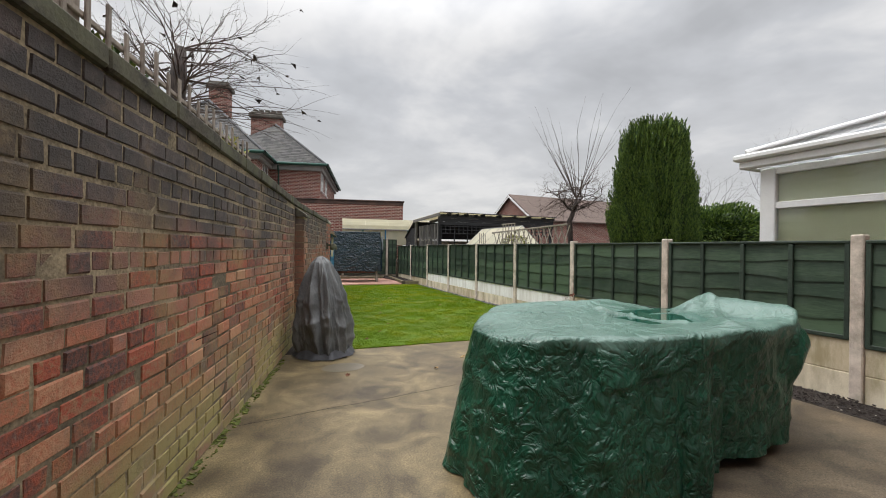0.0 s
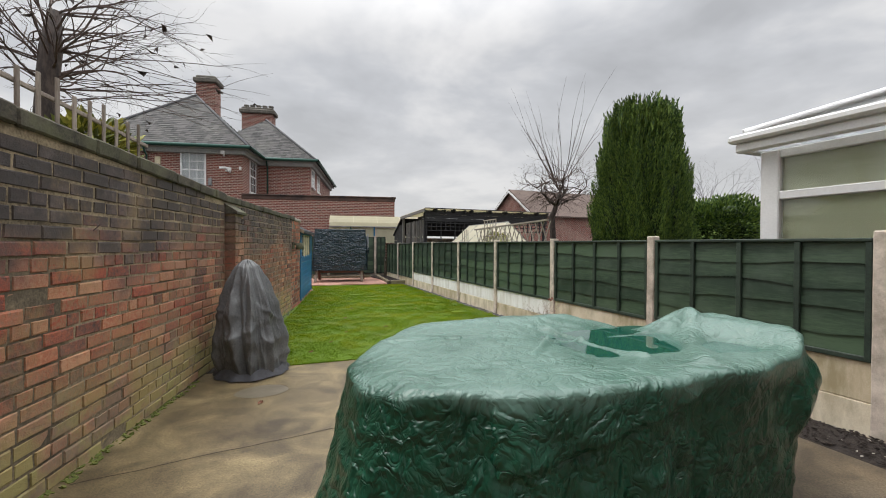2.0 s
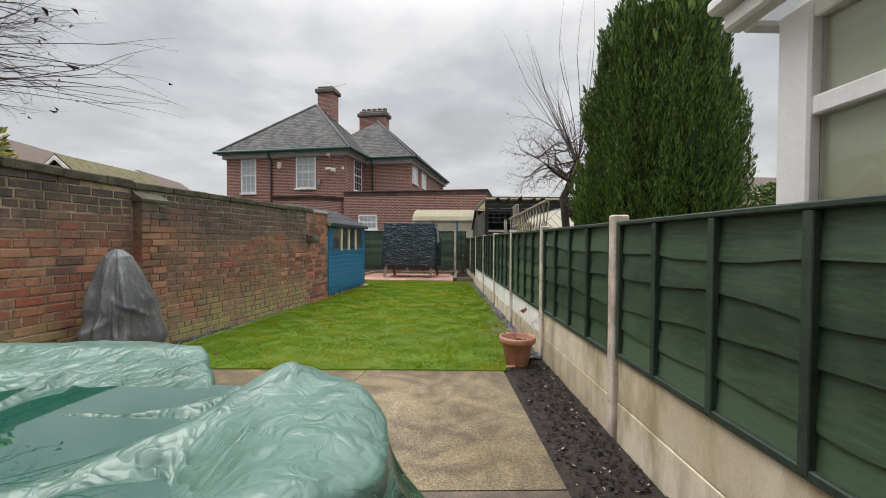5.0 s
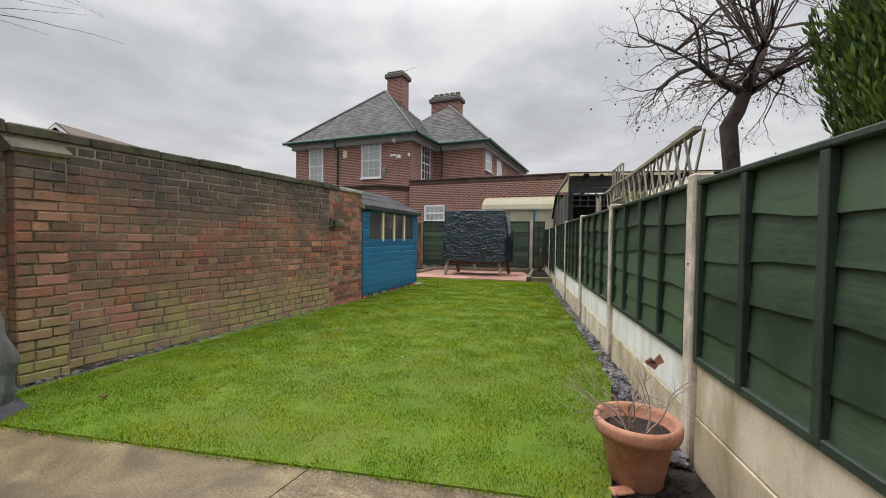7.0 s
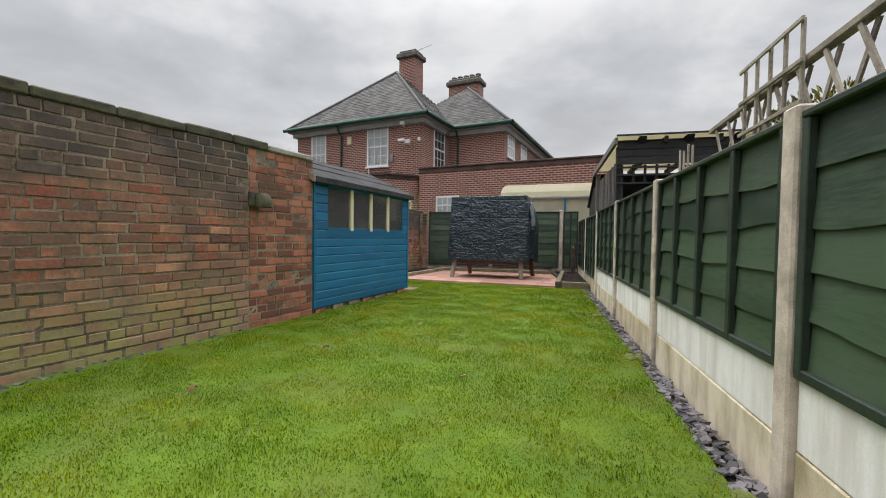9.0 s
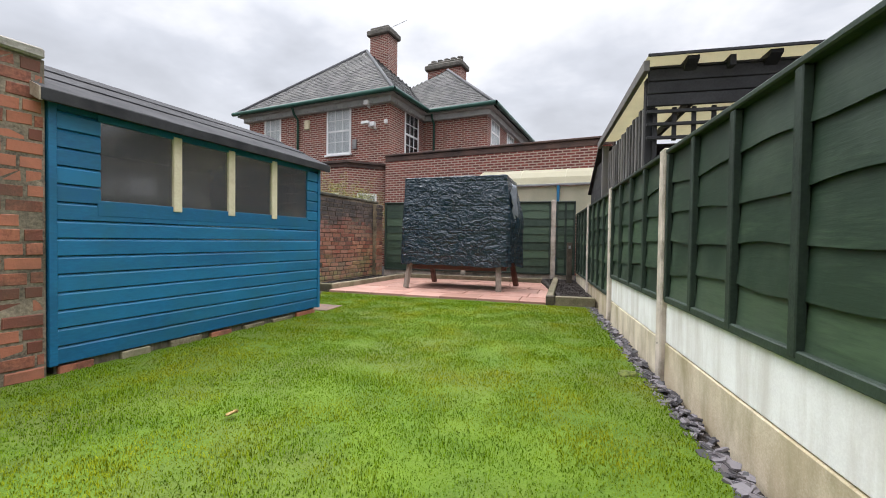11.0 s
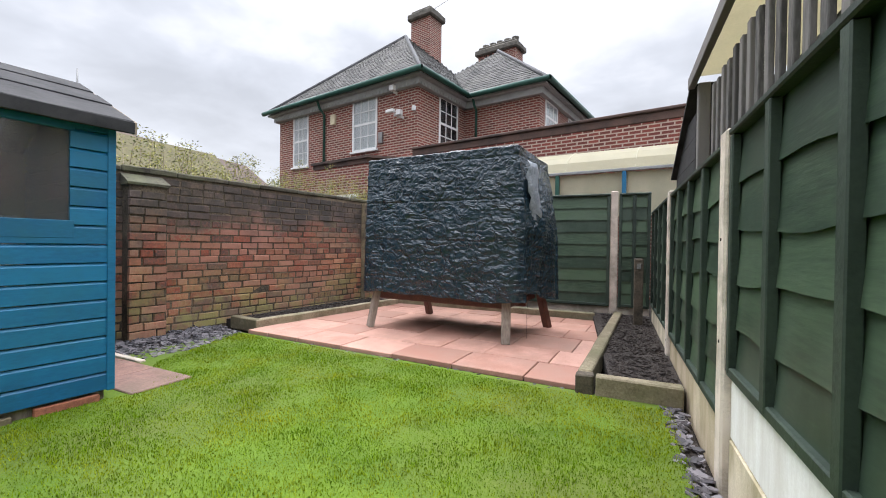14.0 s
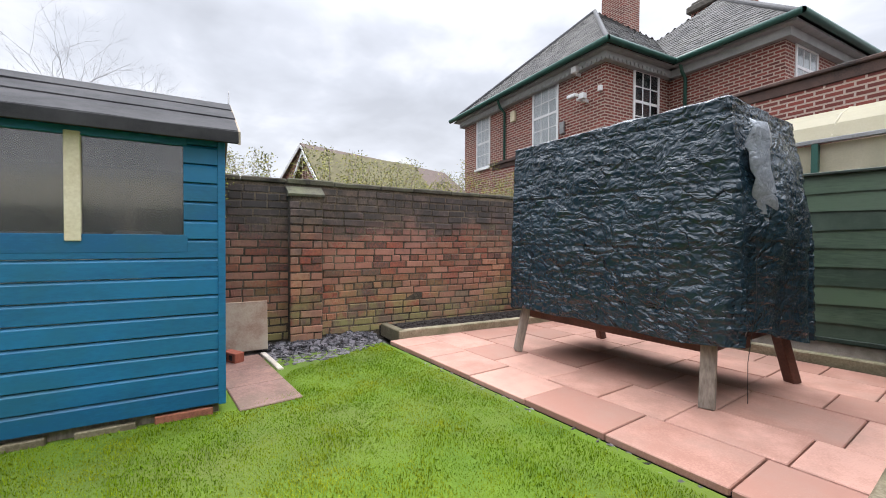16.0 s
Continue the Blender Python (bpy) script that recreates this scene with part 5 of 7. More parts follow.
# ---- terracotta pot with a bare shrub ----
pot = thing("plant_pot", pose(4.60, 5.60, -0.01), "terracotta plastic pot with a bare twiggy shrub", "plant pot")
bm = bmesh.new()
prof = [(0.0, 0.0), (0.115, 0.0), (0.122, 0.01), (0.165, 0.235), (0.168, 0.24), (0.197, 0.25), (0.202, 0.27), (0.202, 0.30), (0.194, 0.318), (0.178, 0.315), (0.168, 0.295), (0.16, 0.25), (0.0, 0.245)]
rv = []
for r, z in prof:
    rv.append([bm.verts.new((r * math.cos(2 * math.pi * i / 40), r * math.sin(2 * math.pi * i / 40), z)) for i in range(40)] if r else [bm.verts.new((0, 0, z))])
for a, b in zip(rv, rv[1:]):
    for i in range(40):
        j = (i + 1) % 40
        if len(a) == 1:
            bm.faces.new((a[0], b[j], b[i]))
        elif len(b) == 1:
            bm.faces.new((a[i], a[j], b[0]))
        else:
            bm.faces.new((a[i], a[j], b[j], b[i]))
part("pot", bm, M["terracotta"], pot, "", True)
bm = bmesh.new()
bmesh.ops.create_circle(bm, cap_ends=True, radius=0.162, segments=32, matrix=Matrix.Translation((0, 0, 0.252)))
part("compost", bm, M["soil"], pot)


def grow(V, F, p, d, length, radius, depth, r, droop=0.0, spread=0.5, kids=(2, 3), curl=0.25, shrink=0.68, tips=None, sides=5, seg=4):
    """A branch with its side branches, as tapered tubes."""
    pts, dirn = [Vector(p)], Vector(d).normalized()
    for i in range(seg):
        dirn = (dirn + Vector((r.gauss(0, curl), r.gauss(0, curl), r.gauss(0, curl) - droop)) * 0.5).normalized()
        pts.append(pts[-1] + dirn * length / seg)
    end = radius * (0.62 if depth else 0.3)
    tube(V, F, pts, [radius + (end - radius) * i / seg for i in range(seg + 1)], sides if radius > 0.012 else 4 if radius > 0.005 else 3)
    if tips is not None and depth == 0:
        tips.append(pts[-1])
    if depth:
        k = r.randint(*kids)
        for i in range(k):
            q = pts[r.randint(max(1, seg // 2), seg)] if i else pts[-1]
            a = Vector((r.gauss(0, 1), r.gauss(0, 1), r.gauss(0, 0.7)))
            nd = (dirn + a.normalized() * spread * r.uniform(0.7, 1.4)).normalized()
            grow(V, F, q, nd, length * shrink * r.uniform(0.75, 1.2), end * r.uniform(0.7, 0.95), depth - 1, r, droop, spread, kids, curl, shrink, tips, sides, seg)


r = random.Random(11)
V, F = [], []
tips = []
for i in range(9):
    w = r.uniform(0, 6.28)
    grow(V, F, (0.05 * math.cos(w), 0.05 * math.sin(w), 0.25), (0.45 * math.cos(w), 0.45 * math.sin(w), 1), 0.17, 0.006, 3, r, 0.0, 0.75, (2, 3), 0.4, 0.72, tips)
raw("shrub", V, F, M["pale_twig"], pot)
leafm = bmesh.new()
for s in range(3):
    q = Matrix.Translation((0.02 + 0.03 * s, -0.05, 0.60 + 0.025 * s)) @ Euler((1.2 + s, 0.5 * s, 2.0 * s)).to_matrix().to_4x4()
    vs = [leafm.verts.new(q @ Vector(c)) for c in ((0, 0, 0), (0.03, 0.02, 0.006), (0.06, 0.0, 0.0), (0.035, -0.028, 0.008))]
    leafm.faces.new(vs)
part("dry_leaf", leafm, M["leaf_brown"], pot, "last dry brown leaf")
tag = thing("plant_label", along(4.46, 5.42, 20), "broken piece of pink pottery on the soil", "pottery piece")
boxed("piece", (0, 0.11, 0, 0.06, 0.0, 0.014), M["terracotta"], tag, 0.005)

# ---- house behind the garden ----
house = thing("house", along(-0.75, 22.15, -12.0), "red brick house with hipped slate roofs and white windows", "house")
EZ = 6.12
OV = 0.36


def wall_block(name, a0, a1, b0, b1, z1, label=""):
    return boxed(name, (a0, a1, b0, b1, -0.1, z1), M["hbrick"], house, 0, label)


wall_block("wall", -7.75 + OV, -OV, OV, 7.75 - OV, EZ - 0.34)
wall_block("wall", -3.8, 2.78 - OV, 2.66 + OV, 13.5 - OV, EZ - 0.34)


def slate_slope(corners, parent_name, seed):
    """A roof slope: an underlay and courses of separate lapped slates, joined."""
    r = random.Random(seed)
    c = [Vector(p) for p in corners]
    e = (c[1] - c[0]).normalized()
    nrm = e.cross(c[-1] - c[0]).normalized()
    if nrm.z < 0:
        nrm = -nrm
    up_dir = nrm.cross(e)
    if up_dir.z < 0:
        up_dir = -up_dir
    loc = [((p - c[0]).dot(e), (p - c[0]).dot(up_dir)) for p in c]
    hmax = max(q[1] for q in loc)

    def span(h):
        xs = []
        for i in range(len(loc)):
            (x0, h0), (x1, h1) = loc[i], loc[(i + 1) % len(loc)]
            if (h0 - h) * (h1 - h) <= 0 and h0 != h1:
                xs.append(x0 + (x1 - x0) * (h - h0) / (h1 - h0))
        return (min(xs), max(xs)) if len(xs) >= 2 else None

    V, F = [], []
    row_h, w = 0.19, 0.25
    h, k = 0.0, 0
    while h < hmax - 0.02:
        sp = span(min(h + 0.12, hmax - 0.01))
        if sp:
            x = sp[0] - (w / 2 if k % 2 else 0)
            while x < sp[1]:
                a, b = max(x + 0.004, sp[0]), min(x + w - 0.004, sp[1])
                if b - a > 0.03:
                    lift = 0.020 + r.uniform(-0.005, 0.007)
                    top = min(h + row_h + 0.06, hmax)
                    base = len(V)
                    sk = r.uniform(-0.006, 0.006)
                    for px, ph, pl in ((a, h - 0.02 + sk, lift), (b, h - 0.02 - sk, lift), (b, top, 0.006), (a, top, 0.006), (a, h - 0.02 + sk, lift - 0.011), (b, h - 0.02 - sk, lift - 0.011)):
                        V.append(tuple(c[0] + e * px + up_dir * ph + nrm * pl))
                    F += [(base, base + 1, base + 2, base + 3), (base + 4, base + 5, base + 1, base)]
                x += w
        h += row_h
        k += 1
    tagged(raw("slate_covering", V, F, M["slate_roof"], house, "grey weathered slates"), kind="stuff")
    raw("roof_slope", [tuple(p) for p in c], [tuple(range(len(c)))], M["slate_dark"], house)


AH = 9.72
apex = (-3.87, 3.87, AH)
ea = [(-7.75, 0, EZ), (0, 0, EZ), (0, 7.75, EZ), (-7.75, 7.75, EZ)]
for i in range(4):
    slate_slope([ea[i], ea[(i + 1) % 4], apex], "a", i)
CH = 9.2
ec = [(-4.22, 2.66, EZ), (2.78, 2.66, EZ), (2.78, 13.5, EZ), (-4.22, 13.5, EZ)]
r0, r1 = (-0.72, 6.16, CH), (-0.72, 10.0, CH)
slate_slope([ec[0], ec[1], r0], "c", 11)
slate_slope([ec[1], ec[2], r1, r0], "c", 12)
slate_slope([ec[2], ec[3], r1], "c", 13)
slate_slope([ec[3], ec[0], r0, r1], "c", 14)
for p, q in ((ea[0], apex), (ea[1], apex), (ec[1], r0), (r0, r1), (ec[2], r1)):
    tubed("hip_tile", [Vector(p) + Vector((0, 0, 0.03)), Vector(q) + Vector((0, 0, 0.03))], [0.07, 0.07], M["slate_dark"], house, 6)
# eaves: soffit, dentil strip, gutters and down pipes
for a0, a1, b0, b1 in ((-7.75, 0, 0.0, 7.75), (-4.2, 2.78, 2.66, 13.5)):
    boxed("soffit", (a0 + 0.03, a1 - 0.03, b0 + 0.03, b1 - 0.03, EZ - 0.13, EZ - 0.07), M["soffit"], house, 0)
    boxed("frieze", (a0 + 0.2, a1 - 0.2, b0 + 0.2, b1 - 0.2, EZ - 0.34, EZ - 0.132), M["soffit"], house, 0)
for p, q in (((-7.85, -0.09), (0.09, -0.09)), ((0.09, -0.09), (0.09, 2.57)), ((0.09, 2.57), (2.89, 2.57)), ((2.89, 2.57), (2.89, 13.0))):
    tubed("gutter", [(p[0], p[1], EZ - 0.03), (q[0], q[1], EZ - 0.03)], [0.085, 0.085], M["gutter"], house, 8)
tubed("down_pipe", [(-4.6, -0.02, EZ - 0.1), (-4.6, 0.10, EZ - 0.35), (-4.6, 0.29, EZ - 0.5), (-4.6, 0.29, 0)], [0.045] * 4, M["gutter"], house, 8)
tubed("down_pipe", [(0.15, 2.72, EZ - 0.1), (0.15, 2.8, EZ - 0.3), (0.15, 2.95, EZ - 0.45), (0.15, 2.95, 3.7)], [0.045] * 4, M["gutter"], house, 8)


def sash_window(cx, z0, w, h, b, cols, rows, turn=0, curtain=True, a=None):
    """A white sash window set in a wall; local y faces into the house."""
    m = pose(cx, b, z0, 0, 0, turn)
    win = part("window", (lambda q: (box(q, -w / 2, w / 2, -0.03, 0.0, 0, 0.06, 0, m), box(q, -w / 2, w / 2, -0.03, 0.0, h - 0.07, h, 0, m), box(q, -w / 2, -w / 2 + 0.07, -0.03, 0.0, 0.06, h - 0.07, 0, m), box(q, w / 2 - 0.07, w / 2, -0.03, 0.0, 0.06, h - 0.07, 0, m), q)[-1])(bmesh.new()), M["white"], house, "white framed multi-pane sash window")
    for i in range(1, cols):
        x = -w / 2 + 0.07 + (w - 0.14) * i / cols
        boxed("glazing_bar", (x - 0.014, x + 0.014, -0.022, -0.004, 0.06, h - 0.07), M["white"], win, 0, m=m)
    for j in range(1, rows):
        z = 0.06 + (h - 0.13) * j / rows
        k = 0.035 if j == rows // 2 else 0.014
        boxed("glazing_bar", (-w / 2 + 0.07, w / 2 - 0.07, -0.026, -0.004, z - k, z + k), M["white"], win, 0, m=m)
    boxed("pane", (-w / 2 + 0.06, w / 2 - 0.06, -0.012, -0.009, 0.05, h - 0.06), M["clear"], win, 0, m=m)
    # uncurtained panes get a dark sheet that stands for the unlit room
    boxed("curtain" if curtain else "blind_back", (-w / 2 + 0.06, w / 2 - 0.06, -0.006, -0.003, 0.05, h - 0.06), M["curtain"] if curtain else M["dark_room"], win, 0, m=m)
    boxed("sill", (-w / 2 - 0.05, w / 2 + 0.05, -0.10, 0.0, -0.07, 0.0), M["white"], win, 0.006, m=m)
    return win


sash_window(-6.02, 3.90, 0.92, 1.95, OV, 3, 4)
sash_window(-2.60, 4.11, 1.15, 1.76, OV, 3, 4)
sash_window(-OV, 4.10, 1.10, 1.74, 2.0, 3, 4, 90, curtain=False)
sash_window(2.78 - OV, 4.75, 1.15, 1.05, 4.05, 3, 2, 90)
sash_window(2.78 - OV, 4.75, 1.15, 1.05, 6.35, 3, 2, 90)
boxed("alarm_box", (-4.25, -4.02, OV - 0.09, OV, 5.20, 5.55), M["cream"], house, 0.01)
for x, z in ((-1.2, 5.75), (-0.92, 4.95)):
    boxed("floodlight", (x - 0.09, x + 0.09, OV - 0.28, OV - 0.14, z, z + 0.16), M["white"], house, 0.01)
    boxed("floodlight_arm", (x - 0.02, x + 0.02, OV - 0.16, OV, z - 0.06, z + 0.02), M["white"], house, 0)
cam_box = boxed("security_camera", (-1.30, -1.00, OV - 0.42, OV - 0.28, 5.02, 5.12), M["white"], house, 0.015, "white security camera on a bracket", m=pose(0, 0, 0, 0, 0, 0))
boxed("bracket", (-1.06, -1.02, OV - 0.30, OV, 4.92, 5.00), M["white"], cam_box, 0.004)
for k in range(46):
    boxed("dentil", (-7.45 + k * 0.16, -7.37 + k * 0.16, 0.165, 0.198, EZ - 0.33, EZ - 0.25), M["soffit"], house, 0)
for k in range(15):
    boxed("dentil", (-0.198, -0.165, 0.30 + k * 0.16, 0.38 + k * 0.16, EZ - 0.33, EZ - 0.25), M["soffit"], house, 0)
boxed("sensor", (-0.52, -0.42, OV - 0.1, OV, 5.05, 5.2), M["white"], house, 0.01)
boxed("vent_box", (-1.92, -1.75, OV - 0.08, OV, 4.25, 4.6), M["steel"], house, 0.01)
# chimneys
for cx, cy, w, d, z0, z1, pots in ((-3.62, 4.95, 1.02, 0.85, 8.4, 11.0, 0), (-1.72, 8.3, 1.95, 0.8, 7.6, 10.40, 5)):
    stack = boxed("chimney", (cx - w / 2, cx + w / 2, cy - d / 2, cy + d / 2, z0, z1), M["hbrick"], house, 0)
    boxed("chimney_cap", (cx - w / 2 - 0.14, cx + w / 2 + 0.14, cy - d / 2 - 0.14, cy + d / 2 + 0.14, z1 - 0.28, z1), M["stone"], stack, 0.05)
    boxed("chimney_cap", (cx - w / 2 - 0.02, cx + w / 2 + 0.02, cy - d / 2 - 0.02, cy + d / 2 + 0.02, z1 + 0.004, z1 + 0.15), M["stone"], stack, 0.05)
    for i in range(pots):
        x = cx - w / 2 + w * (i + 0.5) / pots
        tubed("chimney_pot", [(x, cy, z1), (x, cy, z1 + 0.30), (x, cy, z1 + 0.36)], [0.17, 0.15, 0.18], M["stone"], stack, 10)
tubed("aerial", [(-3.3, 5.0, 10.9), (-3.2, 5.0, 11.25), (-2.3, 4.9, 11.35)], [0.02, 0.015, 0.01], M["steel"], house, 4)
# flat-roofed extension with sooty parapet, and the bay
boxed("extension_wall", (-OV + 0.02, 7.05, 0.12, 5.0, -0.1, 3.62), M["hbrick"], house, 0)
boxed("parapet_band", (-OV + 0.02, 7.07, 0.10, 5.0, 3.624, 3.80), M["hsoot"], house, 0.01)
boxed("parapet_coping", (-OV + 0.02, 7.12, 0.05, 5.05, 3.804, 3.87), M["hsoot"], house, 0.015)
sash_window(0.98, 1.92, 1.02, 0.74, 0.12, 4, 2)
bay = [(-3.75, 0.33), (-3.75, -0.75), (-1.35, -0.75), (-0.45, 0.33)]


def bay_ring(z0, z1, grow_by, material, name):
    bm = bmesh.new()
    cx, cy = -2.2, 0.0
    pts = [(x + grow_by * (1 if x > cx else -1), y - (grow_by if y < 0 else 0)) for x, y in bay]
    lo, hi = [bm.verts.new((*p, z0)) for p in pts], [bm.verts.new((*p, z1)) for p in pts]
    bm.faces.new(hi)
    bm.faces.new(lo[::-1])
    for i in range(4):
        j = (i + 1) % 4
        bm.faces.new((lo[i], lo[j], hi[j], hi[i]))
    bmesh.ops.recalc_face_normals(bm, faces=bm.faces)
    return part(name, bm, material, house)


bay_ring(-0.1, 3.38, 0.0, M["hbrick"], "bay_wall")
bay_ring(3.384, 3.52, 0.03, M["hsoot"], "bay_parapet")
bay_ring(3.524, 3.60, 0.09, M["hsoot"], "bay_coping")
sash_window(-2.2, 1.5, 1.0, 1.0, -0.75, 3, 2)
sash_window(-0.90, 1.5, 0.7, 1.0, -0.21, 2, 2, 50)

# ---- polycarbonate canopy behind the back fence ----
canopy = thing("canopy", along(2.70, 18.75, -8.0), "cream curved polycarbonate canopy on green posts", "canopy")
prof = [(0.0, 2.24), (0.10, 2.40), (0.30, 2.54), (0.60, 2.66), (1.2, 2.76), (1.9, 2.80)]
bm = bmesh.new()
rows = [[bm.verts.new((x, y, z + dz)) for y, z in prof] for x in np.linspace(0, 4.2, 15) for dz in (0,)]
for a, b in zip(rows, rows[1:]):
    for i in range(len(prof) - 1):
        bm.faces.new((a[i], a[i + 1], b[i + 1], b[i]))
sheet = part("roof_sheet", bm, M["poly"], canopy, "cream curved roof sheet")
sheet.modifiers.new("thickness", "SOLIDIFY").thickness = 0.012
for x in (0.02, 1.05, 2.1, 3.15, 4.18):
    tubed("roof_rib", [(x, y, z + 0.012) for y, z in prof], [0.012] * len(prof), M["poly_dirty"], canopy, 4)
boxed("front_rail", (0, 4.2, -0.05, 0.01, 2.19, 2.235), M["steel"], canopy, 0.004)
boxed("back_panel", (0, 4.2, 0.02, 0.04, 1.50, 2.185), M["poly_dirty"], canopy, 0, "dirty translucent panel")
for x in (0.92, 1.95, 3.0, 4.1):
    boxed("post", (x - 0.03, x + 0.03, -0.05, 0.015, 0.0, 2.188), M["gutter"] if x != 1.95 else M["blue"], canopy, 0.004)

# ---- neighbour's black lean-to beyond the fence ----
lean = thing("lean_to", along(5.15, 13.0, 0), "black timber lean-to with slatted side and clear roof", "lean-to")
for i in range(3):
    boxed("fascia_board", (0.0, 4.8, -0.02 - 0.004 * i, 0.012, 2.20 + i * 0.117, 2.20 + i * 0.117 + 0.113), M["black"], lean, 0.006)
for z in (2.14, 2.02, 1.89):
    boxed("trellis_rail", (0.0, 4.8, 0.0, 0.03, z, z + 0.03), M["black"], lean, 0.003)
for i in range(28):
    boxed("trellis_slat", (i * 0.17 + 0.06, i * 0.17 + 0.10, 0.031, 0.05, 1.5 if i % 3 == 0 else 1.88, 2.198), M["black"], lean, 0.003)
for x, y, h in ((0.0, 0.06, 2.50), (1.6, 0.06, 2.50), (3.2, 0.06, 2.50), (4.7, 0.06, 2.50)):
    boxed("post", (x, x + 0.09, y, y + 0.09, -0.06, h), M["black"], lean, 0.006)
for x, y, h in ((0.0, 2.62, 2.42), (4.7, 2.62, 2.42), (4.7, 3.7, 1.8)):
    boxed("post", (x, x + 0.09, y, y + 0.09, -0.06, h), M["greytimber"], lean, 0.006)
for x in (-0.06, 0.66, 1.4, 2.4, 3.6, 4.75):
    bm = bmesh.new()
    box(bm, 0, 0.05, -0.10, 2.78, -0.05, 0.05, 0.004, pose(x, 0, 2.555, -1.9))
    part("rafter", bm, M["greytimber"] if x < 0 else M["black"], lean)
bm = bmesh.new()
box(bm, -0.04, 4.85, -0.15, 2.76, 0.055, 0.063, 0, pose(0, 0, 2.56, -1.9))
part("roof_sheet", bm, M["poly_dirty"], lean, "cream translucent roof sheet")
for x in (0.30, 0.96, 1.62, 2.28, 2.94, 3.60, 4.26):
    prism("rafter_end", [(-0.13, 2.612), (-0.13, 2.58), (-0.032, 2.51), (0.05, 2.51), (0.05, 2.605)], x, x + 0.10, M["black"], lean, axis="x")
boxed("fascia_cap", (0.0, 4.8, -0.028, 0.012, 2.553, 2.575), M["black"], lean, 0.004)
boxed("drip_board", (-0.04, 4.85, -0.172, -0.154, 2.612, 2.640), M["black"], lean, 0.004)
for i in range(14):
    y = 0.22 + i * 0.148
    boxed("side_slat", (0.02, 0.045, y, y + 0.062, 1.30, 2.27 - 0.02 * y + 0.02 * (i % 2)), M["greytimber"], lean, 0.004)
boxed("side_rail", (0.046, 0.08, 0.16, 2.3, 1.72, 1.79), M["greytimber"], lean, 0.004)
for i in range(6):
    z0 = 1.0 + i * 0.20
    y1 = 3.90 - max(0.0, z0 + 0.19 - 1.82) * 1.96
    prism("side_board", [(2.73, z0), (2.73, z0 + 0.195), (y1, z0 + 0.195), (min(3.90, y1 + 0.38), z0)], 0.0, 0.02, M["black"], lean, axis="x")
bm = bmesh.new()
box(bm, -0.05, 4.85, 0.0, 1.40, 0.0, 0.03, 0.004, pose(0, 2.72, 2.43, -27.0))
part("low_roof", bm, M["felt"], lean, "black felt low roof slope")
boxed("back_screen", (0, 4.8, 3.4, 3.43, -0.06, 1.7), M["oldwood"], lean, 0.0)

# ---- trellis standing above the fence on the neighbour's side ----
trel = thing("trellis", along(5.09, 6.20, 88), "bleached timber trellis fixed behind the fence", "trellis")
boxed("top_rail", (0.0, 3.10, -0.024, 0.024, 1.855, 1.888), M["trellis"], trel, 0.004, m=Matrix.Rotation(radians(1.3), 4, "Y"))
for i in range(15):
    for s in (1, -1):
        bm = bmesh.new()
        box(bm, -0.011, 0.011, -0.005, 0.005, -0.30, 0.28, 0, pose(0.10 + i * 0.20, 0.012 * s, 1.60 - 0.0226 * 0.20 * i, 0, 27 * s, 0))
        part("lattice_slat", bm, M["trellis"], trel)
for i in range(5):
    boxed("ladder_upright", (1.93 + i * 0.143, 1.95 + i * 0.143, 0.03, 0.045, 1.3, 2.0), M["trellis"], trel, 0.003)
for z in (1.62, 1.80, 1.98):
    boxed("ladder_rail", (1.91, 2.55, 0.045, 0.058, z, z + 0.022), M["trellis"], trel, 0.003)
for i in range(4):
    boxed("end_upright", (3.55 + i * 0.12, 3.572 + i * 0.12, 0.0, 0.015, 1.3, 1.80 + 0.03 * (i % 2)), M["trellis"], trel, 0.003)

# ---- greenhouse, conservatory ----
gh = thing("greenhouse", along(5.6, 9.6, 90), "small aluminium greenhouse with sloping glass", "greenhouse")
for x in (0.0, 0.6, 1.2, 1.8, 2.4):
    tubed("frame_bar", [(x, 0, 0), (x, 0, 1.42), (x, -0.7, 2.04), (x, -1.4, 1.42), (x, -1.4, 0)], [0.014] * 5, M["steel"], gh, 5)
for y, z in ((0, 1.42), (-0.7, 2.04), (-1.4, 1.42)):
    tubed("frame_bar", [(0, y, z), (2.4, y, z)], [0.016, 0.016], M["steel"], gh, 5)
for a, b in (((0, 1.42), (-0.7, 2.04)), ((-0.7, 2.04), (-1.4, 1.42))):
    raw("roof_glass", [(0, a[0], a[1]), (2.4, a[0], a[1]), (2.4, b[0], b[1]), (0, b[0], b[1])], [(0, 1, 2, 3)], M["poly_dirty"], gh, "milky glazing")

cons = thing("conservatory", along(5.21, 2.93, -90) @ Matrix.Translation((0, 0, -0.06)), "white conservatory with drawn pale blinds", "conservatory")
boxed("corner_post", (0, 0.16, 0, 0.16, 0, 2.42), M["white"], cons, 0.01)
for x in (1.28, 2.6, 3.9):
    boxed("mullion", (x - 0.06, x + 0.06, 0.0, 0.12, 0, 2.42), M["white"], cons, 0.01)
for z0, z1 in ((1.94, 2.02), (0.7, 0.8), (2.34, 2.42)):
    boxed("transom", (0.16, 6.0, 0.01, 0.11, z0, z1), M["white"], cons, 0.008)
boxed("base_wall", (0.02, 6.0, 0.01, 0.2, 0, 0.7), M["white"], cons, 0.0)
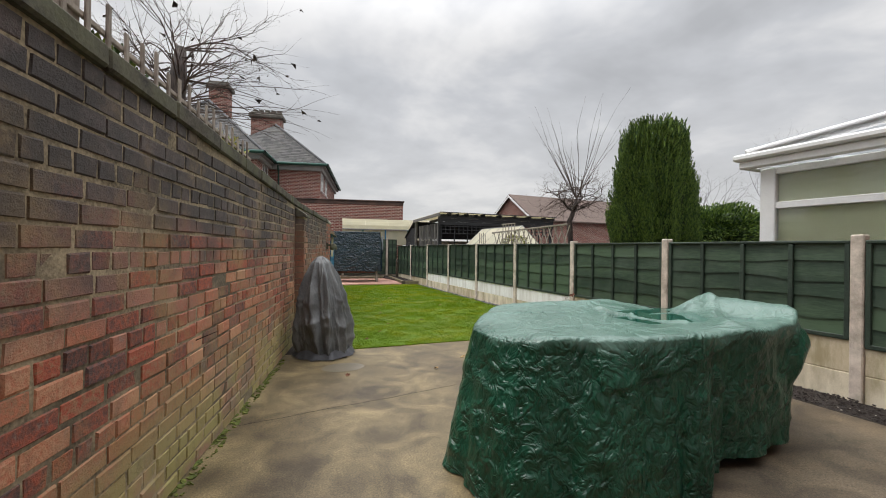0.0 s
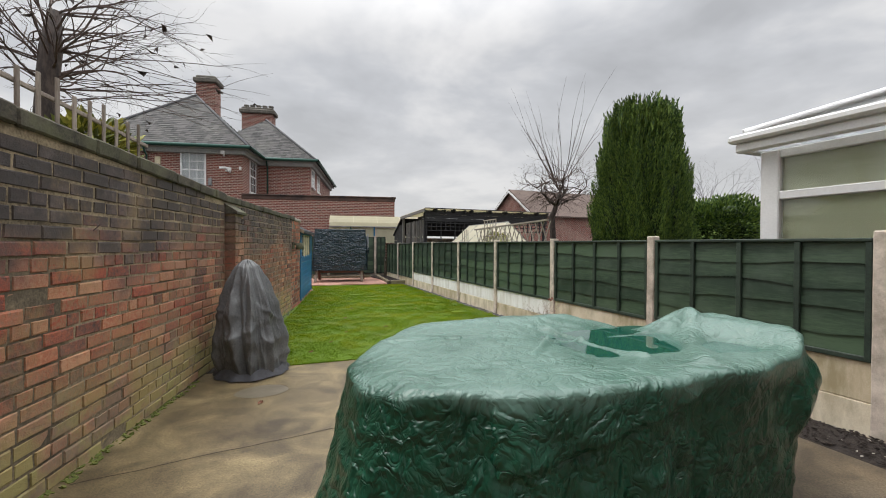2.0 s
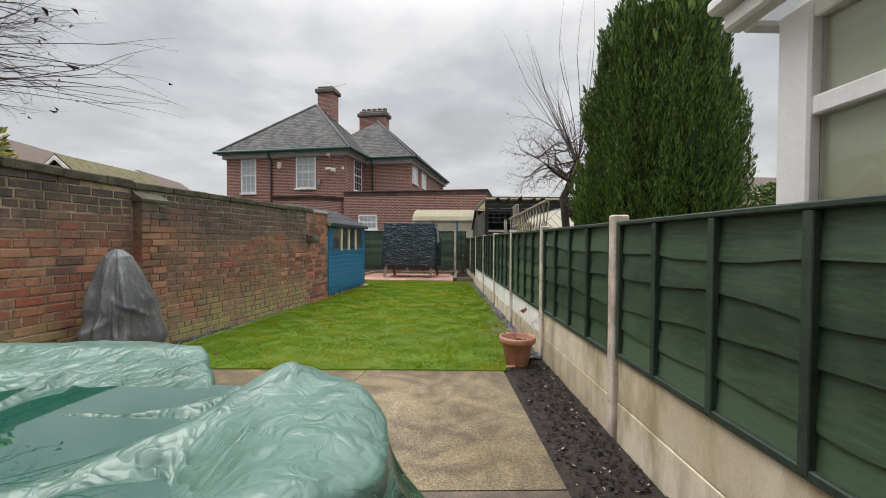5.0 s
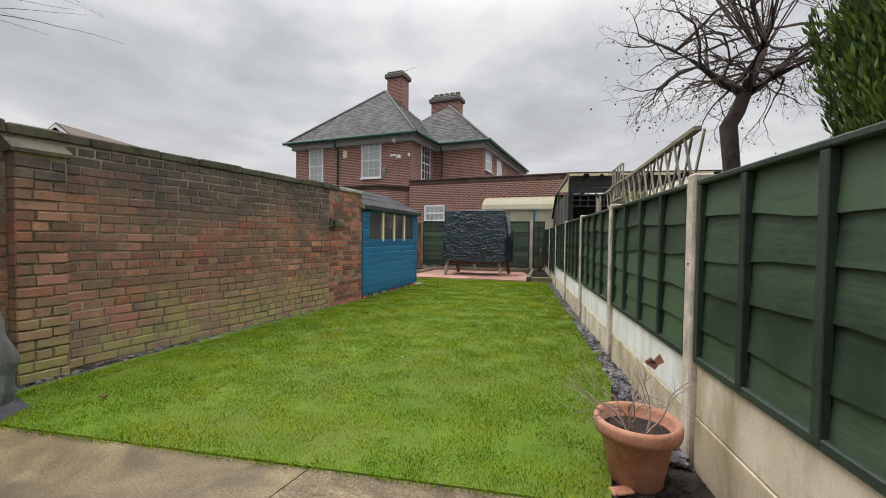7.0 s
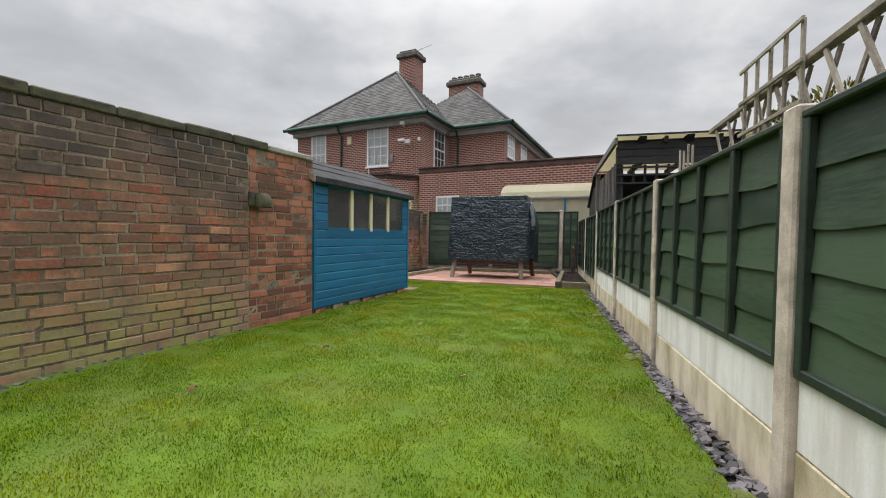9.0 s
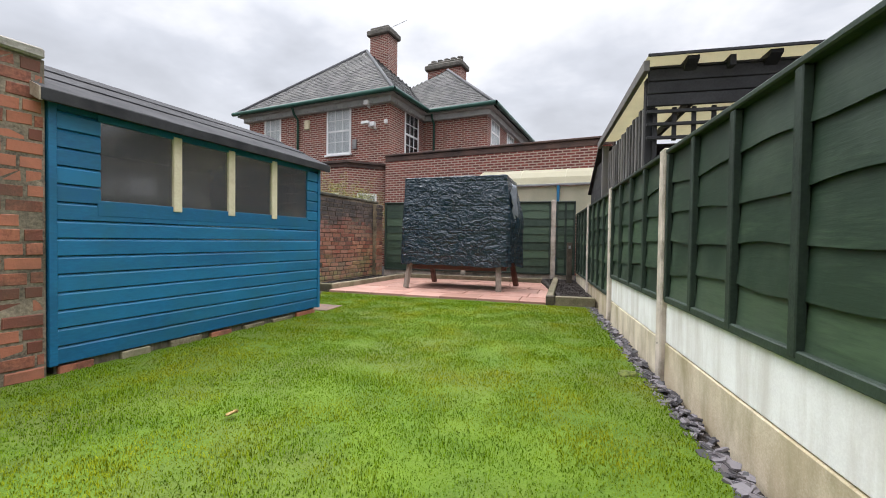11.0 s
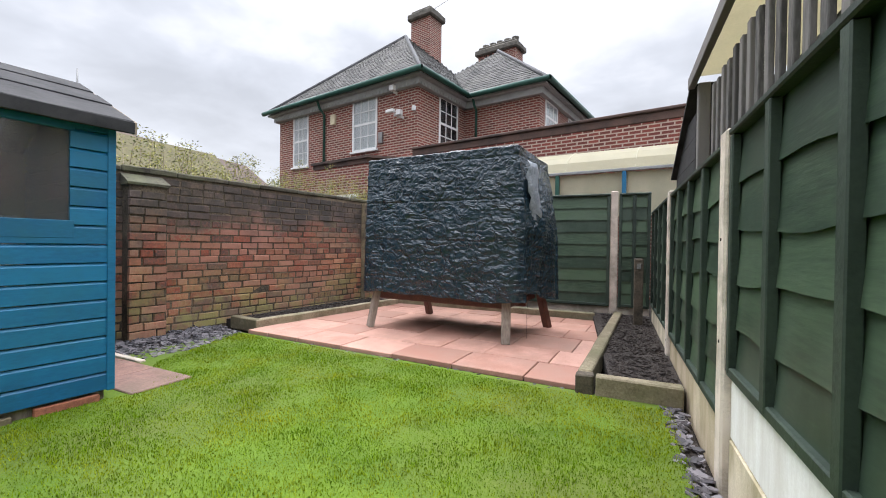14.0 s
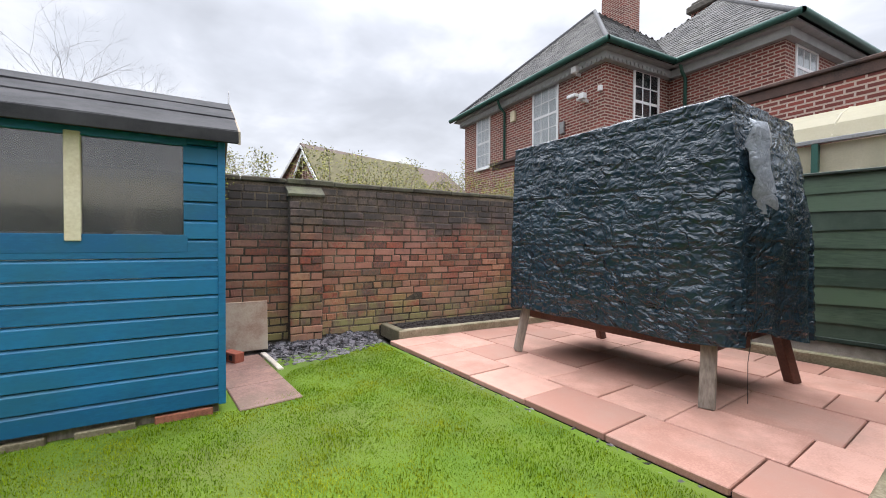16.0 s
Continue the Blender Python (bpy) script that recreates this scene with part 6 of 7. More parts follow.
for x0, x1 in ((0.16, 1.22), (1.34, 2.54), (2.66, 3.84), (3.96, 6.0)):
    for z0, z1 in ((0.8, 1.94), (2.02, 2.34)):
        boxed("pane", (x0, x1, 0.05, 0.055, z0, z1), M["clear"], cons, 0)
    boxed("blind", (x0, x1, 0.075, 0.085, 0.8, 2.34), M["blind"], cons, 0, "drawn pale green blind")
boxed("end_wall", (0.0, 0.08, 0.16, 4.0, 0, 2.42), M["white"], cons, 0)
boxed("fascia", (-0.16, 6.0, -0.14, -0.05, 2.43, 2.52), M["white"], cons, 0.015)
boxed("gutter", (-0.20, 6.0, -0.20, -0.08, 2.524, 2.60), M["white"], cons, 0.02)
boxed("end_fascia", (-0.16, -0.06, -0.05, 4.0, 2.43, 2.60), M["white"], cons, 0.015)
bm = bmesh.new()
vs = [bm.verts.new(p) for p in ((-0.1, -0.1, 2.60), (6.0, -0.1, 2.60), (6.0, 2.0, 3.35), (2.0, 2.0, 3.35))]
bm.faces.new(vs)
vs = [bm.verts.new(p) for p in ((-0.1, -0.1, 2.60), (2.0, 2.0, 3.35), (-0.1, 4.1, 2.60))]
bm.faces.new(vs)
part("roof_sheet", bm, M["clear"], cons, "glazed hipped roof").modifiers.new("thickness", "SOLIDIFY").thickness = 0.02
for p, q in (((-0.1, -0.1, 2.63), (2.0, 2.0, 3.38)), ((1.2, -0.1, 2.63), (2.4, 2.0, 3.38)), ((2.6, -0.1, 2.63), (3.4, 2.0, 3.38)), ((2.0, 2.0, 3.4), (6.0, 2.0, 3.4))):
    tubed("glazing_bar", [p, q], [0.035, 0.035], M["white"], cons, 6)


# ---- trees and shrubs ----
def sprays(n, sample, size, r, upward=0.8, wide=0.22):
    """Many small foliage sprays: bent three-vaned fronds."""
    V, F = [], []
    for _ in range(n):
        p, out = sample(r)
        s = size * r.uniform(0.6, 1.4)
        d = Vector((out.x + r.gauss(0, 0.35), out.y + r.gauss(0, 0.35), upward + out.z + r.gauss(0, 0.3))).normalized()
        a = d.orthogonal().normalized()
        a.rotate(Matrix.Rotation(r.uniform(0, 6.28), 3, d))
        c = d.cross(a)
        b = len(V)
        V += [tuple(p), tuple(p + d * s * 0.5 + a * s * wide), tuple(p + d * s), tuple(p + d * s * 0.5 - a * s * wide),
              tuple(p + d * s * 0.55 + c * s * wide * 0.9), tuple(p + d * s * 0.9 + c * s * 0.1)]
        F += [(b, b + 1, b + 2, b + 3), (b, b + 4, b + 5)]
    return V, F


def conifer_sample(H, R, z0):
    def f(r):
        z = z0 + (H - z0) * r.random() ** 0.9
        w = r.uniform(0, 2 * math.pi)
        t = (z - z0) / (H - z0)
        rad = R * (0.86 + 0.22 * math.sin(math.pi * min(1, t * 1.25)) - 0.16 * t) * (1 if t < 0.88 else math.sqrt(max(0.0, 1 - ((t - 0.88) / 0.125) ** 2)) * 0.94 + 0.06)
        rad *= 1 + 0.19 * noise.noise(Vector((math.cos(w) * 2.0, math.sin(w) * 2.4, z * 1.6))) + 0.07 * noise.noise(Vector((math.cos(w) * 6, math.sin(w) * 6, z * 3.5)))
        rad *= r.uniform(0.84, 1.03) * (1 + 0.10 * math.sin(w * 9 + 3 * noise.noise(Vector((w, z * 1.2, 5)))))
        return Vector((rad * math.cos(w), rad * math.sin(w), z)), Vector((math.cos(w), math.sin(w), 0.2)) * 0.75
    return f


con = thing("conifer", pose(5.73, 4.86, 0), "tall clipped columnar green conifer beyond the fence", "conifer tree")
r = random.Random(21)
at_crown = conifer_sample(3.44, 0.62, 0.9)
tufts = [at_crown(r) + (r.uniform(0.10, 0.30),) for _ in range(1900)]


def in_tuft(r):
    """A place in one of the upright feathery tufts, or between them."""
    if r.random() < 0.3:
        return at_crown(r)
    c, out, tall = r.choice(tufts)
    u = r.random()
    s = 0.026 * (1.1 - u)
    return c + out * (0.075 * u - 0.01) + Vector((r.gauss(0, s), r.gauss(0, s), tall * (u - 0.35))), out * 0.8


V, F = sprays(190000, in_tuft, 0.040, r, upward=1.5, wide=0.12)
b = len(V)
for _ in range(120):
    w, q = r.uniform(0, 6.28), 0.54 * math.sqrt(r.random())
    x, y = q * math.cos(w), q * math.sin(w)
    z = r.uniform(3.0, 3.36) - 0.3 * q * q
    for k in range(7):
        zz = z + k * 0.028
        i = len(V)
        a = r.uniform(0, 6.28)
        V += [(x, y, zz), (x + 0.022 * math.cos(a), y + 0.022 * math.sin(a), zz + 0.06), (x + 0.03 * math.cos(a), y + 0.03 * math.sin(a), zz + 0.10), (x - 0.012 * math.cos(a), y - 0.012 * math.sin(a), zz + 0.05)]
        F.append((i, i + 1, i + 2, i + 3))
raw("crown", V, F, M["conifer"], con)
# near-black core: the crown's inner shade put into colour, closing gaps
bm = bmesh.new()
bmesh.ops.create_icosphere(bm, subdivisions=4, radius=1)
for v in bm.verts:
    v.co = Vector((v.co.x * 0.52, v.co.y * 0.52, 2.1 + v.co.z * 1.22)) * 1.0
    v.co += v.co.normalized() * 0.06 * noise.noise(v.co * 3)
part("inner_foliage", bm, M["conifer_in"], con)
tubed("trunk", [(0, 0, -0.06), (0, 0, 1.2)], [0.12, 0.10], M["bark"], con)

# bare fruit tree behind the fence
tree = thing("bare_tree", pose(5.42, 6.52, 0), "leafless fruit tree with tangled twigs beyond the fence", "bare tree")
r = random.Random(8)
V, F = [], []
tube(V, F, [(0.0, 0.0, -0.06), (0.03, 0.0, 0.8), (0.02, 0.02, 1.5), (-0.02, 0.03, 1.95), (0.03, 0.02, 2.05), (0.10, 0.02, 2.25), (0.18, 0.04, 2.45)], [0.070, 0.060, 0.052, 0.056, 0.048, 0.038, 0.028], 8)
limbs = []
for w, reach, rise in ((0.4, 0.42, 0.34), (1.9, 0.36, 0.44), (3.2, 0.46, 0.30), (4.3, 0.38, 0.40), (5.4, 0.44, 0.26)):
    a = Vector((0.08, 0.02, 2.16))
    pts = [a, a + Vector((reach * 0.35 * math.cos(w), reach * 0.35 * math.sin(w), rise * 0.25)), a + Vector((reach * 0.75 * math.cos(w + 0.25), reach * 0.75 * math.sin(w + 0.25), rise * 0.55)), a + Vector((reach * math.cos(w), reach * math.sin(w), rise))]
    tube(V, F, pts, [0.030, 0.024, 0.018, 0.011], 7)
    limbs += pts[1:]
raw("trunk", V, F, M["bark"], tree, "", True)
V, F, tips = [], [], []
for i in range(44):
    w = i * 2.4 + r.uniform(-0.3, 0.3)
    base = limbs[i % len(limbs)]
    grow(V, F, base, (math.cos(w), math.sin(w), r.uniform(0.0, 0.7)), r.uniform(0.24, 0.42), 0.010, 4, r, 0.04, 0.75, (2, 3), 0.38, 0.70, tips)
for i in range(22):
    w = r.uniform(0, 6.28)
    grow(V, F, Vector((0.17, 0.04, 2.42)), (0.55 * math.cos(w), 0.55 * math.sin(w), 1), r.uniform(0.6, 1.35), 0.006, 1, r, -0.02, 0.25, (1, 2), 0.10, 0.6, tips, seg=6)
raw("twig_crown", V, F, M["twig"], tree)
V, F = [], []
for p in r.sample(tips, min(len(tips), 420)):
    b = len(V)
    s = r.uniform(0.004, 0.009)
    V += [tuple(p + Vector(c) * s) for c in ((1, 0, 0), (-1, 0, 0), (0, 1, 0), (0, -1, 0), (0, 0, 1), (0, 0, -1.4))]
    F += [(b + x, b + y, b + z) for x in (0, 1) for y in (2, 3) for z in (4, 5)]
tagged(raw("bud_scatter", V, F, M["twig"], tree), kind="stuff")


def shrub(name, x, y, z0, size, n, leaf, mat_name, label, category, seed, rad=(1, 1, 1), lean=0.3):
    s = thing(name, pose(x, y, 0), label, category)
    r = random.Random(seed)

    def sample(q):
        v = Vector((q.gauss(0, 1), q.gauss(0, 1), q.gauss(0, 1))).normalized()
        k = (0.72 + 0.3 * q.random()) * (1 + 0.35 * noise.noise(v * 1.8 + Vector((seed, 0, 0))))
        return Vector((v.x * rad[0] * size * k, v.y * rad[1] * size * k, z0 + v.z * rad[2] * size * k)), v
    V, F = sprays(n, sample, leaf, r, upward=0.25)
    raw("foliage", V, F, M[mat_name], s)
    # added core, painted near-black as shade within so no sky shows through
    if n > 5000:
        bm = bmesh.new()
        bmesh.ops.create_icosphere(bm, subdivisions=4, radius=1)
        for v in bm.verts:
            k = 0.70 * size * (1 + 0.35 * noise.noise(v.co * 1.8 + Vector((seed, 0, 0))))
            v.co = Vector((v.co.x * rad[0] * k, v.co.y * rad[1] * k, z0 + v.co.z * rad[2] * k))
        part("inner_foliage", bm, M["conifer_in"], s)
    V, F = [], []
    for i in range(5):
        grow(V, F, (0, 0, -0.06), (r.gauss(0, lean), r.gauss(0, lean), 1), max(0.3, z0 * 0.5), 0.02, 1, r, 0, lean * 1.3, curl=lean * 0.8)
    raw("stem_clump", V, F, M["twig"], s)
    return s


shrub("evergreen_shrub", 8.7, 5.8, 1.80, 0.78, 15000, 0.065, "conifer", "rounded dark evergreen shrub behind the fence", "shrub", 3, (1.25, 1.25, 0.7))
shrub("evergreen_shrub", 9.9, 5.3, 1.30, 0.62, 7000, 0.055, "leaf", "rounded evergreen shrub behind the fence", "shrub", 4, (1.2, 1.2, 0.7))
shrub("ivy", -0.72, 4.75, 2.18, 0.36, 900, 0.11, "leaf_yellow", "yellow-green variegated ivy climbing over the wall", "ivy", 6, (0.75, 1.7, 0.75))
shrub("climbing_plant", 5.26, 8.35, 1.52, 0.24, 1300, 0.036, "leaf_yellow", "yellow-green climbing plant on the fence trellis", "climbing plant", 9, (0.5, 2.2, 0.8), 0.03)
shrub("ivy", -1.15, 3.3, 2.35, 0.30, 500, 0.10, "leaf", "dark green ivy behind the trellis", "ivy", 7, (0.7, 1.6, 0.9))
for i, (x, y) in enumerate(((-1.2, 13.6), (-1.2, 15.2), (-1.1, 16.8), (-0.9, 18.4), (-0.8, 20.0))):
    h = thing("hedge_shrub", pose(x, y, 0), "straggly hedge of thin shoots behind the wall", "shrub", "hedge behind the wall")
    r = random.Random(70 + i)
    V, F, tips = [], [], []
    for q in range(60):
        grow(V, F, (r.gauss(0, 0.4), r.gauss(0, 0.7), -0.06), (r.gauss(0, 0.12), r.gauss(0, 0.12), 1), r.uniform(1.2, 1.75), 0.010, 1, r, 0, 0.3, (2, 3), 0.12, 0.45, tips)
    raw("stem_clump", V, F, M["pale_twig"], h)

    def hs(q):
        t = q.choice(tips)
        return t + Vector((q.gauss(0, 0.05), q.gauss(0, 0.05), -abs(q.gauss(0, 0.30)))), Vector((q.gauss(0, 1), q.gauss(0, 1), 0)).normalized()
    V, F = sprays(12000, hs, 0.030, r, upward=0.5)
    raw("foliage", V, F, M["leaf_yellow"], h)

# tree and trellis behind the side wall
ltree = thing("bare_tree", pose(-1.10, 4.88, 0), "leafless tree with long arching twigs behind the wall", "bare tree")
r = random.Random(33)
V, F = [], []
tube(V, F, [(0, 0, -0.06), (0.02, 0, 1.2), (0.0, -0.05, 2.4), (0.03, 0, 3.1), (0.05, 0.02, 3.45)], [0.11, 0.09, 0.08, 0.085, 0.05], 8)
raw("trunk", V, F, M["bark"], ltree, "", True)
V, F, tips = [], [], []
for i in range(40):
    w = i * 2.39
    base = Vector((0.04, 0, r.uniform(2.75, 3.45)))
    grow(V, F, base, (math.cos(w), math.sin(w) + 0.35, r.uniform(0.2, 0.9)), r.uniform(0.35, 0.6), 0.011, 3, r, 0.03, 0.5, (2, 3), 0.22, 0.78, tips, seg=5)
for i in range(12):
    w = r.uniform(0.35, 1.25)
    base = Vector((0.04, 0, r.uniform(2.5, 3.4)))
    grow(V, F, base, (math.cos(w), math.sin(w), r.uniform(0.1, 0.5)), r.uniform(1.0, 1.6), 0.006, 1, r, 0.05, 0.3, (1, 2), 0.10, 0.5, tips, seg=7)
raw("twig_crown", V, F, M["twig"], ltree)
V, F = [], []
for p in r.sample(tips, 110):
    b = len(V)
    s = r.uniform(0.012, 0.028)
    V += [tuple(p + Vector((r.gauss(0, s), r.gauss(0, s), -abs(r.gauss(0, s * 1.5))))) for _ in range(4)]
    F.append((b, b + 1, b + 2, b + 3))
tagged(raw("leaf_litter", V, F, M["bark"], ltree), kind="stuff")

lat = thing("wall_trellis", along(wall_x(1.2) - 0.27, 1.2, WALL_DEG), "weathered picket trellis standing behind the wall", "trellis")
for z in (2.16, 2.42):
    boxed("rail", (0, 3.7, 0.0, 0.02, z, z + 0.03), M["oldwood"], lat, 0.004, m=Matrix.Rotation(radians(2.5), 4, "Y") @ Matrix.Translation((0, 0, 0.07)))
for i in range(24):
    x = 0.05 + i * 0.155
    boxed("pale", (x, x + 0.032, -0.015, 0.0, 1.7, 2.60 - 0.045 * x + 0.03 * ((i * 7) % 3)), M["oldwood"], lat, 0.004)
boxed("post", (1.05, 1.15, 0.02, 0.12, -0.05, 3.0), M["oldwood"], lat, 0.008)

# ---- distant houses ----
def gable_house(x, y, deg, length, width, eave, ridge, label, tiles="roof_red"):
    h = thing("distant_house", along(x, y, deg), label, "house", "houses in the distance")
    prism("wall", [(-width / 2, -0.1), (-width / 2, eave), (0, ridge - 0.12), (width / 2, eave), (width / 2, -0.1)], 0.0, length, M["hbrick"], h, axis="x")
    s = (ridge - eave) / (width / 2)
    for side in (1, -1):
        yy = side * (width / 2 + 0.3)
        prism("roof", [(0, ridge), (yy, eave - 0.3 * s), (yy, eave - 0.3 * s + 0.12), (0, ridge + 0.12)], -0.25, length + 0.25, M[tiles], h, axis="x")
        prism("barge_board", [(0, ridge - 0.16), (yy, eave - 0.3 * s - 0.16), (yy, eave - 0.3 * s + 0.02), (0, ridge + 0.02)], -0.30, -0.252, M["white"], h, axis="x")
    return h


gable_house(19.5, 31.5, 2, 12, 7.0, 3.9, 6.2, "red brick house with a brown tiled gable roof")
gable_house(-21.7, 22.6, 100, 14, 7, 4.6, 7.3, "distant house with a brown tiled gable roof")
gable_house(-40, 62, 100, 14, 8, 8.4, 11.4, "far house with a brown tiled gable roof")
gable_house(-12.8, 19.4, 90, 5.3, 3.8, 3.2, 4.95, "low brick building with a mossy tiled roof", "roof_moss")
gable_house(30, 12, 30, 10, 7, 4.5, 6.8, "red brick house with a brown tiled gable roof")
# assumed house behind the walk's start, unseen, set close to block sky light
own = thing("unseen_house", pose(0, -0.65, 0), "unseen red brick wall with a white door, added to block sky light", "house")
boxed("wall", (-3.5, 5.0, -6.0, -0.2, -0.1, 6.0), M["hbrick"], own, 0)
boxed("door", (1.0, 2.8, -0.2, -0.15, 0.0, 2.1), M["white"], own, 0.01)

# far bare trees, distance haze put into their pale grey colour
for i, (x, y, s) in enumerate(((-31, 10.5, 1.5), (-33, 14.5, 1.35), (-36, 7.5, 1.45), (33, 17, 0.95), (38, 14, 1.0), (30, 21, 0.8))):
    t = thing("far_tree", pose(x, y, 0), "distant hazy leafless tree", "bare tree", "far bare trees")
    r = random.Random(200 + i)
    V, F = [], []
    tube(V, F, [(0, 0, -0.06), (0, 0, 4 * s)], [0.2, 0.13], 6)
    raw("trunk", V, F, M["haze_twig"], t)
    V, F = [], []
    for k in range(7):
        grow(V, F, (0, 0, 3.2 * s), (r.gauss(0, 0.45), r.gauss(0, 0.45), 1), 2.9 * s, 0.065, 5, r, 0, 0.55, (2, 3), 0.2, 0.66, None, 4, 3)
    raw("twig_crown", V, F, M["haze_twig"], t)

# ---- small ground things ----
rg = np.random.default_rng(4)


def inside(px, py, poly):
    res = np.zeros(len(px), bool)
    for (x0, y0), (x1, y1) in zip(poly, poly[1:] + poly[:1]):
        cond = (y0 > py) != (y1 > py)
        with np.errstate(divide="ignore", invalid="ignore"):
            xi = (x1 - x0) * (py - y0) / (y1 - y0 if y1 != y0 else 1e-9) + x0
        res ^= cond & (px < xi)
    return res


def chips(name, poly, n, size, material, label, category, zbase=0.0):
    """Flat angular chips scattered in an outline, joined."""
    xs = [p[0] for p in poly]
    ys = [p[1] for p in poly]
    px, py = rg.uniform(min(xs), max(xs), n * 3), rg.uniform(min(ys), max(ys), n * 3)
    ok = inside(px, py, poly)
    px, py = px[ok][:n], py[ok][:n]
    V, F = [], []
    for x, y in zip(px, py):
        s = size * rg.uniform(0.5, 1.5)
        k = 5
        a0 = rg.uniform(0, 6.28)
        el = rg.uniform(0.45, 0.9)
        q = Euler((rg.normal(0, 0.3), rg.normal(0, 0.3), rg.uniform(0, 6.28))).to_matrix()
        b = len(V)
        for z in (0.0, s * 0.28):
            for i in range(k):
                w = a0 + 2 * math.pi * i / k
                v = q @ Vector((s * math.cos(w), s * el * math.sin(w), z))
                V.append((x + v.x, y + v.y, zbase + s * 0.15 + v.z))
        F.append(tuple(range(b + k, b + 2 * k)))
        for i in range(k):
            j = (i + 1) % k
            F.append((b + i, b + j, b + k + j, b + k + i))
    return tagged(raw(name, V, F, material), label, category, kind="stuff")


chips("slate_chippings", [(4.74, 5.75), (4.92, 5.75), (4.92, 14.5), (4.81, 14.5), (4.81, 10.0), (4.79, 7.0)], 1500, 0.026, M["slate"], "purple grey slate chippings along the fence foot", "slate chippings")
chips("slate_chippings", [(wall_x(5.5) + 0.12, 5.5), (0.34, 5.46), (wall_x(7.5) + 0.17, 7.5), (1.2, 10.6), (1.12, 10.6), (wall_x(7.5) + 0.02, 7.5)], 700, 0.026, M["slate"], "grey slate chippings at the wall foot", "slate chippings")
chips("slate_chippings", [(0.05, 13.75), (0.92, 13.75), (0.90, 14.3), (0.75, 14.86), (0.25, 15.0), (0.0, 14.9)], 900, 0.028, M["slate"], "purple grey slate chippings beside the path slabs", "slate chippings")
chips("gravel", [(0.78, 14.80), (4.35, 14.49), (4.35, 14.54), (0.78, 14.86)], 260, 0.018, M["slate"], "small grey stones along the paving edge", "gravel")
chips("soil_crumbs", [(4.46, -1), (4.92, -1), (4.92, 5.8), (4.46, 5.8)], 1800, 0.014, M["soil"], "dark crumbs of bark and soil", "soil")
chips("soil_crumbs", [(4.52, 14.62), (4.92, 14.62), (4.92, 17.6), (4.35, 17.6)], 1400, 0.016, M["soil"], "dark bark chips in the raised bed", "bark chips", 0.095)
chips("soil_crumbs", [(0.2, 15.2), (0.75, 15.15), (1.15, 17.4), (0.55, 17.6)], 800, 0.015, M["soil"], "dark soil crumbs in the wall bed", "soil", 0.07)
chips("pale_stones", [(4.46, -1), (4.92, -1), (4.92, 5.8), (4.46, 5.8)], 130, 0.010, M["coping_pale"], "few pale pebbles in the soil bed", "pebbles")
for x, y, s in ((4.80, 9.72, 0.09), (4.74, 11.62, 0.07), (4.83, 7.80, 0.06)):
    mo = thing("moss_clump", pose(x, y, 0.0), "low clump of moss beside a fence post", "moss")
    bm = bmesh.new()
    bmesh.ops.create_icosphere(bm, subdivisions=3, radius=s)
    for v in bm.verts:
        v.co += v.co.normalized() * 0.4 * s * noise.noise(v.co * 22)
        v.co.z = max(-0.01, v.co.z * 0.55)
    part("cushion", bm, M["moss"], mo, "", True)

# moss line along the foot of the side wall
chips("moss_line", [(wall_x(-0.4) + 0.0, -0.4), (wall_x(-0.4) + 0.10, -0.4), (wall_x(5.2) + 0.07, 5.2), (wall_x(5.2), 5.2)], 2800, 0.017, M["moss"], "moss along the wall foot", "moss")

# fallen leaves on the lawn and patio
for i, (x, y) in enumerate(((2.43, 7.05), (2.98, 7.16), (1.45, 6.3), (1.15, 5.85), (1.75, 6.9), (3.5, 8.8), (2.2, 9.2), (1.6, 4.2), (2.1, 4.55), (0.62, 4.3), (3.2, 4.1), (2.7, 10.4), (1.9, 8.1))):
    lf = thing("fallen_leaf", pose(x, y, 0.035 if y > 5.4 else 0.004, 0, 0, i * 67), "curled tan fallen leaf", "leaf", "fallen leaves")
    bm = bmesh.new()
    rows = [[bm.verts.new((0.06 * u - 0.03, v * 0.026 * math.sin(math.pi * min(1, u + 0.08)), 0.012 * v * v + 0.010 * math.sin(3 * u + i))) for v in (-1, 0, 1)] for u in np.linspace(0, 1, 7)]
    for a, b in zip(rows, rows[1:]):
        for q in range(2):
            bm.faces.new((a[q], a[q + 1], b[q + 1], b[q]))
    part("blade", bm, M["leaf_tan"] if i % 3 else M["leaf_brown"], lf)

# damp round mark beside the barbecue, joints of the patio
bm = bmesh.new()
vs = [bm.verts.new((0.62 + 0.24 * (1 + 0.2 * noise.noise(Vector((math.cos(w), math.sin(w), 3)))) * math.cos(w), 4.62 + 0.17 * math.sin(w), 0.004)) for w in np.linspace(0, 6.2, 36)]
bm.faces.new(vs)
tagged(part("damp_stain", bm, M["damp"]), "dark damp stain on the concrete", "stain", kind="structure")
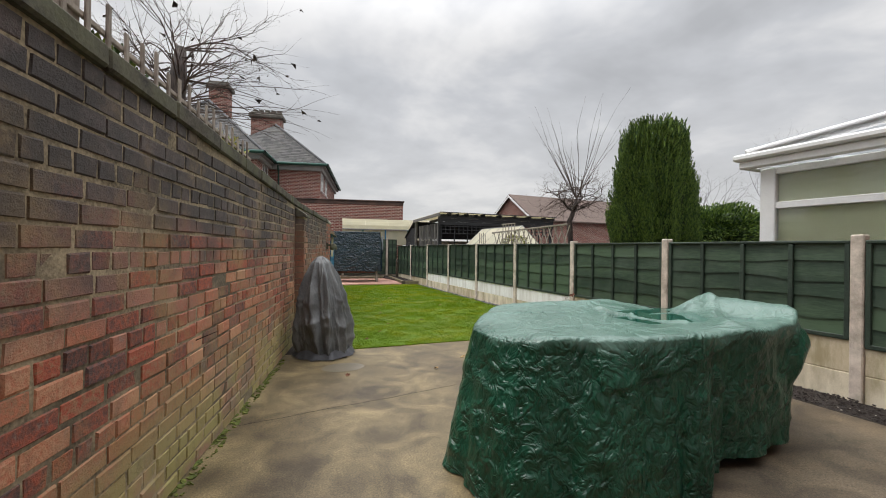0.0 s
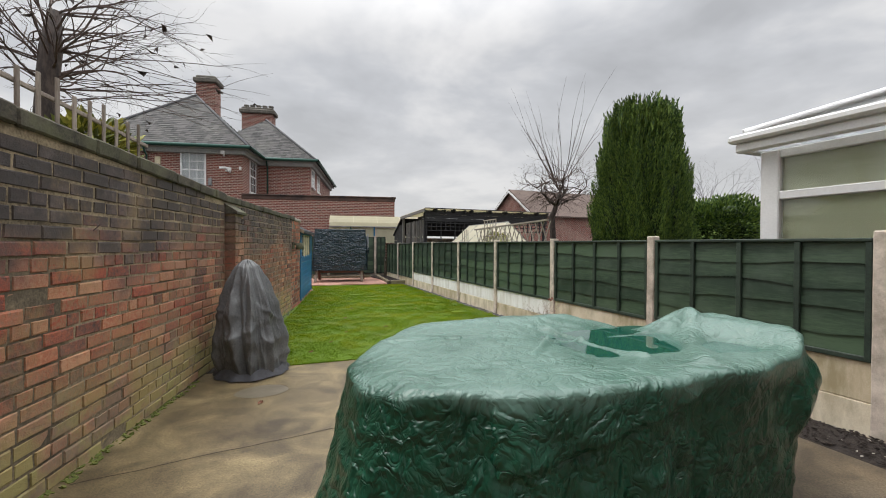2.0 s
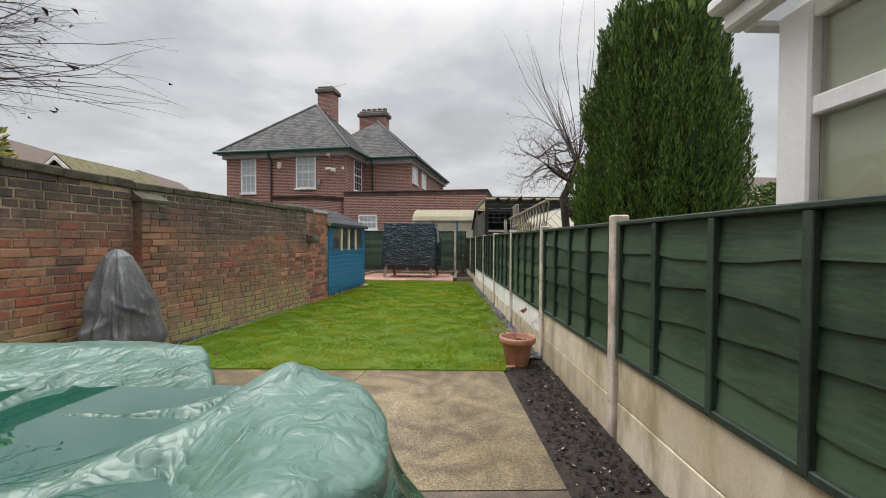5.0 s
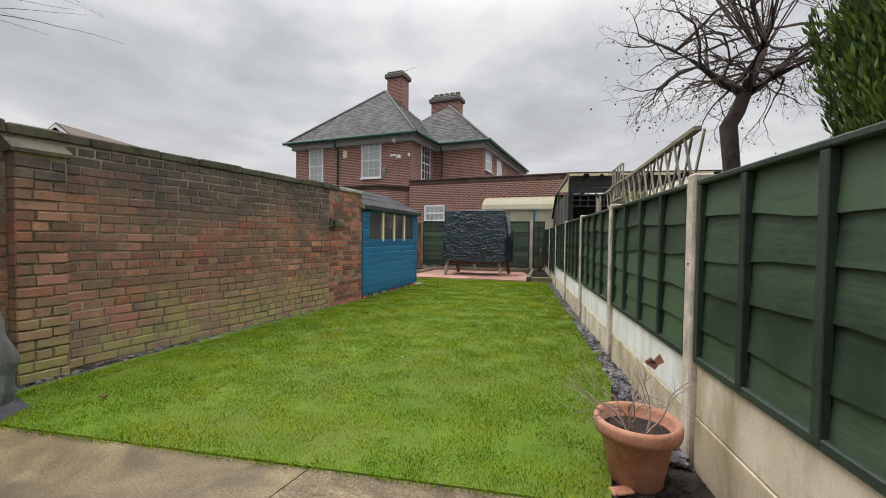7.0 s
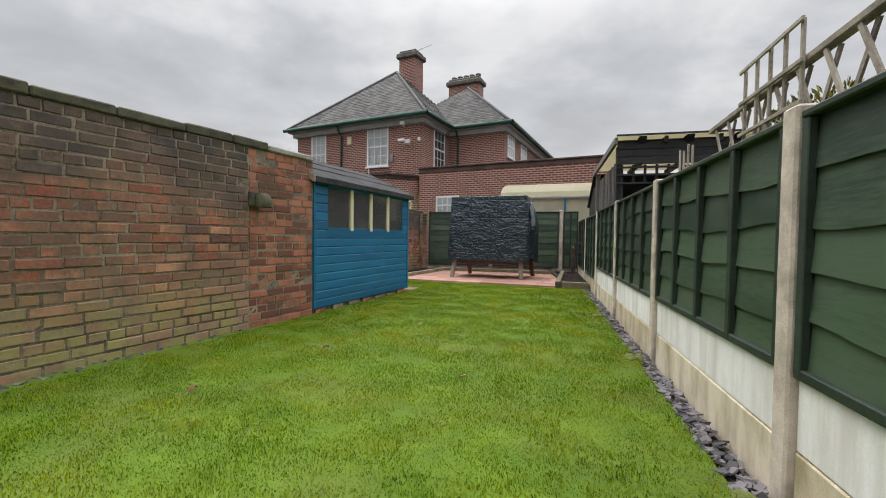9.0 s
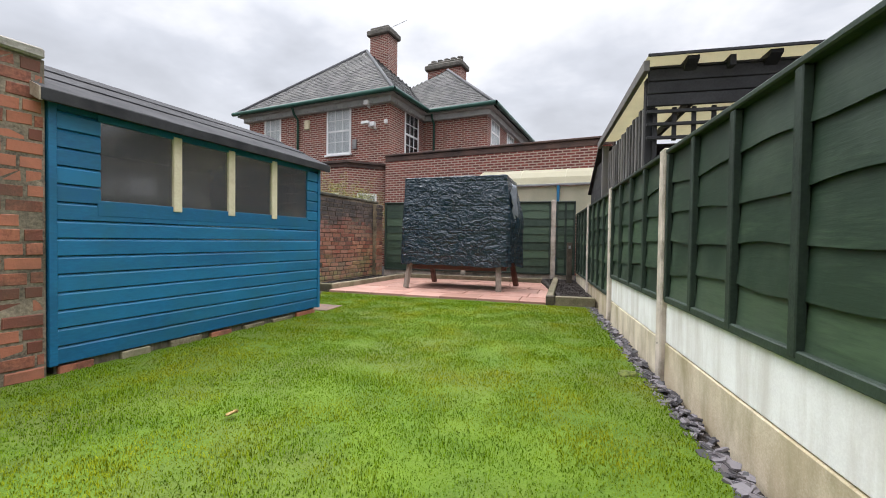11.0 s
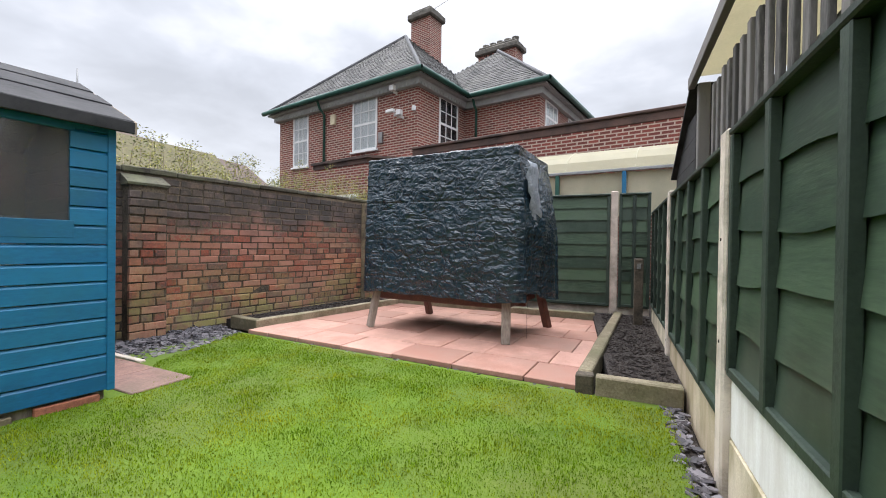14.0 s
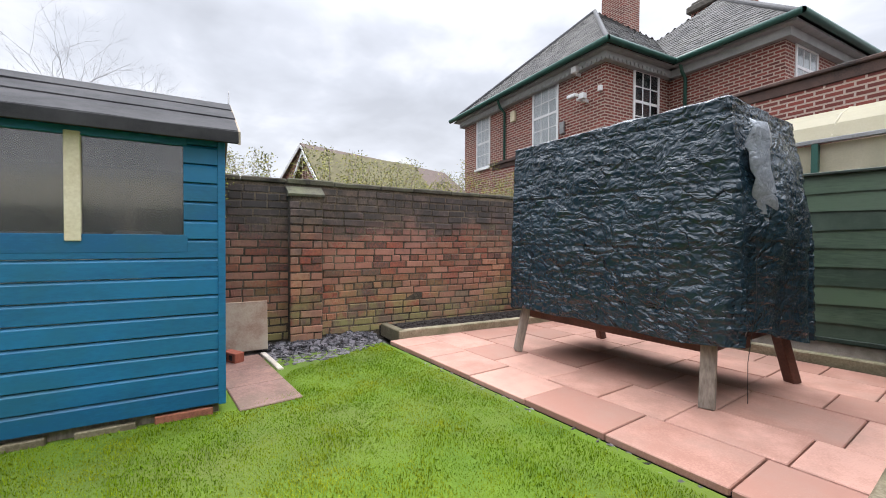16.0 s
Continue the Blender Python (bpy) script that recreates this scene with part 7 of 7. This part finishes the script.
for x0, y0, x1, y1 in ((wall_x(3.3) + 0.1, 3.35, 1.6, 3.62),):
    d = Vector((x1 - x0, y1 - y0, 0))
    bm = bmesh.new()
    n = 24
    pts = [Vector((x0, y0, 0.003)) + d * i / n + Vector((-d.y, d.x, 0)).normalized() * 0.015 * noise.noise(Vector((i * 0.4, x0, 0))) for i in range(n + 1)]
    side = Vector((-d.y, d.x, 0)).normalized() * 0.003
    rows = [(bm.verts.new(p - side), bm.verts.new(p + side)) for p in pts]
    for a, b in zip(rows, rows[1:]):
        bm.faces.new((a[0], a[1], b[1], b[0]))
    tagged(part("patio_joint", bm, M["soil"]), "dark crack across the concrete patio", "joint", kind="structure")

# grass blades over the lawn, denser where the walk passes
LAWN = [(0.36, 5.385), (4.41, 5.285), (4.79, 7.0), (4.83, 10.0), (4.85, 14.42), (0.72, 14.82), (0.9, 14.2), (1.05, 13.75), (1.62, 13.3), (1.2, 10.6), (0.78, 8.0)]
NB = 520000
px, py = rg.uniform(0.3, 4.88, NB * 2), rg.uniform(5.27, 14.85, NB * 2)
edge = np.array([noise.noise(Vector((i * 0.06, 3.0, 0))) * 0.035 + noise.noise(Vector((i * 0.3, 7.0, 0))) * 0.02 for i in range(400)])
ok = inside(px + edge[((py - 5.2) * 40).astype(int)], py + edge[((px + 1.0) * 60).astype(int)], LAWN)
px, py = px[ok][:NB], py[ok][:NB]
n = len(px)
gx, gy = ((px - 0.3) * 12).astype(int), ((py - 5.3) * 12).astype(int)
field = np.array([[noise.noise(Vector((i * 0.30, j * 0.30, 0))) + 0.5 * noise.noise(Vector((i * 0.9, j * 0.9, 4))) for j in range(120)] for i in range(60)])
tuft = field[np.clip(gx, 0, 59), np.clip(gy, 0, 119)]
keep = (tuft > -0.2) | (rg.random(n) < 0.85)
px, py, tuft = px[keep], py[keep], tuft[keep]
n = len(px)
h = rg.uniform(0.008, 0.019, n) * (1 + 0.7 * tuft)
ang, lean_a = rg.uniform(0, 2 * np.pi, n), rg.uniform(0.1, 0.9, n)
dx, dy = np.cos(ang), np.sin(ang)
wv = rg.uniform(0.0011, 0.0023, n)
base = np.stack([px, py, np.full(n, 0.010)], 1)
sidev = np.stack([-dy * wv, dx * wv, np.zeros(n)], 1)
midp = base + np.stack([dx * h * lean_a * 0.35, dy * h * lean_a * 0.35, h * 0.6], 1)
tipp = base + np.stack([dx * h * lean_a * 0.95, dy * h * lean_a * 0.95, h * (1.05 - 0.35 * lean_a)], 1)
verts = np.stack([base - sidev, base + sidev, midp + sidev * 0.8, midp - sidev * 0.8, tipp], 1).reshape(-1, 3)
me = bpy.data.meshes.new("grass")
idx = np.arange(n)[:, None] * 5
loops = np.concatenate([idx + np.array([[0, 1, 2, 3]]), idx + np.array([[3, 2, 4]])], 1).reshape(-1)
me.vertices.add(len(verts))
me.vertices.foreach_set("co", verts.reshape(-1))
me.loops.add(len(loops))
me.loops.foreach_set("vertex_index", loops)
me.polygons.add(2 * n)
starts = (np.arange(n)[:, None] * 7 + np.array([[0, 4]])).reshape(-1)
me.polygons.foreach_set("loop_start", starts)
me.update(calc_edges=True)
me.materials.append(M["grass"])
tagged(new("grass", me), "short uneven green grass blades with yellowed moss", "grass", kind="stuff")

lay_bricks()
